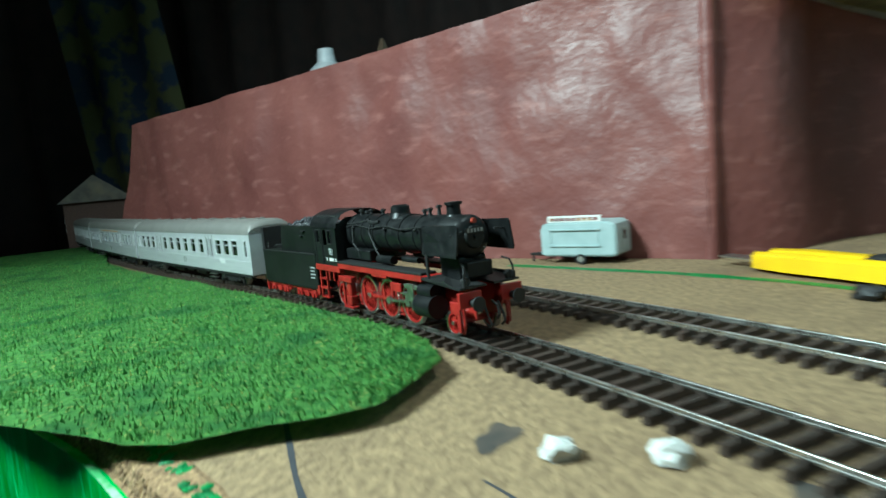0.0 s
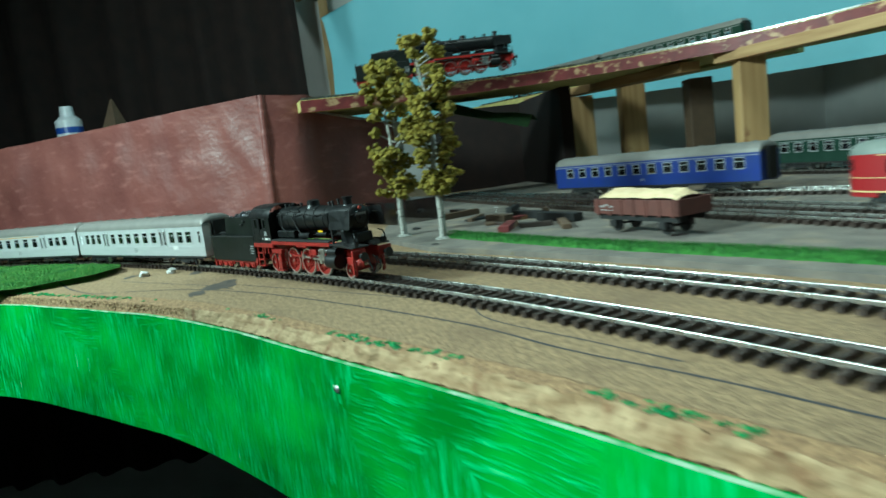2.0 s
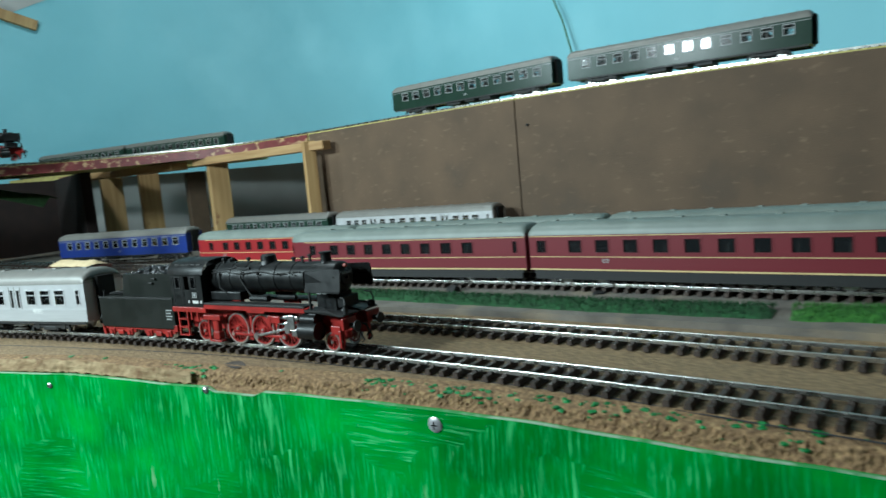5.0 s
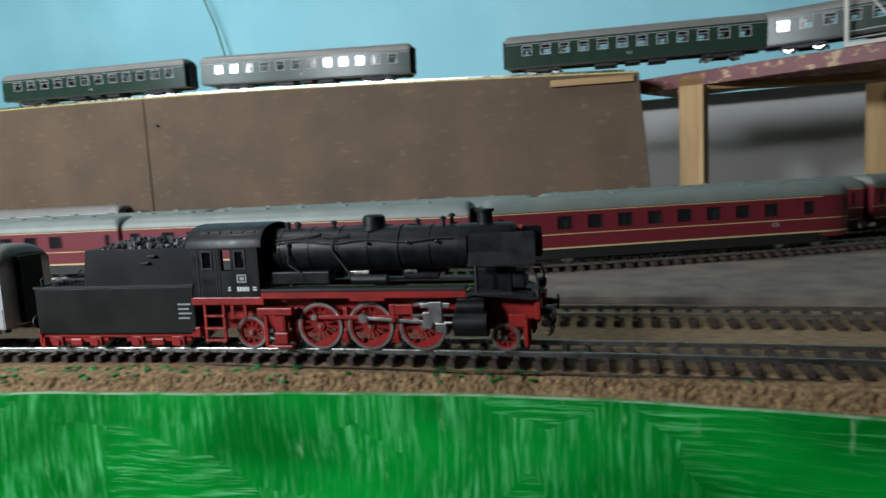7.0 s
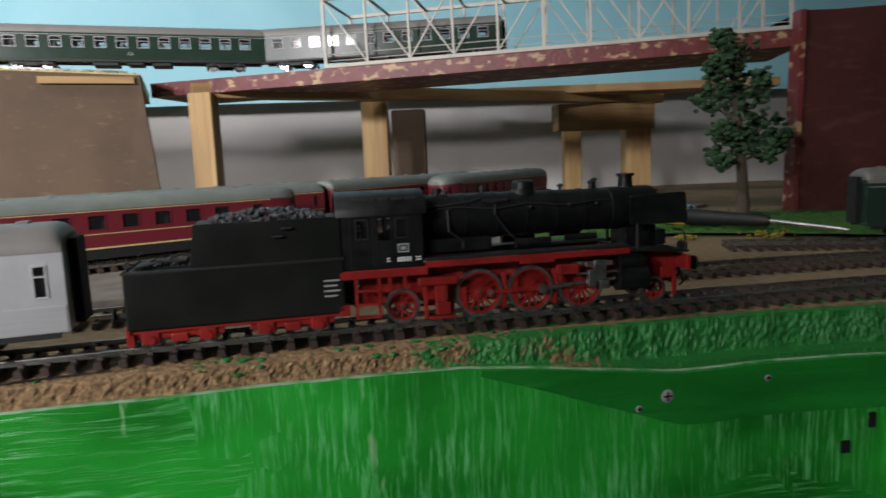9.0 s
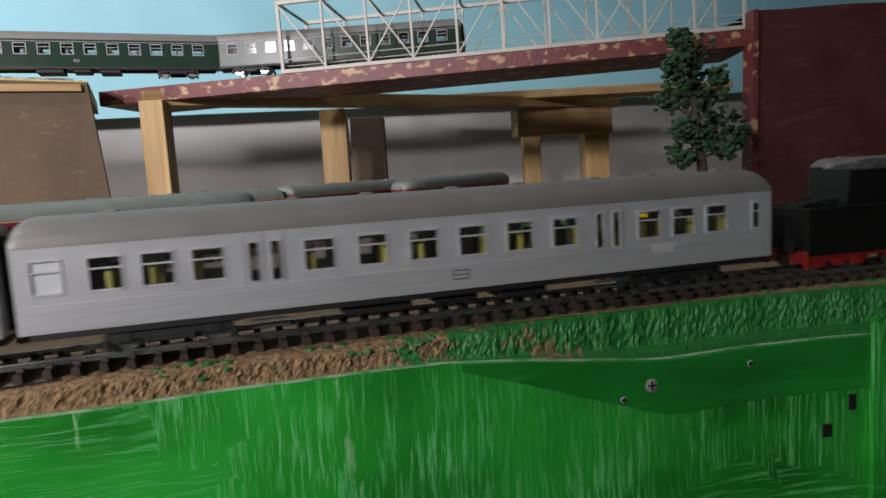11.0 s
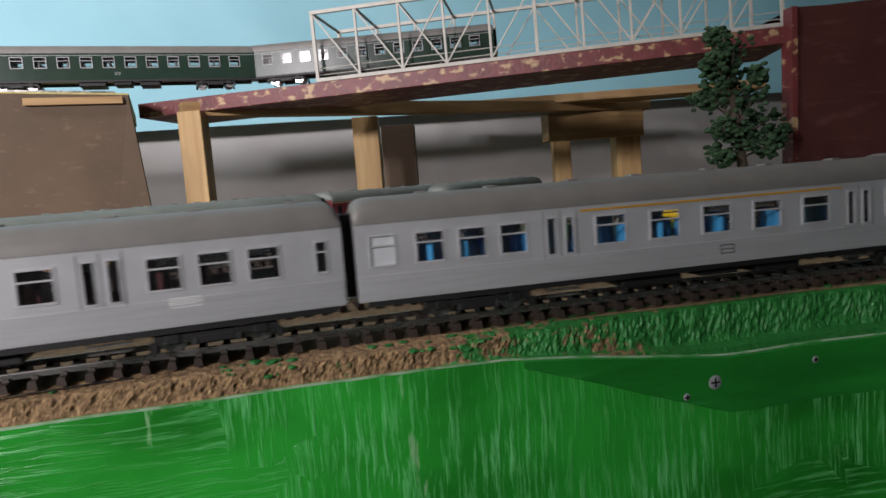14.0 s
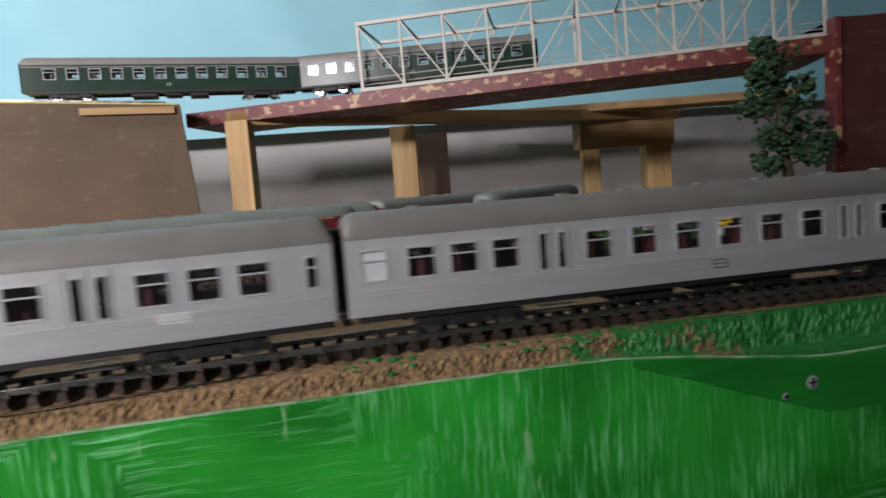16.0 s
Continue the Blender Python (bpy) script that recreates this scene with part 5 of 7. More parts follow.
    pipe(bm, [(14, 0, 15), (17.6, 0, 13.5), (18.6, 0, 10), (17, 0, 8)], .6)
    pipe(bm, [(14, -4, 14.4), (16.6, -4.4, 9.6), (18, -4, 6.6), (16, -3.6, 4.8)], .5)
    part("coupling", bm, "black_dull", t)
    # cab
    bm = B()
    for y, s in ((-15.6, 1), (15.6, -1)):
        holed_side(bm, -133, -101.5, 23.4, 44.5, [(-112.2, -107.4, 35.5, 43.0), (-118.8, -114.2, 34.6, 43.4), (-127.6, -123.0, 35.8, 43.0)], y, s, 0.8)
    bm.faces.new([bm.verts.new(p) for p in ((-101.5, -15.6, 23.4), (-101.5, 15.6, 23.4), (-101.5, 15.6, 44.5), (-101.5, 9, 49.6), (-101.5, -9, 49.6), (-101.5, -15.6, 44.5))])
    cab = part("cab", bm, "black", t, "black driver's cab with side windows")
    bm = B()
    rings = []
    for x in (-135, -134.6, -101, -99.6):
        k = 0 if -134.7 < x < -100 else .25
        rings.append([(x, (16.0 - k) * math.copysign(abs(math.cos(math.pi * i / 16)) ** .8, math.cos(math.pi * i / 16)), 44.3 + (9.4 - k) * math.sin(math.pi * i / 16) ** .9) for i in range(17)])
    loft(bm, rings)
    part("cab_roof", bm, "black", cab, smooth=True, angle=50)
    for s in (-1, 1):
        bm = B()
        for k in range(5):
            x = -129 + k * 5.4
            box(bm, x, s * 11.0, 49.0, x + 4.4, s * 13.6, 51.0, .3)
        part("roof_louvre", bm, "black_dull", cab)
        for a, b in ((-112.2, -107.4), (-127.6, -123.0)):
            bm = B()
            bars(bm, a - .3, b + .3, 35.2, 43.3, s * 15.75, .6, .2)
            w = part("window", bm, "black_dull", cab)
            bm = B()
            box(bm, a, s * 15.2 - .1, 35.5, b, s * 15.2 + .1, 43)
            part("pane", bm, "glass", w)
        bm = B()
        for x in (-121.2, -120, -130.0):
            box(bm, x, s * 15.5, 24, x + .35, s * 15.85, 44)
        part("door_strip", bm, "black_dull", cab)
        bm = B()
        bars(bm, -111.6, -107.2, 29.6, 33.0, s * 15.75, .5, .12, None)
        box(bm, -110.4, s * 15.7, 30.6, -108.4, s * 15.86, 32.0)
        part("emblem", bm, "grey_print", cab, "small pale rounded emblem")
        bm = B()
        for k in range(5):
            box(bm, -111.8 + k * 1.15, s * 15.7, 26.0, -111.0 + k * 1.15, s * 15.86, 27.8)
        for k in range(2):
            box(bm, -104.6, s * 15.7, 26.2 + k, -102.6, s * 15.86, 26.7 + k)
            box(bm, -116.2, s * 15.7, 26.2 + k, -114.8, s * 15.86, 26.7 + k)
        part("number_bars", bm, "white", cab, "row of white bars")
    # wheels and rods
    moving = []
    crank = 4.4
    for x in DRIVE:
        w = wheelset(t, x, RD, "driving_wheel", 15, crank, True)
        moving.append((w, x, RD))
    moving.append((wheelset(t, 0, 5.6, "leading_wheel", 9), 0, 5.6))
    moving.append((wheelset(t, -110, 7.0, "trailing_wheel", 10), -110, 7.0))
    rods = []
    for s in (-1, 1):
        bm = B()
        for x0, x1 in ((DRIVE[2], DRIVE[1]), (DRIVE[1], DRIVE[0])):
            box(bm, x0, s * 11.3 - .4, -0.75, x1, s * 11.3 + .4, 0.75, .15)
        for x in DRIVE:
            cyl(bm, (x, s * 11.3 - .7, 0), (x, s * 11.3 + .7, 0), 1.7, n=14)
        rods.append((part("coupling_rod", bm, "loco_red", t, "red coupling rod"), s, "couple"))
        bm = B()
        L = 26.5
        box(bm, 0, s * 12.7 - .4, -.7, L, s * 12.7 + .4, .7, .15)
        cyl(bm, (0, s * 12.7 - .8, 0), (0, s * 12.7 + .8, 0), 2.0, n=14)
        cyl(bm, (L, s * 12.7 - .8, 0), (L, s * 12.7 + .8, 0), 1.4, n=14)
        rods.append((part("connecting_rod", bm, "steel", t, "bright steel connecting rod"), s, "connect"))
    for ob, s, k in rods:
        ob.matrix_local = at(crank, 0, RD) if k == "couple" else at(DRIVE[1] + crank, 0, RD)
    return t, moving, rods


def tender(label="black coal tender with red bogies", group=""):
    """Origin at the rail top below the tender's middle; it reaches 40 mm either way."""
    t = thing("coal_tender", Matrix(), label, "tender", group)
    bm = B()
    box(bm, -39.5, -15.6, 7.5, 39.5, 15.6, 28.6, 0.7)
    tank = part("water_tank", bm, "tender_black", t, "large dark water tank")
    bm = B()
    for s in (-1, 1):
        box(bm, -39.6, s * 15.4, 28.2, 39.6, s * 15.9, 29.2, .1)
    box(bm, -39.9, -15.6, 28.2, -39.4, 15.6, 29.2, .1)
    part("tank_rim", bm, "black_dull", t)
    bm = B()
    rings = [[(-16.5, y * .75, 28.8) if z < 1 else (-14.5, y * .72, 44.6) for y, z in ((-16, 0), (-16, 2), (16, 2), (16, 0))],
             [(39, y * .75, 28.8) if z < 1 else (39, y * .72, 44.6) for y, z in ((-16, 0), (-16, 2), (16, 2), (16, 0))]]
    loft(bm, rings, close=True, caps=True)
    part("coal_bunker", bm, "tender_black", t)
    bm = B()
    rng = random.Random(11)
    for i in range(240):
        u, v = rng.random(), rng.uniform(-1, 1)
        x = -10 + 44 * u
        top = 44.2 + 3.6 * math.sin(math.pi * u) ** .7 * (1 - abs(v) ** 2.2)
        ball(bm, (x, v * 10.6, top + rng.uniform(-.6, .5)), rng.uniform(.8, 1.5), 1, .8)
    part("coal", bm, "coal", t, "heap of glinting black coal")
    bm = B()
    for k in range(10):
        x = -37 + k * 2.1
        box(bm, x, -7, 29, x + 1.4, 7, 29.8 + .7 * (k % 3))
    pipe(bm, [(-38, -12, 29), (-38.6, -12, 32), (-37, -12, 33)], .4)
    pipe(bm, [(-38, 12, 29), (-38.6, 12, 32), (-37, 12, 33)], .4)
    pipe(bm, [(-36, -9, 30), (-28, -10, 31.6), (-18, -9, 31.4)], .5)
    pipe(bm, [(-30, 6, 30), (-22, 8, 32), (-17, 8, 31)], .5)
    part("tank_lid", bm, "black_dull", t)
    for s in (-1, 1):
        bm = B()
        for x, z in ((17, 41), (13.5, 38)):
            box(bm, x, s * 11.7, z, x + 4, s * 13.2, z + .8, .2)
        part("step", bm, "black_dull", t)
        bm = B()
        for k in range(4):
            box(bm, 31.5, s * 15.6, 20.2 - k * 2.0, 37.6 - (k % 2), s * 15.75, 20.9 - k * 2.0)
        part("lettering", bm, "grey_print", t, "small rows of pale bars")
        bm = B()
        box(bm, -40, s * 12.0, 6.0, 40, s * 14.2, 7.9, .2)
        for cx in (-22, 19):
            box(bm, cx - 16, s * 11.6, 3.6, cx + 16, s * 13.2, 6.4, .4)
            for k in (-10, 10):
                box(bm, cx + k - 3.2, s * 12.2, 1.8, cx + k + 3.2, s * 14.2, 6.6, .6)
                cyl(bm, (cx + k, s * 13.6, 3.6), (cx + k, s * 14.9, 3.6), 1.7, n=12)
            box(bm, cx - 3, s * 12.2, 2.0, cx + 3, s * 14.2, 5.2, .5)
        box(bm, -40, s * 4, 3.5, -38.6, s * 15.2, 9.5, .2)
        box(bm, 37, s * 12, 6, 41, s * 15.6, 10.4, .3)
        box(bm, -39.8, s * 13, 1.6, -37.6, s * 15, 6)
        part("bogie_frame", bm, "loco_red", t, "red tender bogie frame")
        bm = B()
        cyl(bm, (-40, s * 10.2, 12.5), (-44, s * 10.2, 12.5), 1.3, n=10)
        cyl(bm, (-44, s * 10.2, 12.5), (-44.7, s * 10.2, 12.5), 3.0, n=16)
        part("buffer", bm, "black_dull", t)
    bm = B()
    box(bm, 39, -5, 8, 47, 5, 11, .3)
    box(bm, 39.4, -9, 12, 44, 9, 26, .5)
    part("drawbar", bm, "black_dull", t)
    wheels = []
    for cx in (-22, 19):
        for k in (-10, 10):
            bm = B()
            for y in (-8.8, 8.8):
                cyl(bm, (0, y - 1, 0), (0, y + 1, 0), 5.4, n=20)
            cyl(bm, (0, -9, 0), (0, 9, 0), 1, n=8)
            w = part("wheelset", bm, "steel", t, smooth=True)
            w.matrix_local = at(cx + k, 0, 5.4)
            wheels.append((w, cx + k, 5.4))
    return t, wheels


RAIL = 5.7
K = 0.957
MM = 0.001 * K
LOCO, LOCO_WHEELS, RODS = locomotive(group="moving steam train")
TENDER, TENDER_WHEELS = tender(group="moving steam train")
MM = 0.001
COACHES = [commuter(k) for k in ("olive", "first", "red", "red")]


# ---- standing stock ----
def stand(t, line, s_front, back, L, z, flip=False):
    """Sets a vehicle of length L on a line, its front at s_front (or, flipped, its front towards lower s)."""
    if flip:
        a, b = line.xy(s_front + L * .155), line.xy(s_front + L * .845)
    else:
        a, b = line.xy(s_front - L * .155), line.xy(s_front - L * .845)
    d = (a - b).normalized()
    o = a + d * L * .155
    t.matrix_world = at(o.x, o.y, z, math.degrees(math.atan2(d.y, d.x)))
    return t


def s_at(line, x):
    return float(np.interp(x, line.p[:, 0], line.s))


def yard_trains():
    L = 258.0
    def railcar(body, nose, label):
        n0 = 26 if nose else 0
        win = [(-n0 - 32 - i * 20.5 - 10.5, -n0 - 32 - i * 20.5) for i in range(int((L - n0 - 52) // 20.5))]
        win += [(-L + 7, -L + 11), (-n0 - 14, -n0 - 6)]
        win = [w for w in win if w[0] > -L + 5]
        xa, xb = -L + .5, -n0
        st = [(10.2, 11.2, "cream", xa, xb), (19.6, 20.1, "cream", xa, xb), (34.4, 34.9, "cream", xa, xb)]
        return coach("railcar", L, body, "grey_roof", win, label, z0=10.0, zs=35.4, ztop=44.5, zw=(22.6, 32.0), stripes=st, seats="interior", nose=n0, glass_mat="glass_dark", frame_mat=body, mid=None,
                     skirt="black_dull", category="railcar", group="railcars in the yard", signs=[(-60, 16, 4.5, 2.4, "grey_print")])[0]
    z = 9.6
    front = railcar("maroon", True, "maroon diesel railcar with grey roof and cream lines")
    s = s_at(YARD, 302)
    stand(front, YARD, s, 0, L, z, flip=True)
    mid = railcar("maroon", False, "maroon railcar trailer with grey roof between others")
    stand(mid, YARD, s + 262, 0, L, z, flip=True)
    end = copy_thing(front, Matrix())
    stand(end, YARD, s + 262 * 3 - 2, 0, L, z)
    nose2 = copy_thing(front, Matrix())
    stand(nose2, YARD, s_at(YARD, 1158), 0, L, z, flip=True)
    red = railcar("bright_red", True, "bright red diesel railcar with grey roof")
    s = s_at(YARD_BACK, 74)
    stand(red, YARD_BACK, s, 0, L, z, flip=True)
    for k in range(1, 5):
        c = copy_thing(mid, Matrix())
        stand(c, YARD_BACK, s + 262 * k, 0, L, z, flip=True)
    # blue coach
    LB = 278.0
    win = [(-16 - i * 21 - 11, -16 - i * 21) for i in range(12)]
    blue = coach("express_coach", LB, "blue_car", "silver_roof", win, "cobalt blue express coach with grey roof", stripes=[(34.0, 34.6, "grey_print", -LB + .5, -.5)], glass_mat="glass_dark", frame_mat="grey_print", category="coach", signs=[(-140, 14, 5, 2.6, "grey_print")])[0]
    stand(blue, BLUE_SIDING, s_at(BLUE_SIDING, -92), 0, LB, z)
    # coaches on the siding by the wall
    c = commuter("olive")[0]
    c["label"], c["group"] = "silver commuter coach standing beside the hardboard wall", "standing coaches"
    stand(c, WALL_SIDE, s_at(WALL_SIDE, 272), 0, LC, z)
    win = [(-16 - i * 21 - 11, -16 - i * 21) for i in range(12)]
    g = coach("express_coach", 278.0, "green_car", "silver_roof", win, "bottle green express coach with silver-grey roof", stripes=[(34.0, 34.5, "grey_print", -277, -.5)], glass_mat="glass", frame_mat="grey_print", group="green express coaches", signs=[(-140, 14, 5, 2.6, "grey_print")])[0]
    stand(g, WALL_SIDE, s_at(WALL_SIDE, -22), 0, 278, z)

    def up(x0, x1, z0, z1, y0, y1):
        o = copy_thing(g, Matrix())
        d = Vector((x1 - x0, y1 - y0))
        k = 278.0
        o.matrix_world = at(x1, y1, z1, math.degrees(math.atan2(d.y, d.x)), 0, -math.degrees(math.atan2(z1 - z0, k)))
        return o
    up(24, 302, 193.5, 194, 846, 914)
    up(312, 590, 194, 188.5, 920, 992)
    up(738, 985, 180, 178.5, 1003, 1050)
    up(994, 1254, 179, 180.5, 1050, 1000)
    for x0, y0 in ((-500, 776), (-752, 637)):
        o = copy_thing(g, Matrix())
        o.matrix_world = at(x0, y0, 186.5, 29)
    slab = Line([(-1080, 456), (-440, 809)])
    bm = B()
    loft(bm, [[(*slab.side(d, -30), 166), (*slab.side(d, 34), 166), (*slab.side(d, 34), 180.5), (*slab.side(d, -30), 180.5)] for d in (0, slab.s[-1])], close=True, caps=True)
    tagged(part("rear_deck", bm, "deck_top"), "plywood strip carrying the rear raised track", "deck", kind="structure")
    track(slab, 10, slab.s[-1] - 10, 180.5, "track", "rear raised track below two green coaches")
    # a coach on the second track's far end, past the tree
    o = copy_thing(g, Matrix())
    o["label"] = "bottle green coach parked beside the red abutment"
    o.matrix_world = at(1408, 640, 6.0, 162)
    track(Line([(1330, 664), (1420, 636), (1560, 590), (1720, 530)]), 0, 400, 0.4, "track", "short siding below the green coach")


def deck_track():
    """The raised track follows the deck's height."""
    base = Line([(p.x, p.y) for p in DECK_EDGE])
    zs = [p.z for p in DECK_EDGE]
    line = base.offset(30)
    t = thing("track", Matrix(), "raised track on the yellowish deck", "track", "railway tracks")
    for side in (-8.7, 8.7):
        bm = B()
        rings = []
        for s in np.arange(5, line.s[-1] - 5, 12):
            c = line.side(s, side)
            w = line.way(s)
            n = Vector((-w.y, w.x))
            z = np.interp(s / line.s[-1], np.linspace(0, 1, len(zs)), zs)
            rings.append([(c.x + n.x * u, c.y + n.y * u, z + v) for u, v in ((-.5, 2.6), (.5, 2.6), (.5, 5.2), (-.5, 5.2))])
        loft(bm, rings, close=True, caps=True)
        part("rail", bm, "rail", t)
    bm = B()
    for s in np.arange(5, line.s[-1] - 5, 8.2):
        c, w = line.xy(s), line.way(s)
        z = np.interp(s / line.s[-1], np.linspace(0, 1, len(zs)), zs)
        m = Matrix.Translation((c.x, c.y, z + 1.4)) @ Matrix.Rotation(math.atan2(w.y, w.x), 4, "Z") @ Matrix.Diagonal((2.6, 29, 2.6, 1))
        bmesh.ops.create_cube(bm, size=1, matrix=m)
    tagged(part("sleeper_row", bm, "sleeper", t), kind="stuff")


def upper_engine():
    o = copy_thing(LOCO, Matrix())
    o["label"], o["group"] = "black steam locomotive standing on the raised deck", "standing engines"
    d = Vector((0.06, 1)).normalized()
    o.matrix_world = at(-437, 375, 186, math.degrees(math.atan2(d.y, d.x)))
    p = copy_thing(TENDER, Matrix())
    p["label"], p["group"] = "grey-lit coal tender standing on the raised deck", "standing engines"
    q = Vector((-437, 375)) - d * 167
    p.matrix_world = at(q.x, q.y, 184, math.degrees(math.atan2(d.y, d.x)))


def wagon():
    t = thing("goods_wagon", at(38, 366, 5.2, 18), "brown open goods wagon loaded with pale sand", "wagon")
    L, Wd = 88, 15
    bm = B()
    box(bm, -L / 2, -Wd, 14, L / 2, Wd, 15.5)
    for y in (-Wd, Wd):
        box(bm, -L / 2, y - .7, 14, L / 2, y + .7, 25, .2)
    for x in (-L / 2, L / 2):
        box(bm, x - .7, -Wd, 14, x + .7, Wd, 25, .2)
    for k in range(7):
        for y in (-Wd - .9, Wd + .9):
            box(bm, -L / 2 + 4 + k * 13.2, y - .5, 13, -L / 2 + 6 + k * 13.2, y + .5, 25)
    part("body", bm, "brown_wagon", t)
    bm = B()
    rows = []
    for i in range(15):
        x = -L / 2 + 2 + i * (L - 4) / 14
        rows.append([(x, -Wd + 1.5 + j * (2 * Wd - 3) / 8, 23 + (8 + 2.5 * noise.noise((i * .5, j * .5, 3))) * math.sin(math.pi * min(1, max(0, (j + .6) / 9.2))) ** .6 * (0.55 if i in (0, 14) else 1)) for j in range(9)])
    loft(bm, rows)
    part("load", bm, "sand", t, "heaped cream-coloured load")
    bm = B()
    for y in (-12, 12):
        box(bm, -L / 2 + 2, y - 1, 9.5, L / 2 - 2, y + 1, 13.5)
        for x in (-26, 26):
            box(bm, x - 3.5, y - 1.8, 4, x + 3.5, y + 1.8, 9.5, .6)
    part("underframe", bm, "black_dull", t)
    for x in (-26, 26):
        bm = B()
        for y in (-8.5, 8.5):
            cyl(bm, (x, y - 1.2, 5.6), (x, y + 1.2, 5.6), 5.5, n=20)
        cyl(bm, (x, -9, 5.6), (x, 9, 5.6), 1, n=8)
        part("wheelset", bm, "black_dull", t)
    bm = B()
    for k in range(3):
        box(bm, -L / 2 + 8 + k * 5, -Wd - 1.0, 19 + (k % 2), -L / 2 + 12 + k * 5, -Wd - .72, 20.4 + (k % 2))
        box(bm, -L / 2 + 8 + k * 5, -Wd - 1.0, 16.6, -L / 2 + 11 + k * 5, -Wd - .72, 17.4)
    part("lettering", bm, "grey_print", t, "rows of pale bars")


def birch(x, y, h, seed):
    rng = random.Random(seed)
    t = thing("birch_tree", at(x, y, 4.2), "model birch tree with ochre-yellow foam foliage", "tree", "birch trees")
    bm = B()
    pts = [Vector((rng.uniform(-1, 1) * k * .9, rng.uniform(-1, 1) * k * .9, h * 0.94 * k / 8)) for k in range(9)]
    pts[0] = Vector((0, 0, 0))
    for k in range(8):
        cyl(bm, pts[k], pts[k + 1] + Vector((0, 0, .4)), 3.4 * (1 - k / 9), 3.4 * (1 - (k + 1) / 9), n=9)
    cyl(bm, (0, 0, -.4), (0, 0, 1.6), 8, 5.5, n=12)
    part("trunk", bm, "bark", t)
    bm = B()
    clumps = []
    for i in range(62):
        f = rng.uniform(.24, 1.0)
        a = rng.uniform(0, 2 * math.pi)
        rad = (20 * math.sin(math.pi * min(1, (f - .16) / .95)) ** .7 + 3) * rng.uniform(.35, 1.1)
        c = Vector((rad * math.cos(a), rad * math.sin(a), h * f * .97 + 2))
        clumps.append((c, rng.uniform(6.0, 10.5) * (1.12 - f * .45)))
        z = max(.15 * h, c.z - rad * .7)
        base = pts[0].lerp(pts[-1], min(1, z / (h * .94)))
        cyl(bm, base, c, .8, .35, n=5)
    part("branches", bm, "bark", t)
    bm = B()
    for c, r in clumps:
        for _ in range(24):
            d = Vector((rng.gauss(0, 1), rng.gauss(0, 1), rng.gauss(0, 1))).normalized() * r * rng.uniform(.35, 1.0)
            ball(bm, c + d, rng.uniform(1.8, 3.6), 1, 0.9, (1, 1, .8))
    part("foliage", bm, "leaf_yellow", t, "crumbly ochre foliage clumps")


def broadleaf(x, y, h, seed):
    rng = random.Random(seed)
    t = thing("broadleaf_tree", at(x, y, 0), "model broadleaf tree with dark green foliage", "tree")
    bm = B()
    pts = [Vector((0, 0, -.4)), Vector((-2, 1, h * .25)), Vector((-8, 0, h * .5)), Vector((-14, 0, h * .75)), Vector((-17, 0, h * .92))]
    for k in range(4):
        cyl(bm, pts[k], pts[k + 1], 6 - k * 1.2, 4.8 - k * 1.2, n=10)
    clumps = []
    for cx, cz, r in ((-22, .93, 15), (-10, .84, 20), (-34, .78, 18), (6, .72, 16), (-28, .62, 22), (-4, .58, 22), (22, .48, 20), (30, .42, 15), (-30, .44, 18), (-6, .40, 20), (8, .34, 16), (-26, .33, 14), (-16, .72, 22)):
        for _ in range(2):
            c = Vector((cx + rng.uniform(-5, 5), rng.uniform(-20, 20), cz * h + rng.uniform(-4, 4)))
            clumps.append((c, r * rng.uniform(.6, .85)))
            cyl(bm, pts[1].lerp(pts[4], min(1, max(0, cz - .25))), c, 1.4, .5, n=5)
    part("trunk", bm, "bark_brown", t)
    bm = B()
    for c, r in clumps:
        for _ in range(34):
            d = Vector((rng.gauss(0, 1), rng.gauss(0, 1), rng.gauss(0, 1))).normalized() * r * rng.uniform(.4, 1.0)
            ball(bm, c + d, rng.uniform(2.2, 4.0), 1, 0.9, (1, 1, .7))
    part("foliage", bm, "leaf_green", t, "dense dark green foliage clumps")


def fibres(bm, spots, rng, h, spread=.6, w=.22):
    for x, y, z in spots:
        a = rng.uniform(0, math.pi)
        d = Vector((math.cos(a), math.sin(a), 0)) * w
        tip = Vector((x + rng.uniform(-spread, spread), y + rng.uniform(-spread, spread), z + h * rng.uniform(.6, 1.2)))
        v = [bm.verts.new(Vector((x, y, z)) - d), bm.verts.new(Vector((x, y, z)) + d), bm.verts.new(tip)]
        bm.faces.new(v)


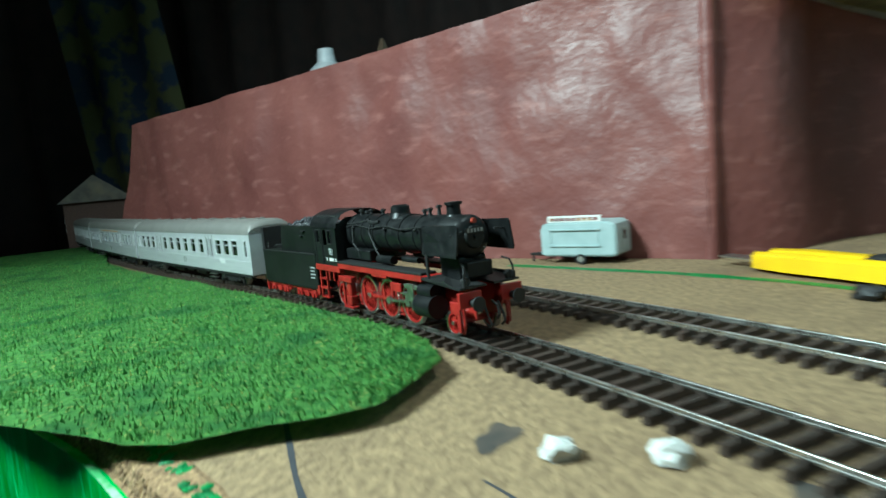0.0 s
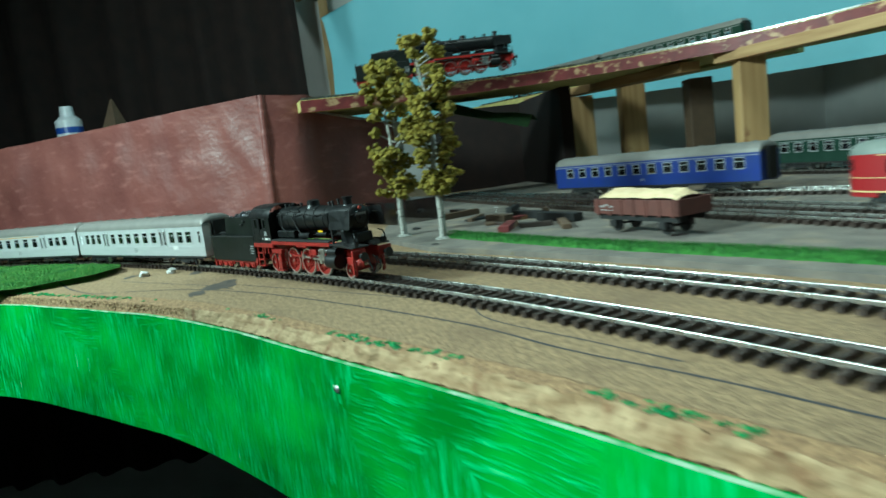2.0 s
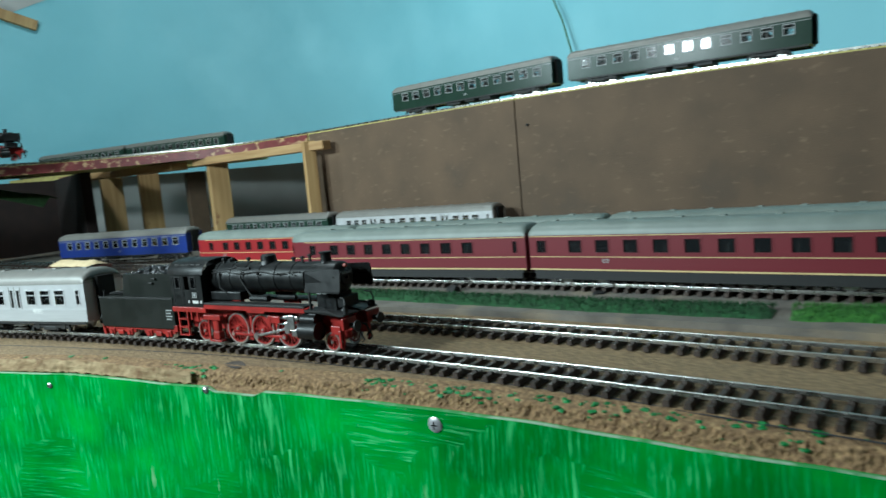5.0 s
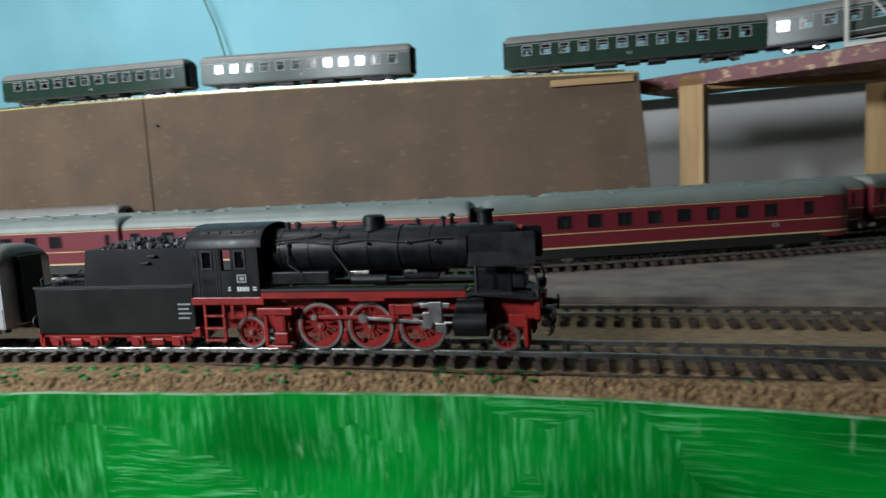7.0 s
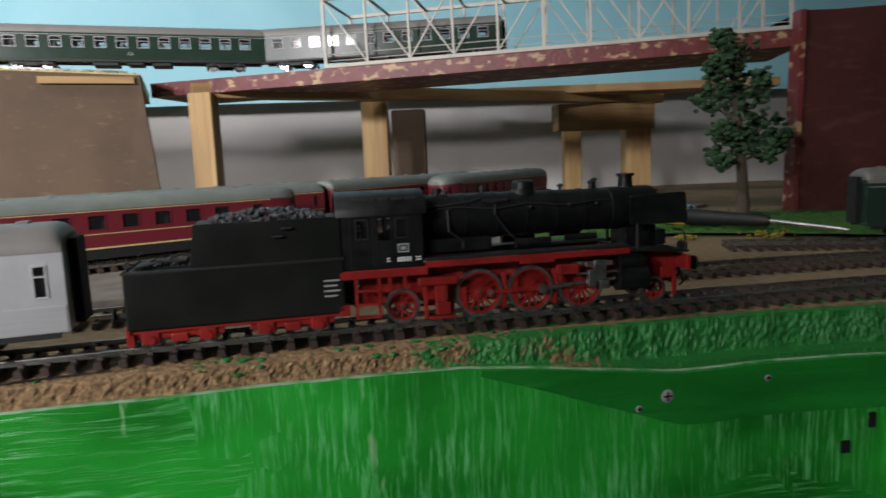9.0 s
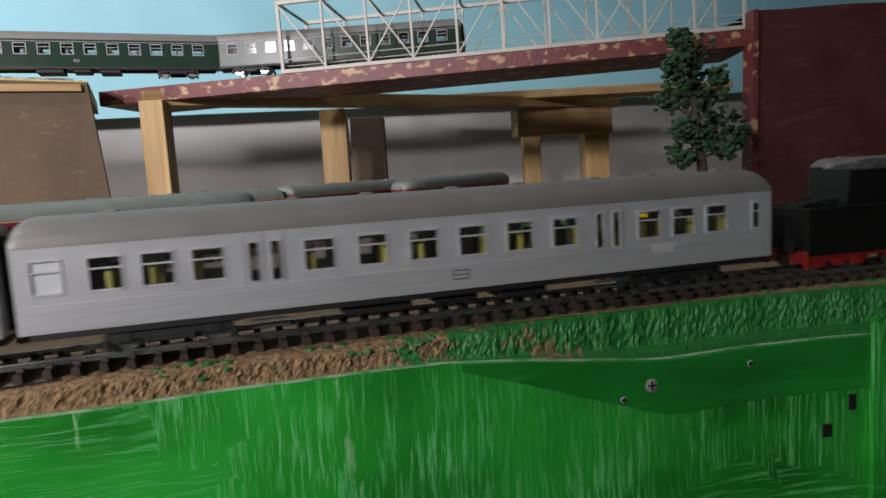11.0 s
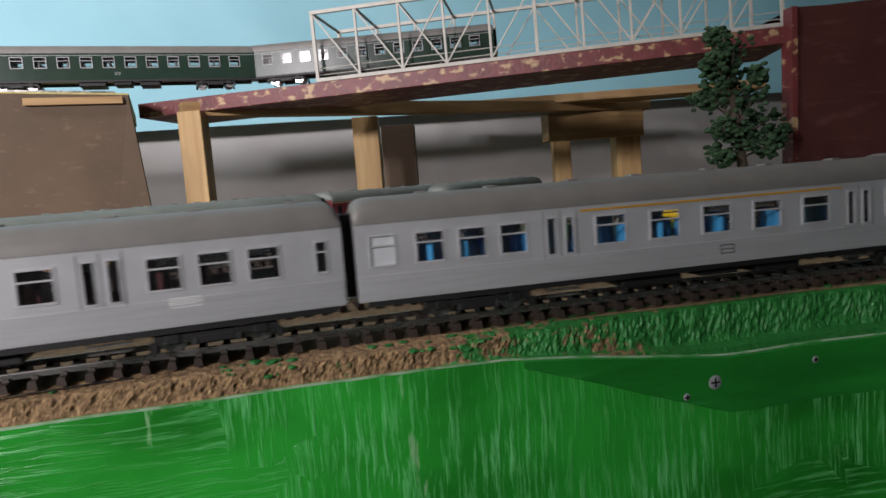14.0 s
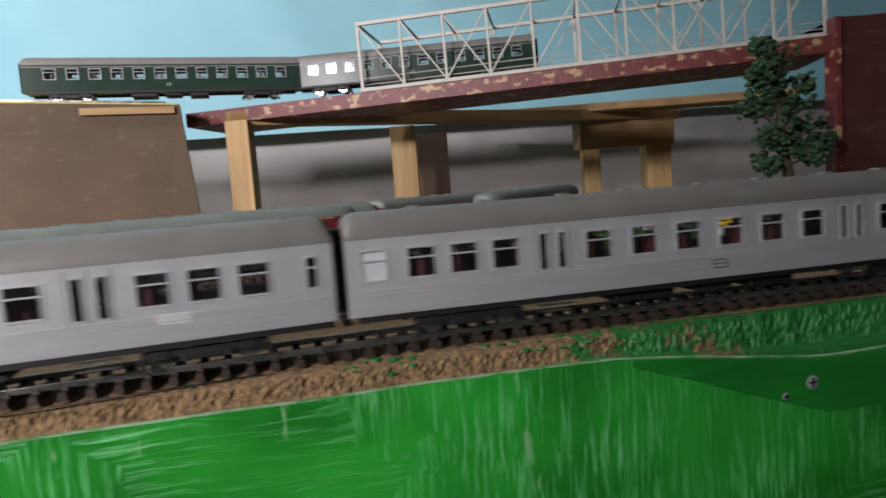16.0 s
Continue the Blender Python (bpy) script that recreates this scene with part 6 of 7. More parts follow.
def grass():
    rng = random.Random(5)
    # the loose mat in front, curling over the board's corner
    inner = smooth_line([(-1000, -820), (-655, -600), (-424, -325), (-310, -186), (-255, -120), (-207, -97)], 10)
    outer = smooth_line([(-560, -1020), (-330, -560), (-200, -320), (-150, -225), (-136, -160), (-153, -128), (-160, -108), (-207, -97.5)], 10)
    n = 60
    def pick(line, f):
        k = f * (len(line) - 1)
        i = min(int(k), len(line) - 2)
        return line[i].lerp(line[i + 1], k - i)
    bm = B()
    rows = []
    def height(p, u):
        return 5.5 + 3.0 * noise.noise((p.x * .012, p.y * .012, 3)) + 12 * max(0, noise.noise((p.x * .006 + 3, p.y * .006, 8))) * math.sin(math.pi * u)
    for i in range(n + 1):
        a, b = pick(inner, i / n), pick(outer, i / n)
        b = b + Vector((noise.noise((i * .35, 0, 0)), noise.noise((i * .35, 5, 0)))) * 5
        rows.append([(*(a.lerp(b, u / 14)), height(a.lerp(b, u / 14), u / 14)) for u in range(15)])
    loft(bm, rows)
    bmesh.ops.solidify(bm, geom=bm.faces[:], thickness=1.4)
    m = tagged(part("grass_mat", bm, "mat", smooth=True), "loose green grass mat lying over the board edge", "grass mat")
    bm = B()
    spots = []
    for _ in range(26000):
        f = rng.random() ** .45
        u = rng.random()
        k = f * n
        i = min(int(k), n - 1)
        p = Vector(rows[i][0]).lerp(Vector(rows[i + 1][0]), k - i)
        uu = u * 14
        j = min(int(uu), 13)
        p = Vector(rows[i][j]).lerp(Vector(rows[i + 1][j]), k - i).lerp(Vector(rows[i][j + 1]).lerp(Vector(rows[i + 1][j + 1]), k - i), uu - j)
        spots.append((p.x, p.y, p.z))
    fibres(bm, spots, rng, 2.2, .9, .32)
    g = part("grass_fibre", bm, "mat", m)
    tagged(g, kind="stuff")

    def strip(name, pts, w, mat, label, h):
        line = Line(smooth_line(pts))
        bm = B()
        rows = []
        s = 0
        while s < line.s[-1]:
            k = min(1, s / 12, (line.s[-1] - s) / 12)
            rows.append([(*line.side(s, (u - 3) / 3 * w * (1 + .15 * noise.noise((s * .05, u, 0)))), 3.6 + h * k * math.sin(math.pi * u / 6) ** .5 + .8 * noise.noise((s * .1, u * 2, 1))) for u in range(7)])
            s += 5
        loft(bm, rows)
        t = tagged(part(name, bm, mat, smooth=True, angle=80), label, "turf")
        bm = B()
        spots = []
        for _ in range(int(line.s[-1] * 14)):
            s = rng.uniform(2, line.s[-1] - 2)
            u = rng.uniform(-1, 1)
            p = line.side(s, u * w)
            spots.append((p.x, p.y, 3.6 + h * max(0, math.cos(u * math.pi / 2)) ** .5))
        fibres(bm, spots, rng, 2.6, 1.0, .3)
        tagged(part("turf_fibre", bm, mat, t), kind="stuff")
    strip("turf_strip", [(-110, 233), (0, 283), (80, 322), (170, 372), (232, 405)], 10, "turf", "bright green turf strip beside the track", 4)
    strip("turf_strip", [(234, 407), (300, 438), (420, 492), (530, 522), (640, 550), (736, 578)], 13, "turf_dark", "dark green turf strip beside the yard", 5)
    strip("turf_strip", [(740, 580), (790, 598), (850, 615)], 15, "turf", "bright green turf strip end beside the yard", 5)
    for x, y, r in ((470, 470, 4), (560, 600, 5), (1030, 700, 6), (1380, 690, 14), (1330, 720, 7), (-150, 205, 7), (-105, 238, 6), (-20, 250, 5), (30, 268, 5), (1430, 730, 9), (700, 520, 4)):
        bm = B()
        spots = [(x + rng.gauss(0, r * .5), y + rng.gauss(0, r * .5), rng.uniform(0, r * .5)) for _ in range(90)]
        for q in spots:
            ball(bm, q, rng.uniform(.6, 1.4), 1, .8)
        tagged(part("moss_tuft", bm, "leaf_yellow"), "small olive-yellow moss tuft on the ground", "tuft", "moss tufts")
    # lawn by the abutment
    bm = B()
    pts = [(1226, 872), (1210, 800), (1240, 735), (1330, 740), (1420, 690), (1500, 640), (1560, 680), (1560, 840), (1400, 900)]
    c = Vector((1400, 780))
    ring = smooth_line(pts + [pts[0]], 12)
    rows = [[(*(c.lerp(p, k / 6)), 5 + 4 * noise.noise((p.x * .02 * k, p.y * .02 * k, 0)) if k < 6 else 3.2) for p in ring] for k in range(1, 7)]
    loft(bm, rows)
    bm.faces.new([bm.verts.new(p) for p in rows[0][:-1]])
    t = tagged(part("lawn", bm, "turf", smooth=True), "small green lawn below the bridge abutment", "lawn")
    bm = B()
    spots = []
    while len(spots) < 5000:
        p = ring[rng.randrange(len(ring))]
        q = c.lerp(p, rng.random() ** .6)
        spots.append((q.x, q.y, 5))
    fibres(bm, spots, rng, 2.4, .9, .35)
    tagged(part("grass_fibre", bm, "turf", t), kind="stuff")


def caravan():
    t = thing("caravan_kiosk", at(-459, -49, 0.2, 65), "pale blue-grey model sales caravan with roof sign", "caravan")
    bm = B()
    prof = [(-28, 7), (-28, 24), (-26, 27.5), (-22, 29), (24, 29), (27.5, 27), (28.5, 24), (28.5, 7), (26, 5.5), (-25, 5.5)]
    loft(bm, [[(x, -12.5, z) for x, z in prof], [(x, 12.5, z) for x, z in prof]], close=True, caps=True)
    bmesh.ops.bevel(bm, geom=[e for e in bm.edges if abs(e.verts[0].co.y - e.verts[1].co.y) < .1], offset=1.0, segments=2, affect="EDGES")
    body = part("body", bm, "grey_plastic", t, smooth=True)
    bm = B()
    bars(bm, -20, 16, 13, 24, -12.7, .6, .25)
    box(bm, -21, -14.2, 23.6, 17, -12.6, 24.3)
    box(bm, -21, -13.8, 12.4, 17, -12.6, 13.0)
    part("hatch", bm, "grey_plastic", body)
    bm = B()
    box(bm, 28.3, -4, 9, 28.9, 5, 24, .2)
    part("door", bm, "grey_plastic", body)
    bm = B()
    box(bm, 28.8, -1.5, 16, 29.1, 3, 22)
    part("pane", bm, "glass_dark", body)
    bm = B()
    box(bm, -22, -11.5, 29, 18, -10.5, 33.4, .2)
    sign = part("sign_board", bm, "white", t)
    bm = B()
    for k in range(9):
        box(bm, -20 + k * 4.1, -11.75, 30, -17 + k * 4.1, -11.5, 32.2)
    part("sign_bars", bm, "red_deck", sign, "row of reddish bars on the sign")
    for y in (-11.5, 11.5):
        bm = B()
        cyl(bm, (2, y - 1.2, 3.6), (2, y + 1.2, 3.6), 3.6, n=20)
        w = part("tyre", bm, "black_dull", t)
        bm = B()
        cyl(bm, (2, y - 1.4, 3.6), (2, y + 1.4, 3.6), 2.0, n=16)
        part("rim", bm, "steel", w)
    bm = B()
    pipe(bm, [(-28, -8, 6), (-44, 0, 5.2)], .9)
    pipe(bm, [(-28, 8, 6), (-44, 0, 5.2)], .9)
    cyl(bm, (-42, 0, 0), (-42, 0, 6), .9, n=8)
    part("drawbar", bm, "black_dull", t)


def cutter():
    a, b = Vector((-402, 42)), Vector((-246, 146))
    L = (b - a).length
    t = thing("cutter_knife", at(a.x, a.y, 0.3, math.degrees(math.atan2(b.y - a.y, b.x - a.x))), "yellow plastic cutter knife with black end cap", "knife")
    bm = B()
    rows = []
    for x, h, r in ((12, 6, 3), (16, 10, 6), (40, 12, 7), (70, 10.5, 7), (110, 10.5, 7.5), (L - 34, 12, 8.5), (L - 22, 12, 8)):
        rows.append([(x, -h, 2), (x, -h, r + 3), (x, -h * .7, r + 5), (x, -h * .35, r + 4.2), (x, -h * .3, r + 1), (x, h * .3, r + 1), (x, h * .35, r + 4.2), (x, h * .7, r + 5), (x, h, r + 3), (x, h, 2), (x, 0, 0.2)])
    loft(bm, rows, close=True, caps=True)
    part("handle", bm, "yellow", t, smooth=True, angle=50)
    bm = B()
    rows = [[(x, -w, 1), (x, -w, r), (x, 0, r + 4), (x, w, r), (x, w, 1)] for x, w, r in ((L - 23, 12.4, 10), (L - 10, 12, 10), (L - 2, 8, 8), (L, 5, 6))]
    loft(bm, rows, close=True, caps=True)
    part("end_cap", bm, "black_dull", t, smooth=True, angle=50)
    bm = B()
    ball(bm, (92, 0, 11), 10, 2, .1, (1.6, .45, .4))
    part("slider", bm, "black_dull", t)
    bm = B()
    box(bm, -14, -5, 5, 40, 5, 5.8)
    part("blade", bm, "steel", t)


def clutter():
    rng = random.Random(21)

    def lump(name, x, y, r, mat, label, cat, sq=(1, 1, .7), z=0.0):
        bm = B()
        ball(bm, (0, 0, r * sq[2] * .8), r, 2, .7, sq)
        ob = tagged(part(name, bm, mat), label, cat, name + "s")
        ob.matrix_world = at(x, y, z, rng.uniform(0, 180))
    for x, y, r in ((-142, -53, 4.2), (-140, -27, 4.4), (-462, 8, 5), (-160, 150, 3)):
        lump("plaster_crumb", x, y, r, "stone", "whitish plaster crumb lying on the board", "crumb")
    for x, y, r in ((-300, 72, 6), (-255, 98, 4), (498, 547, 6), (560, 590, 3), (-205, 210, 4), (610, 585, 4), (1190, 860, 8), (-60, 215, 3)):
        lump("dark_scrap", x, y, r, "black_dull", "small dark plastic scrap on the ground", "scrap", (1.3, .9, .6), 2.0 if y > 200 else 0)
    for x, y, z in ((412, 281, -15), (201, 148, -21), (675, 377, -14), (1201, 484, -27), (545, 333, -9), (1241, 487, -24), (1191, 479, -31)):
        i = min(range(len(FASCIA)), key=lambda k: (FASCIA[k] - Vector((x, y))).length)
        w = (FASCIA[i + 1] - FASCIA[i - 1]).normalized()
        nn = Vector((w.y, -w.x))
        p = FASCIA[i] + nn * 2.0
        big = x in (675, 1201)
        r = 3.6 if big else 1.9
        t = thing("screw", at(p.x, p.y, z, math.degrees(math.atan2(nn.y, nn.x))), "bright steel screw head in the green fascia" if big else "small steel screw in the green fascia", "screw", "screws")
        bm = B()
        cyl(bm, (-1, 0, 0), (.5, 0, 0), r, n=20)
        cyl(bm, (.5, 0, 0), (1.3, 0, 0), r, r * .6, n=20)
        part("head", bm, "screw", t, smooth=True, angle=50)
        bm = B()
        box(bm, 1.2, -r * .5, -.3, 1.45, r * .5, .3)
        box(bm, 1.2, -.3, -r * .5, 1.45, .3, r * .5)
        part("slot", bm, "black_dull", t)
    # pencil lines and stains drawn on the board
    def drawn(pts, w, mat, label):
        line = Line(smooth_line(pts))
        bm = B()
        rows = []
        s = 0
        while s < line.s[-1]:
            k = w * (.7 + .6 * abs(noise.noise((s * .03, w, 0))))
            o = 1.5 * noise.noise((s * .02, w * 3, 2))
            rows.append([(*line.side(s, o - k), .12), (*line.side(s, o + k), .12)])
            s += 4
        loft(bm, rows)
        tagged(part("marking", bm, mat), label, "marking", "drawn lines", "structure")
    drawn([(-60, -46), (-11, 32), (75, 109), (137, 154), (197, 195), (282, 240), (340, 274), (430, 318), (520, 359), (628, 398), (716, 424), (803, 440), (1000, 476)], .9, "pencil", "dark pencil line drawn along the track")
    drawn([(-8, 60), (70, 130), (126, 178), (159, 209), (206, 214), (300, 262)], .6, "pencil", "thin pencil line drawn along the track")
    drawn([(-190, -150), (-120, -110), (-70, -70), (-60, -46)], 1.0, "pencil", "dark pencil line crossing the board")
    drawn([(-130, -70), (-80, -20), (-30, 30), (10, 60)], .6, "pencil", "thin pencil line crossing the board")
    drawn([(-280, 0), (-170, 60), (-60, 140), (60, 215)], .5, "pencil", "thin pencil line between the tracks")
    drawn([(-464, -104), (-390, 4), (-327, 72), (-230, 130)], 5.0, "green_dab", "green paint streak on the board")
    for x, y, r in ((-22, 42, 15), (4, 30, 8), (-120, 0, 7), (-155, -70, 7), (540, 352, 6), (-40, 70, 5)):
        bm = B()
        pts = [(x + r * (1 + .5 * noise.noise((math.cos(a), math.sin(a), x))) * math.cos(a) * 1.4, y + r * (1 + .5 * noise.noise((math.cos(a), math.sin(a), x))) * math.sin(a) * .8, .16) for a in [2 * math.pi * i / 28 for i in range(28)]]
        bm.faces.new([bm.verts.new(p) for p in pts])
        tagged(part("stain", bm, "ink"), "dark ink stain on the board", "stain", kind="structure")
    # things on the red box
    t = thing("spray_can", at(-942, -413, 163.5), "white and blue spray can standing on the red box", "spray can")
    bm = B()
    cyl(bm, (0, 0, 0), (0, 0, 76), 25, n=28)
    can = part("body", bm, "can_white", t, smooth=True)
    for z in (4, 50):
        bm = B()
        cyl(bm, (0, 0, z), (0, 0, z + 12), 25.3, n=28)
        part("band", bm, "can_blue", can)
    bm = B()
    cyl(bm, (0, 0, 76), (0, 0, 84), 24, 16, n=28)
    cyl(bm, (0, 0, 84), (0, 0, 104), 14, 12, n=20)
    part("cap", bm, "can_white", t, smooth=True)
    t = thing("model_church", at(-960, -330, 167, 20), "small model building with a pointed grey roof", "model building")
    bm = B()
    box(bm, -24, -24, 0, 24, 24, 48, 1)
    part("wall", bm, "wood", t)
    bm = B()
    cyl(bm, (0, 0, 48), (0, 0, 108), 26, 2, n=4)
    part("roof", bm, "dark_wood", t)
    t = thing("tray", at(-1020, -190, 172, 12), "open orange-red wooden tray on the box", "tray")
    for y0, y1 in ((-60, -56), (56, 60)):
        bm = B()
        box(bm, -70, y0, 0, 70, y1, 44, .6)
        part("side", bm, "loco_red", t)
    for x0, x1 in ((-70, -66), (66, 70)):
        bm = B()
        box(bm, x0, -56, 0, x1, 56, 44, .6)
        part("side", bm, "loco_red", t)
    bm = B()
    box(bm, -66, -56, 0, 66, 56, 3)
    part("bottom", bm, "dark_wood", t)
    t = thing("card_box", at(-840, -520, 159, 15), "small pale cardboard box on the red box", "box")
    bm = B()
    box(bm, -40, -25, 0, 40, 25, 22, 1)
    part("carton", bm, "can_white", t)
    # clear case and bits by the birches
    t = thing("parts_case", at(-330, 200, 4.2, 25), "clear plastic parts case with small metal pieces", "case")
    bm = B()
    box(bm, -45, -28, 8, 45, 28, 9)
    for y in (-28, 28):
        box(bm, -45, y - .6, 0, 45, y + .6, 26, .2)
    for x in (-45, 45):
        box(bm, x - .6, -28, 0, x + .6, 28, 26, .2)
    box(bm, -46, -29, 26, 46, 29, 27, .3)
    part("case", bm, "glass", t)
    for k in range(8):
        bm = B()
        ball(bm, (rng.uniform(-36, 36), rng.uniform(-20, 20), 11.5), rng.uniform(3, 6), 1, .5, (1, 1, .6))
        part("metal_piece", bm, "steel" if k % 2 else "black_dull", t)
    for i in range(26):
        x, y = rng.uniform(-330, -60), rng.uniform(265, 380)
        if y > 330 + .2 * (x + 330):
            continue
        L, w = rng.uniform(14, 60), rng.uniform(4, 12)
        bm = B()
        box(bm, -L / 2, -w / 2, 0, L / 2, w / 2, rng.uniform(2, 8), .4)
        ob = tagged(part("scrap_piece", bm, rng.choice(["black_dull", "dark_wood", "grey_ground", "sleeper", "red_deck", "stone"])), "loose scrap of track and timber in the yard", "scrap", "yard scraps")
        ob.matrix_world = at(x, y, 4.1, rng.uniform(0, 180))
    t = thing("screwdriver", at(1344, 791, 13, -62), "screwdriver with black and yellow handle lying on the lawn", "screwdriver")
    turned = lambda prof: [[(x, r * math.cos(a), r * math.sin(a)) for a in [2 * math.pi * i / 14 for i in range(14)]] for x, r in prof]
    bm = B()
    loft(bm, turned(((0, 5), (2, 7.2), (24, 7.4), (26, 6.6))), close=True, caps=True)
    part("handle_end", bm, "yellow", t, "yellow end of the handle", smooth=True)
    bm = B()
    loft(bm, turned(((26, 6.4), (30, 7.0), (48, 6.4), (62, 5.4), (88, 4.8), (96, 4.0), (98, 2.6))), close=True, caps=True)
    part("handle", bm, "black_dull", t, smooth=True)
    bm = B()
    cyl(bm, (97, 0, 0), (146, 0, -3), 1.8, n=10)
    cyl(bm, (146, 0, -3), (154, 0, -3.4), 2.0, .8, n=10)
    part("shaft", bm, "steel", t, smooth=True)
    bm = B()
    rows = []
    for i in range(27):
        u = i / 26
        rows.append([(-62 + 124 * u + 4 * noise.noise((i * .5, k * .4, 1)), -30 + 60 * k / 14 + 5 * noise.noise((i * .3, k * .5, 6)),
                      1 + (24 * math.sin(math.pi * u) ** .6 * math.sin(math.pi * k / 14) ** .6) * (.75 + .55 * noise.noise((i * .33, k * .4, 2))) + 3.2 * noise.noise((i * .9, k * .9, 8))) for k in range(15)])
    loft(bm, rows)
    ob = tagged(part("plastic_bag", bm, "film"), "crumpled clear plastic bag lying on the lawn", "bag")
    ob.matrix_world = at(1362, 868, 5.5, 28)
    t = thing("metal_roller", at(1271, 658, 4.0), "small bright metal roller standing on the ground", "roller")
    bm = B()
    loft(bm, [[(r * math.cos(a), r * math.sin(a), z) for a in [2 * math.pi * i / 20 for i in range(20)]] for z, r in ((0, 5.4), (1, 6), (4, 6), (4.4, 5.2), (11, 5.2), (11.4, 6), (14.4, 6), (15.4, 5.2))], close=True, caps=True)
    part("roller_body", bm, "screw", t, smooth=True, angle=40)
    bm = B()
    cyl(bm, (0, 0, 15.3), (0, 0, 16.4), 2.2, n=12)
    part("axle", bm, "black_dull", t)
    # dark card ramp and house below the raised curve
    bm = B()
    rows = []
    for i in range(7):
        f = i / 12
        x, y = -560 + 130 * f, 260 + 330 * f
        rows.append([(x - 120, y + 40, 168 - 100 * f), (x - 40, y + 10, 170 - 90 * f + 8 * noise.noise((i * .4, 0, 0))), (x + 10, y - 12, 160 - 110 * f)])
    loft(bm, rows)
    bmesh.ops.solidify(bm, geom=bm.faces[:], thickness=2)
    tagged(part("scenery_slope", bm, "grey_green", smooth=True), "green-painted card slope under the raised curve", "slope")
    # added boards in the curtain's near-black, painting the shade under the raised deck
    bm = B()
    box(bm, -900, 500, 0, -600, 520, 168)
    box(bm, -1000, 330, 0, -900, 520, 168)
    tagged(part("shade_board", bm, "curtain"), "near-black board standing in for the shade below the deck", "board", kind="structure")
    t = thing("model_house", at(-1010, -900, 0, 40), "brick model house beyond the grass mat", "model building")
    bm = B()
    box(bm, -70, -50, 0, 70, 50, 80, 1)
    w = part("wall", bm, "brick", t)
    bm = B()
    loft(bm, [[(-78, -58, 78), (-78, 0, 122), (-78, 58, 78)], [(78, -58, 78), (78, 0, 122), (78, 58, 78)]], close=True, caps=True)
    part("roof", bm, "grey_ground", t)
    for x in (-36, 10, 46):
        for s in (-1, 1):
            bm = B()
            box(bm, x - 9, s * 50.2 - .6, 30, x + 9, s * 50.2 + .6, 56)
            part("window", bm, "white", w)
    # dark cloth beside the curtain, framed picture and loose batten on the wall
    bm = B()
    rows = []
    for i in range(15):
        y = -830 - i * 16
        rows.append([(-1120 + 14 * math.sin(i * .9) + (k * 6), y + k * 20, 640 - k * 110 + 12 * noise.noise((i * .3, k, 0))) for k in range(6)])
    loft(bm, rows)
    tagged(part("cloth", bm, "cloth", smooth=True), "dark patterned cloth hanging by the curtain", "cloth")
    t = thing("picture_frame", at(-1380, 50, 530, 24.8), "dark framed picture swung out from the wall", "picture")
    bm = B()
    bars(bm, 0, 352, 0, 260, -3, 14, 5)
    part("frame", bm, "wood_h", t)
    bm = B()
    box(bm, 10, -1, 10, 342, 1, 250)
    part("picture", bm, "dark_wood", t)
    bm = B()
    box(bm, -12, -80, -14, 12, 80, 14, 1.5)
    ob = tagged(part("loose_batten", bm, "wood"), "short pine batten fixed over the backdrop", "batten")
    ob.matrix_world = pose(-1.29, 0.50, 0.64, -18, 0, 0)


def timber():
    post = lambda x, y, w, z=150, mat="wood", d=None, lab="upright pine post under the raised deck": beam("deck_post", (x, y, -1), (x, y, z), w, d or w, mat, lab)
    post(914, 1044, 26, 155)
    post(1112, 1172, 34, 150)
    post(1170, 1330, 52, 150, "dark_wood", lab="dark upright timber post under the deck")
    post(1546, 1318, 40, 150)
    post(1462, 1400, 30, 150)
    beam("deck_beam", (1400, 1290, 128), (1566, 1305, 128), 30, 42, "wood_h", "short pine beam across a post head")
    beam("deck_beam", (900, 1046, 158), (1590, 1330, 158), 26, 16, "wood_h", "long pine beam carrying the rear deck")
    beam("deck_beam", (1230, 1330, 172), (1700, 1180, 162), 70, 12, "wood_h", "pine board of the rear line")
    post(-92, 746, 12, 172, d=20)
    post(-358, 690, 25, 160, d=36)
    post(-640, 640, 40, 160)
    post(-520, 700, 36, 150, "dark_wood", lab="dark upright timber post under the deck")
    post(-800, 600, 46, 160)
    beam("deck_beam", (-60, 762, 163), (-380, 660, 163), 20, 14, "wood_h", "pine beam below the raised curve")
    beam("deck_beam", (-420, 640, 160), (-860, 520, 166), 36, 14, "wood_h", "pine beam below the raised curve")
    for x, y in ((-60, 200), (300, 420), (700, 520), (1150, 560)):
        beam("table_leg", (x, y, -960), (x, y, -12), 60, 60, "dark_wood", "dark timber leg below the baseboard")
    t = thing("panel_strip", Matrix(), "bare plywood strip at the panel's top corner", "strip")
    bm = B()
    for a, b in (((772, 973), (858, 994)),):
        loft(bm, [[(a[0], a[1] - 4.5, 168), (a[0], a[1] - 4.5, 161), (a[0], a[1] - 7, 161), (a[0], a[1] - 7, 168)], [(b[0], b[1] - 4.5, 168), (b[0], b[1] - 4.5, 161), (b[0], b[1] - 7, 161), (b[0], b[1] - 7, 168)]], close=True, caps=True)
    part("strip", bm, "wood_h", t)


yard_trains()
deck_track()
upper_engine()
wagon()
birch(-160, 195, 172, 4)
birch(-95, 227, 182, 9)
broadleaf(1440, 822, 182, 2)
timber()
grass()
caravan()
cutter()
clutter()


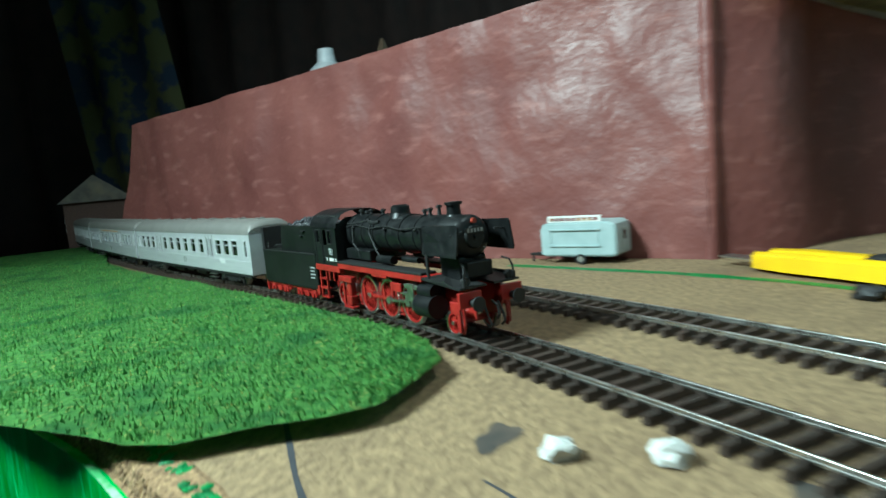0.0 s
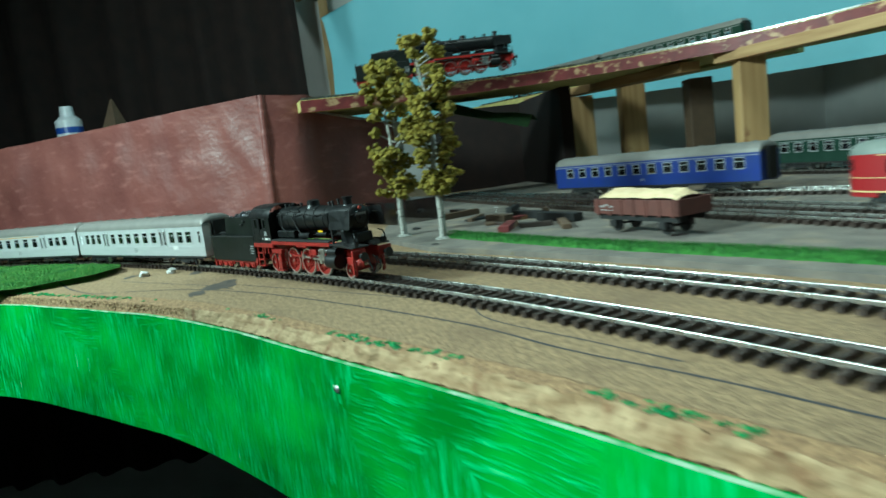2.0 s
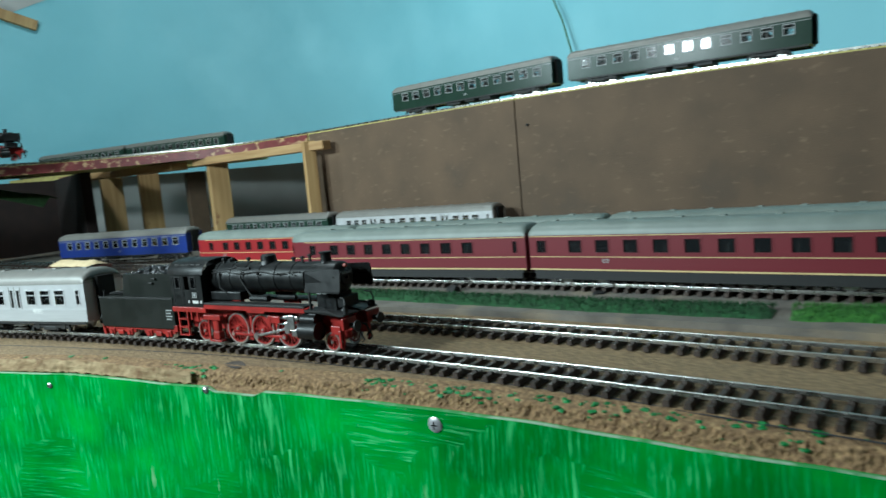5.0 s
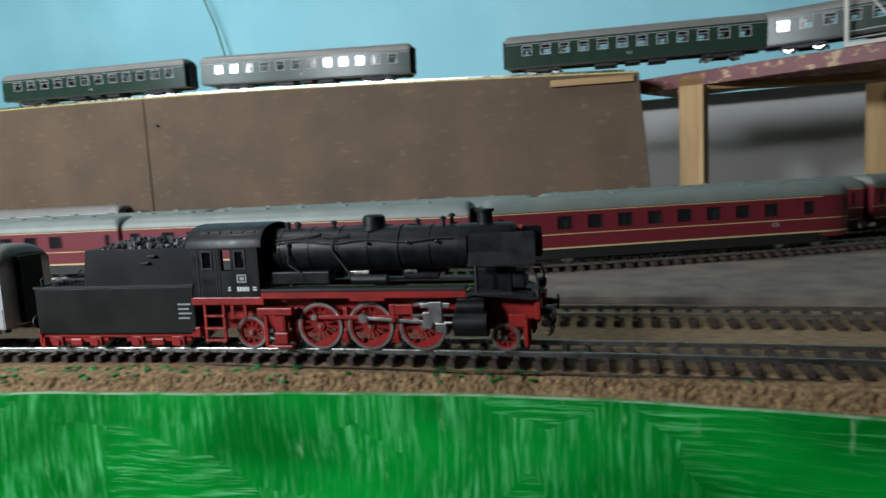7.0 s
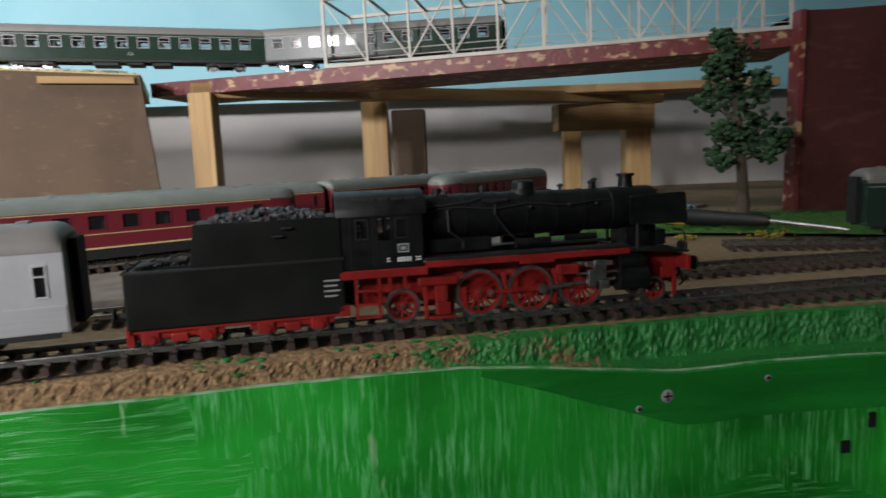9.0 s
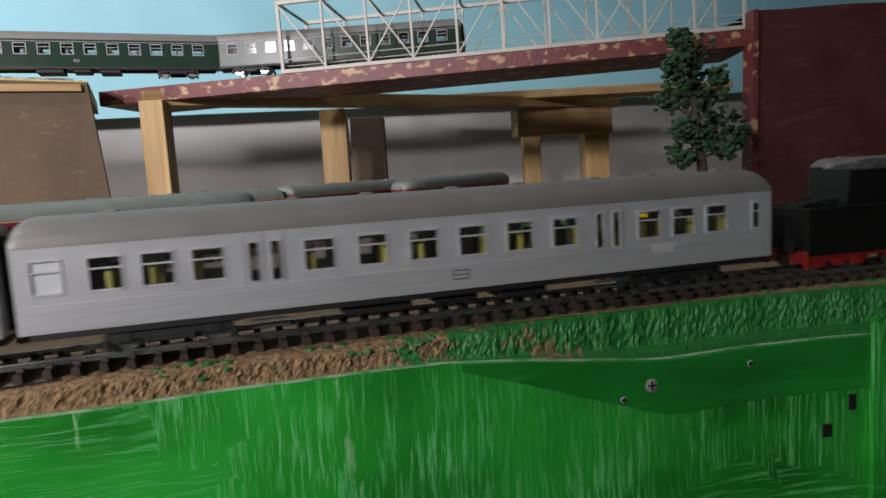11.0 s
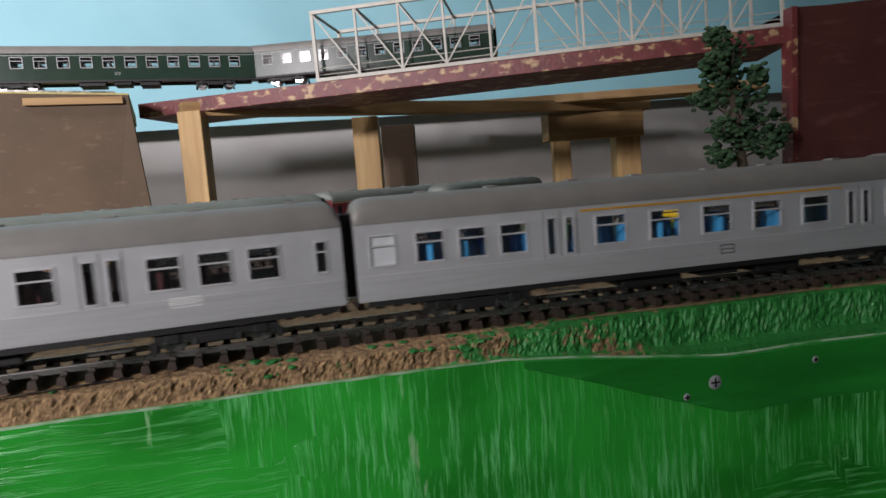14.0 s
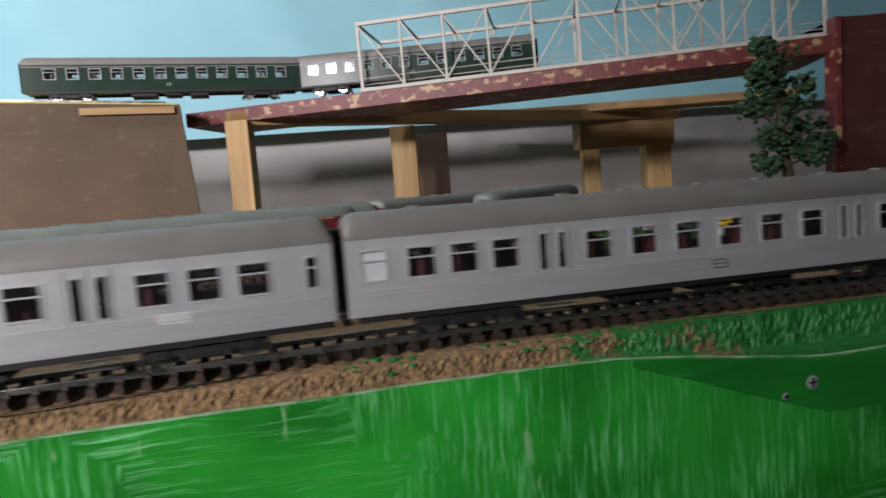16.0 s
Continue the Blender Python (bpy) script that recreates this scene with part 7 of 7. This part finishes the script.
# ---- what moves ----
TRAVEL = [(0, -60.0), (0.5, 39.0), (1, 140.0), (1.5, 238.0), (2, 338.0), (2.5, 437.0), (3, 537.0), (3.5, 632.0), (4, 727.0), (4.5, 821.0), (5, 915.0), (5.5, 1003.2), (6, 1083.5), (6.5, 1158.8), (7, 1231.0), (7.5, 1304.0), (8, 1385.8), (8.5, 1466.5), (9, 1547.5), (9.5, 1619.5), (10, 1691.1), (10.5, 1761.8), (11, 1831.4), (11.5, 1899.1), (12, 1964.2), (12.5, 2024.7), (13, 2084.7), (13.5, 2144.7), (14, 2205.2), (14.5, 2265.7), (15, 2326.2), (15.5, 2387.2), (16, 2447.7)]


def travel(t):
    """The place of the leading wheel along the main track, softly between the rows above."""
    ts, ss = [r[0] for r in TRAVEL], [r[1] for r in TRAVEL]
    i = min(max(int(t / 0.5), 0), len(ts) - 2)
    v = lambda k: (ss[min(k + 1, len(ss) - 1)] - ss[max(k - 1, 0)]) / (ts[min(k + 1, len(ts) - 1)] - ts[max(k - 1, 0)])
    u = (t - ts[i]) / 0.5
    a, b, c, d = ss[i], v(i) * .5, ss[i + 1], v(i + 1) * .5
    return a * (1 + 2 * u) * (1 - u) ** 2 + b * u * (1 - u) ** 2 + c * u * u * (3 - 2 * u) + d * u * u * (u - 1)


def on_line(line, s_front, s_rear, origin_back, z):
    """The pose of a vehicle whose two guiding points lie on a line; its origin lies origin_back behind the front one."""
    a, b = line.xy(s_front), line.xy(s_rear)
    d = (a - b).normalized()
    o = a - d * origin_back
    return at(o.x, o.y, z, math.degrees(math.atan2(d.y, d.x)))


def motions():
    times = [i / 4 for i in range(65)]
    walk(LOCO, [(t, on_line(MAIN, travel(t), travel(t) - 110 * K, 0, RAIL)) for t in times])
    walk(TENDER, [(t, on_line(MAIN, travel(t) - 173 * K + 19, travel(t) - 173 * K - 22, 19, RAIL)) for t in times])
    for n, (c, _) in enumerate(COACHES):
        f = 222 + 287.5 * n
        walk(c, [(t, on_line(MAIN, travel(t) - f - LC * .155, travel(t) - f - LC * .845, -LC * .155, RAIL)) for t in times])
    fine = [i / 30 for i in range(0, 481)]
    half = [i / 15 for i in range(0, 241)]
    for k, wheels in ((K, LOCO_WHEELS), (K, TENDER_WHEELS), *[(1, w) for _, w in COACHES]):
        for ob, x, r in wheels:
            walk(ob, [(t, at(x * k, 0, r * k, 0, 0, math.degrees(travel(t) / (r * k)) % 360)) for t in (half if r > 9 else fine)])
    for ob, s, kind in RODS:
        rows = []
        for t in fine:
            a = travel(t) / (RD * K)
            px, pz = 4.4 * math.cos(a), -4.4 * math.sin(a)
            if kind == "couple":
                rows.append((t, at(px * K, 0, (RD + pz) * K)))
            else:
                rows.append((t, at((DRIVE[1] + px) * K, 0, (RD + pz) * K, 0, 0, math.degrees(math.asin((RD + pz - 12.2) / 26.5)))))
        walk(ob, rows)


motions()
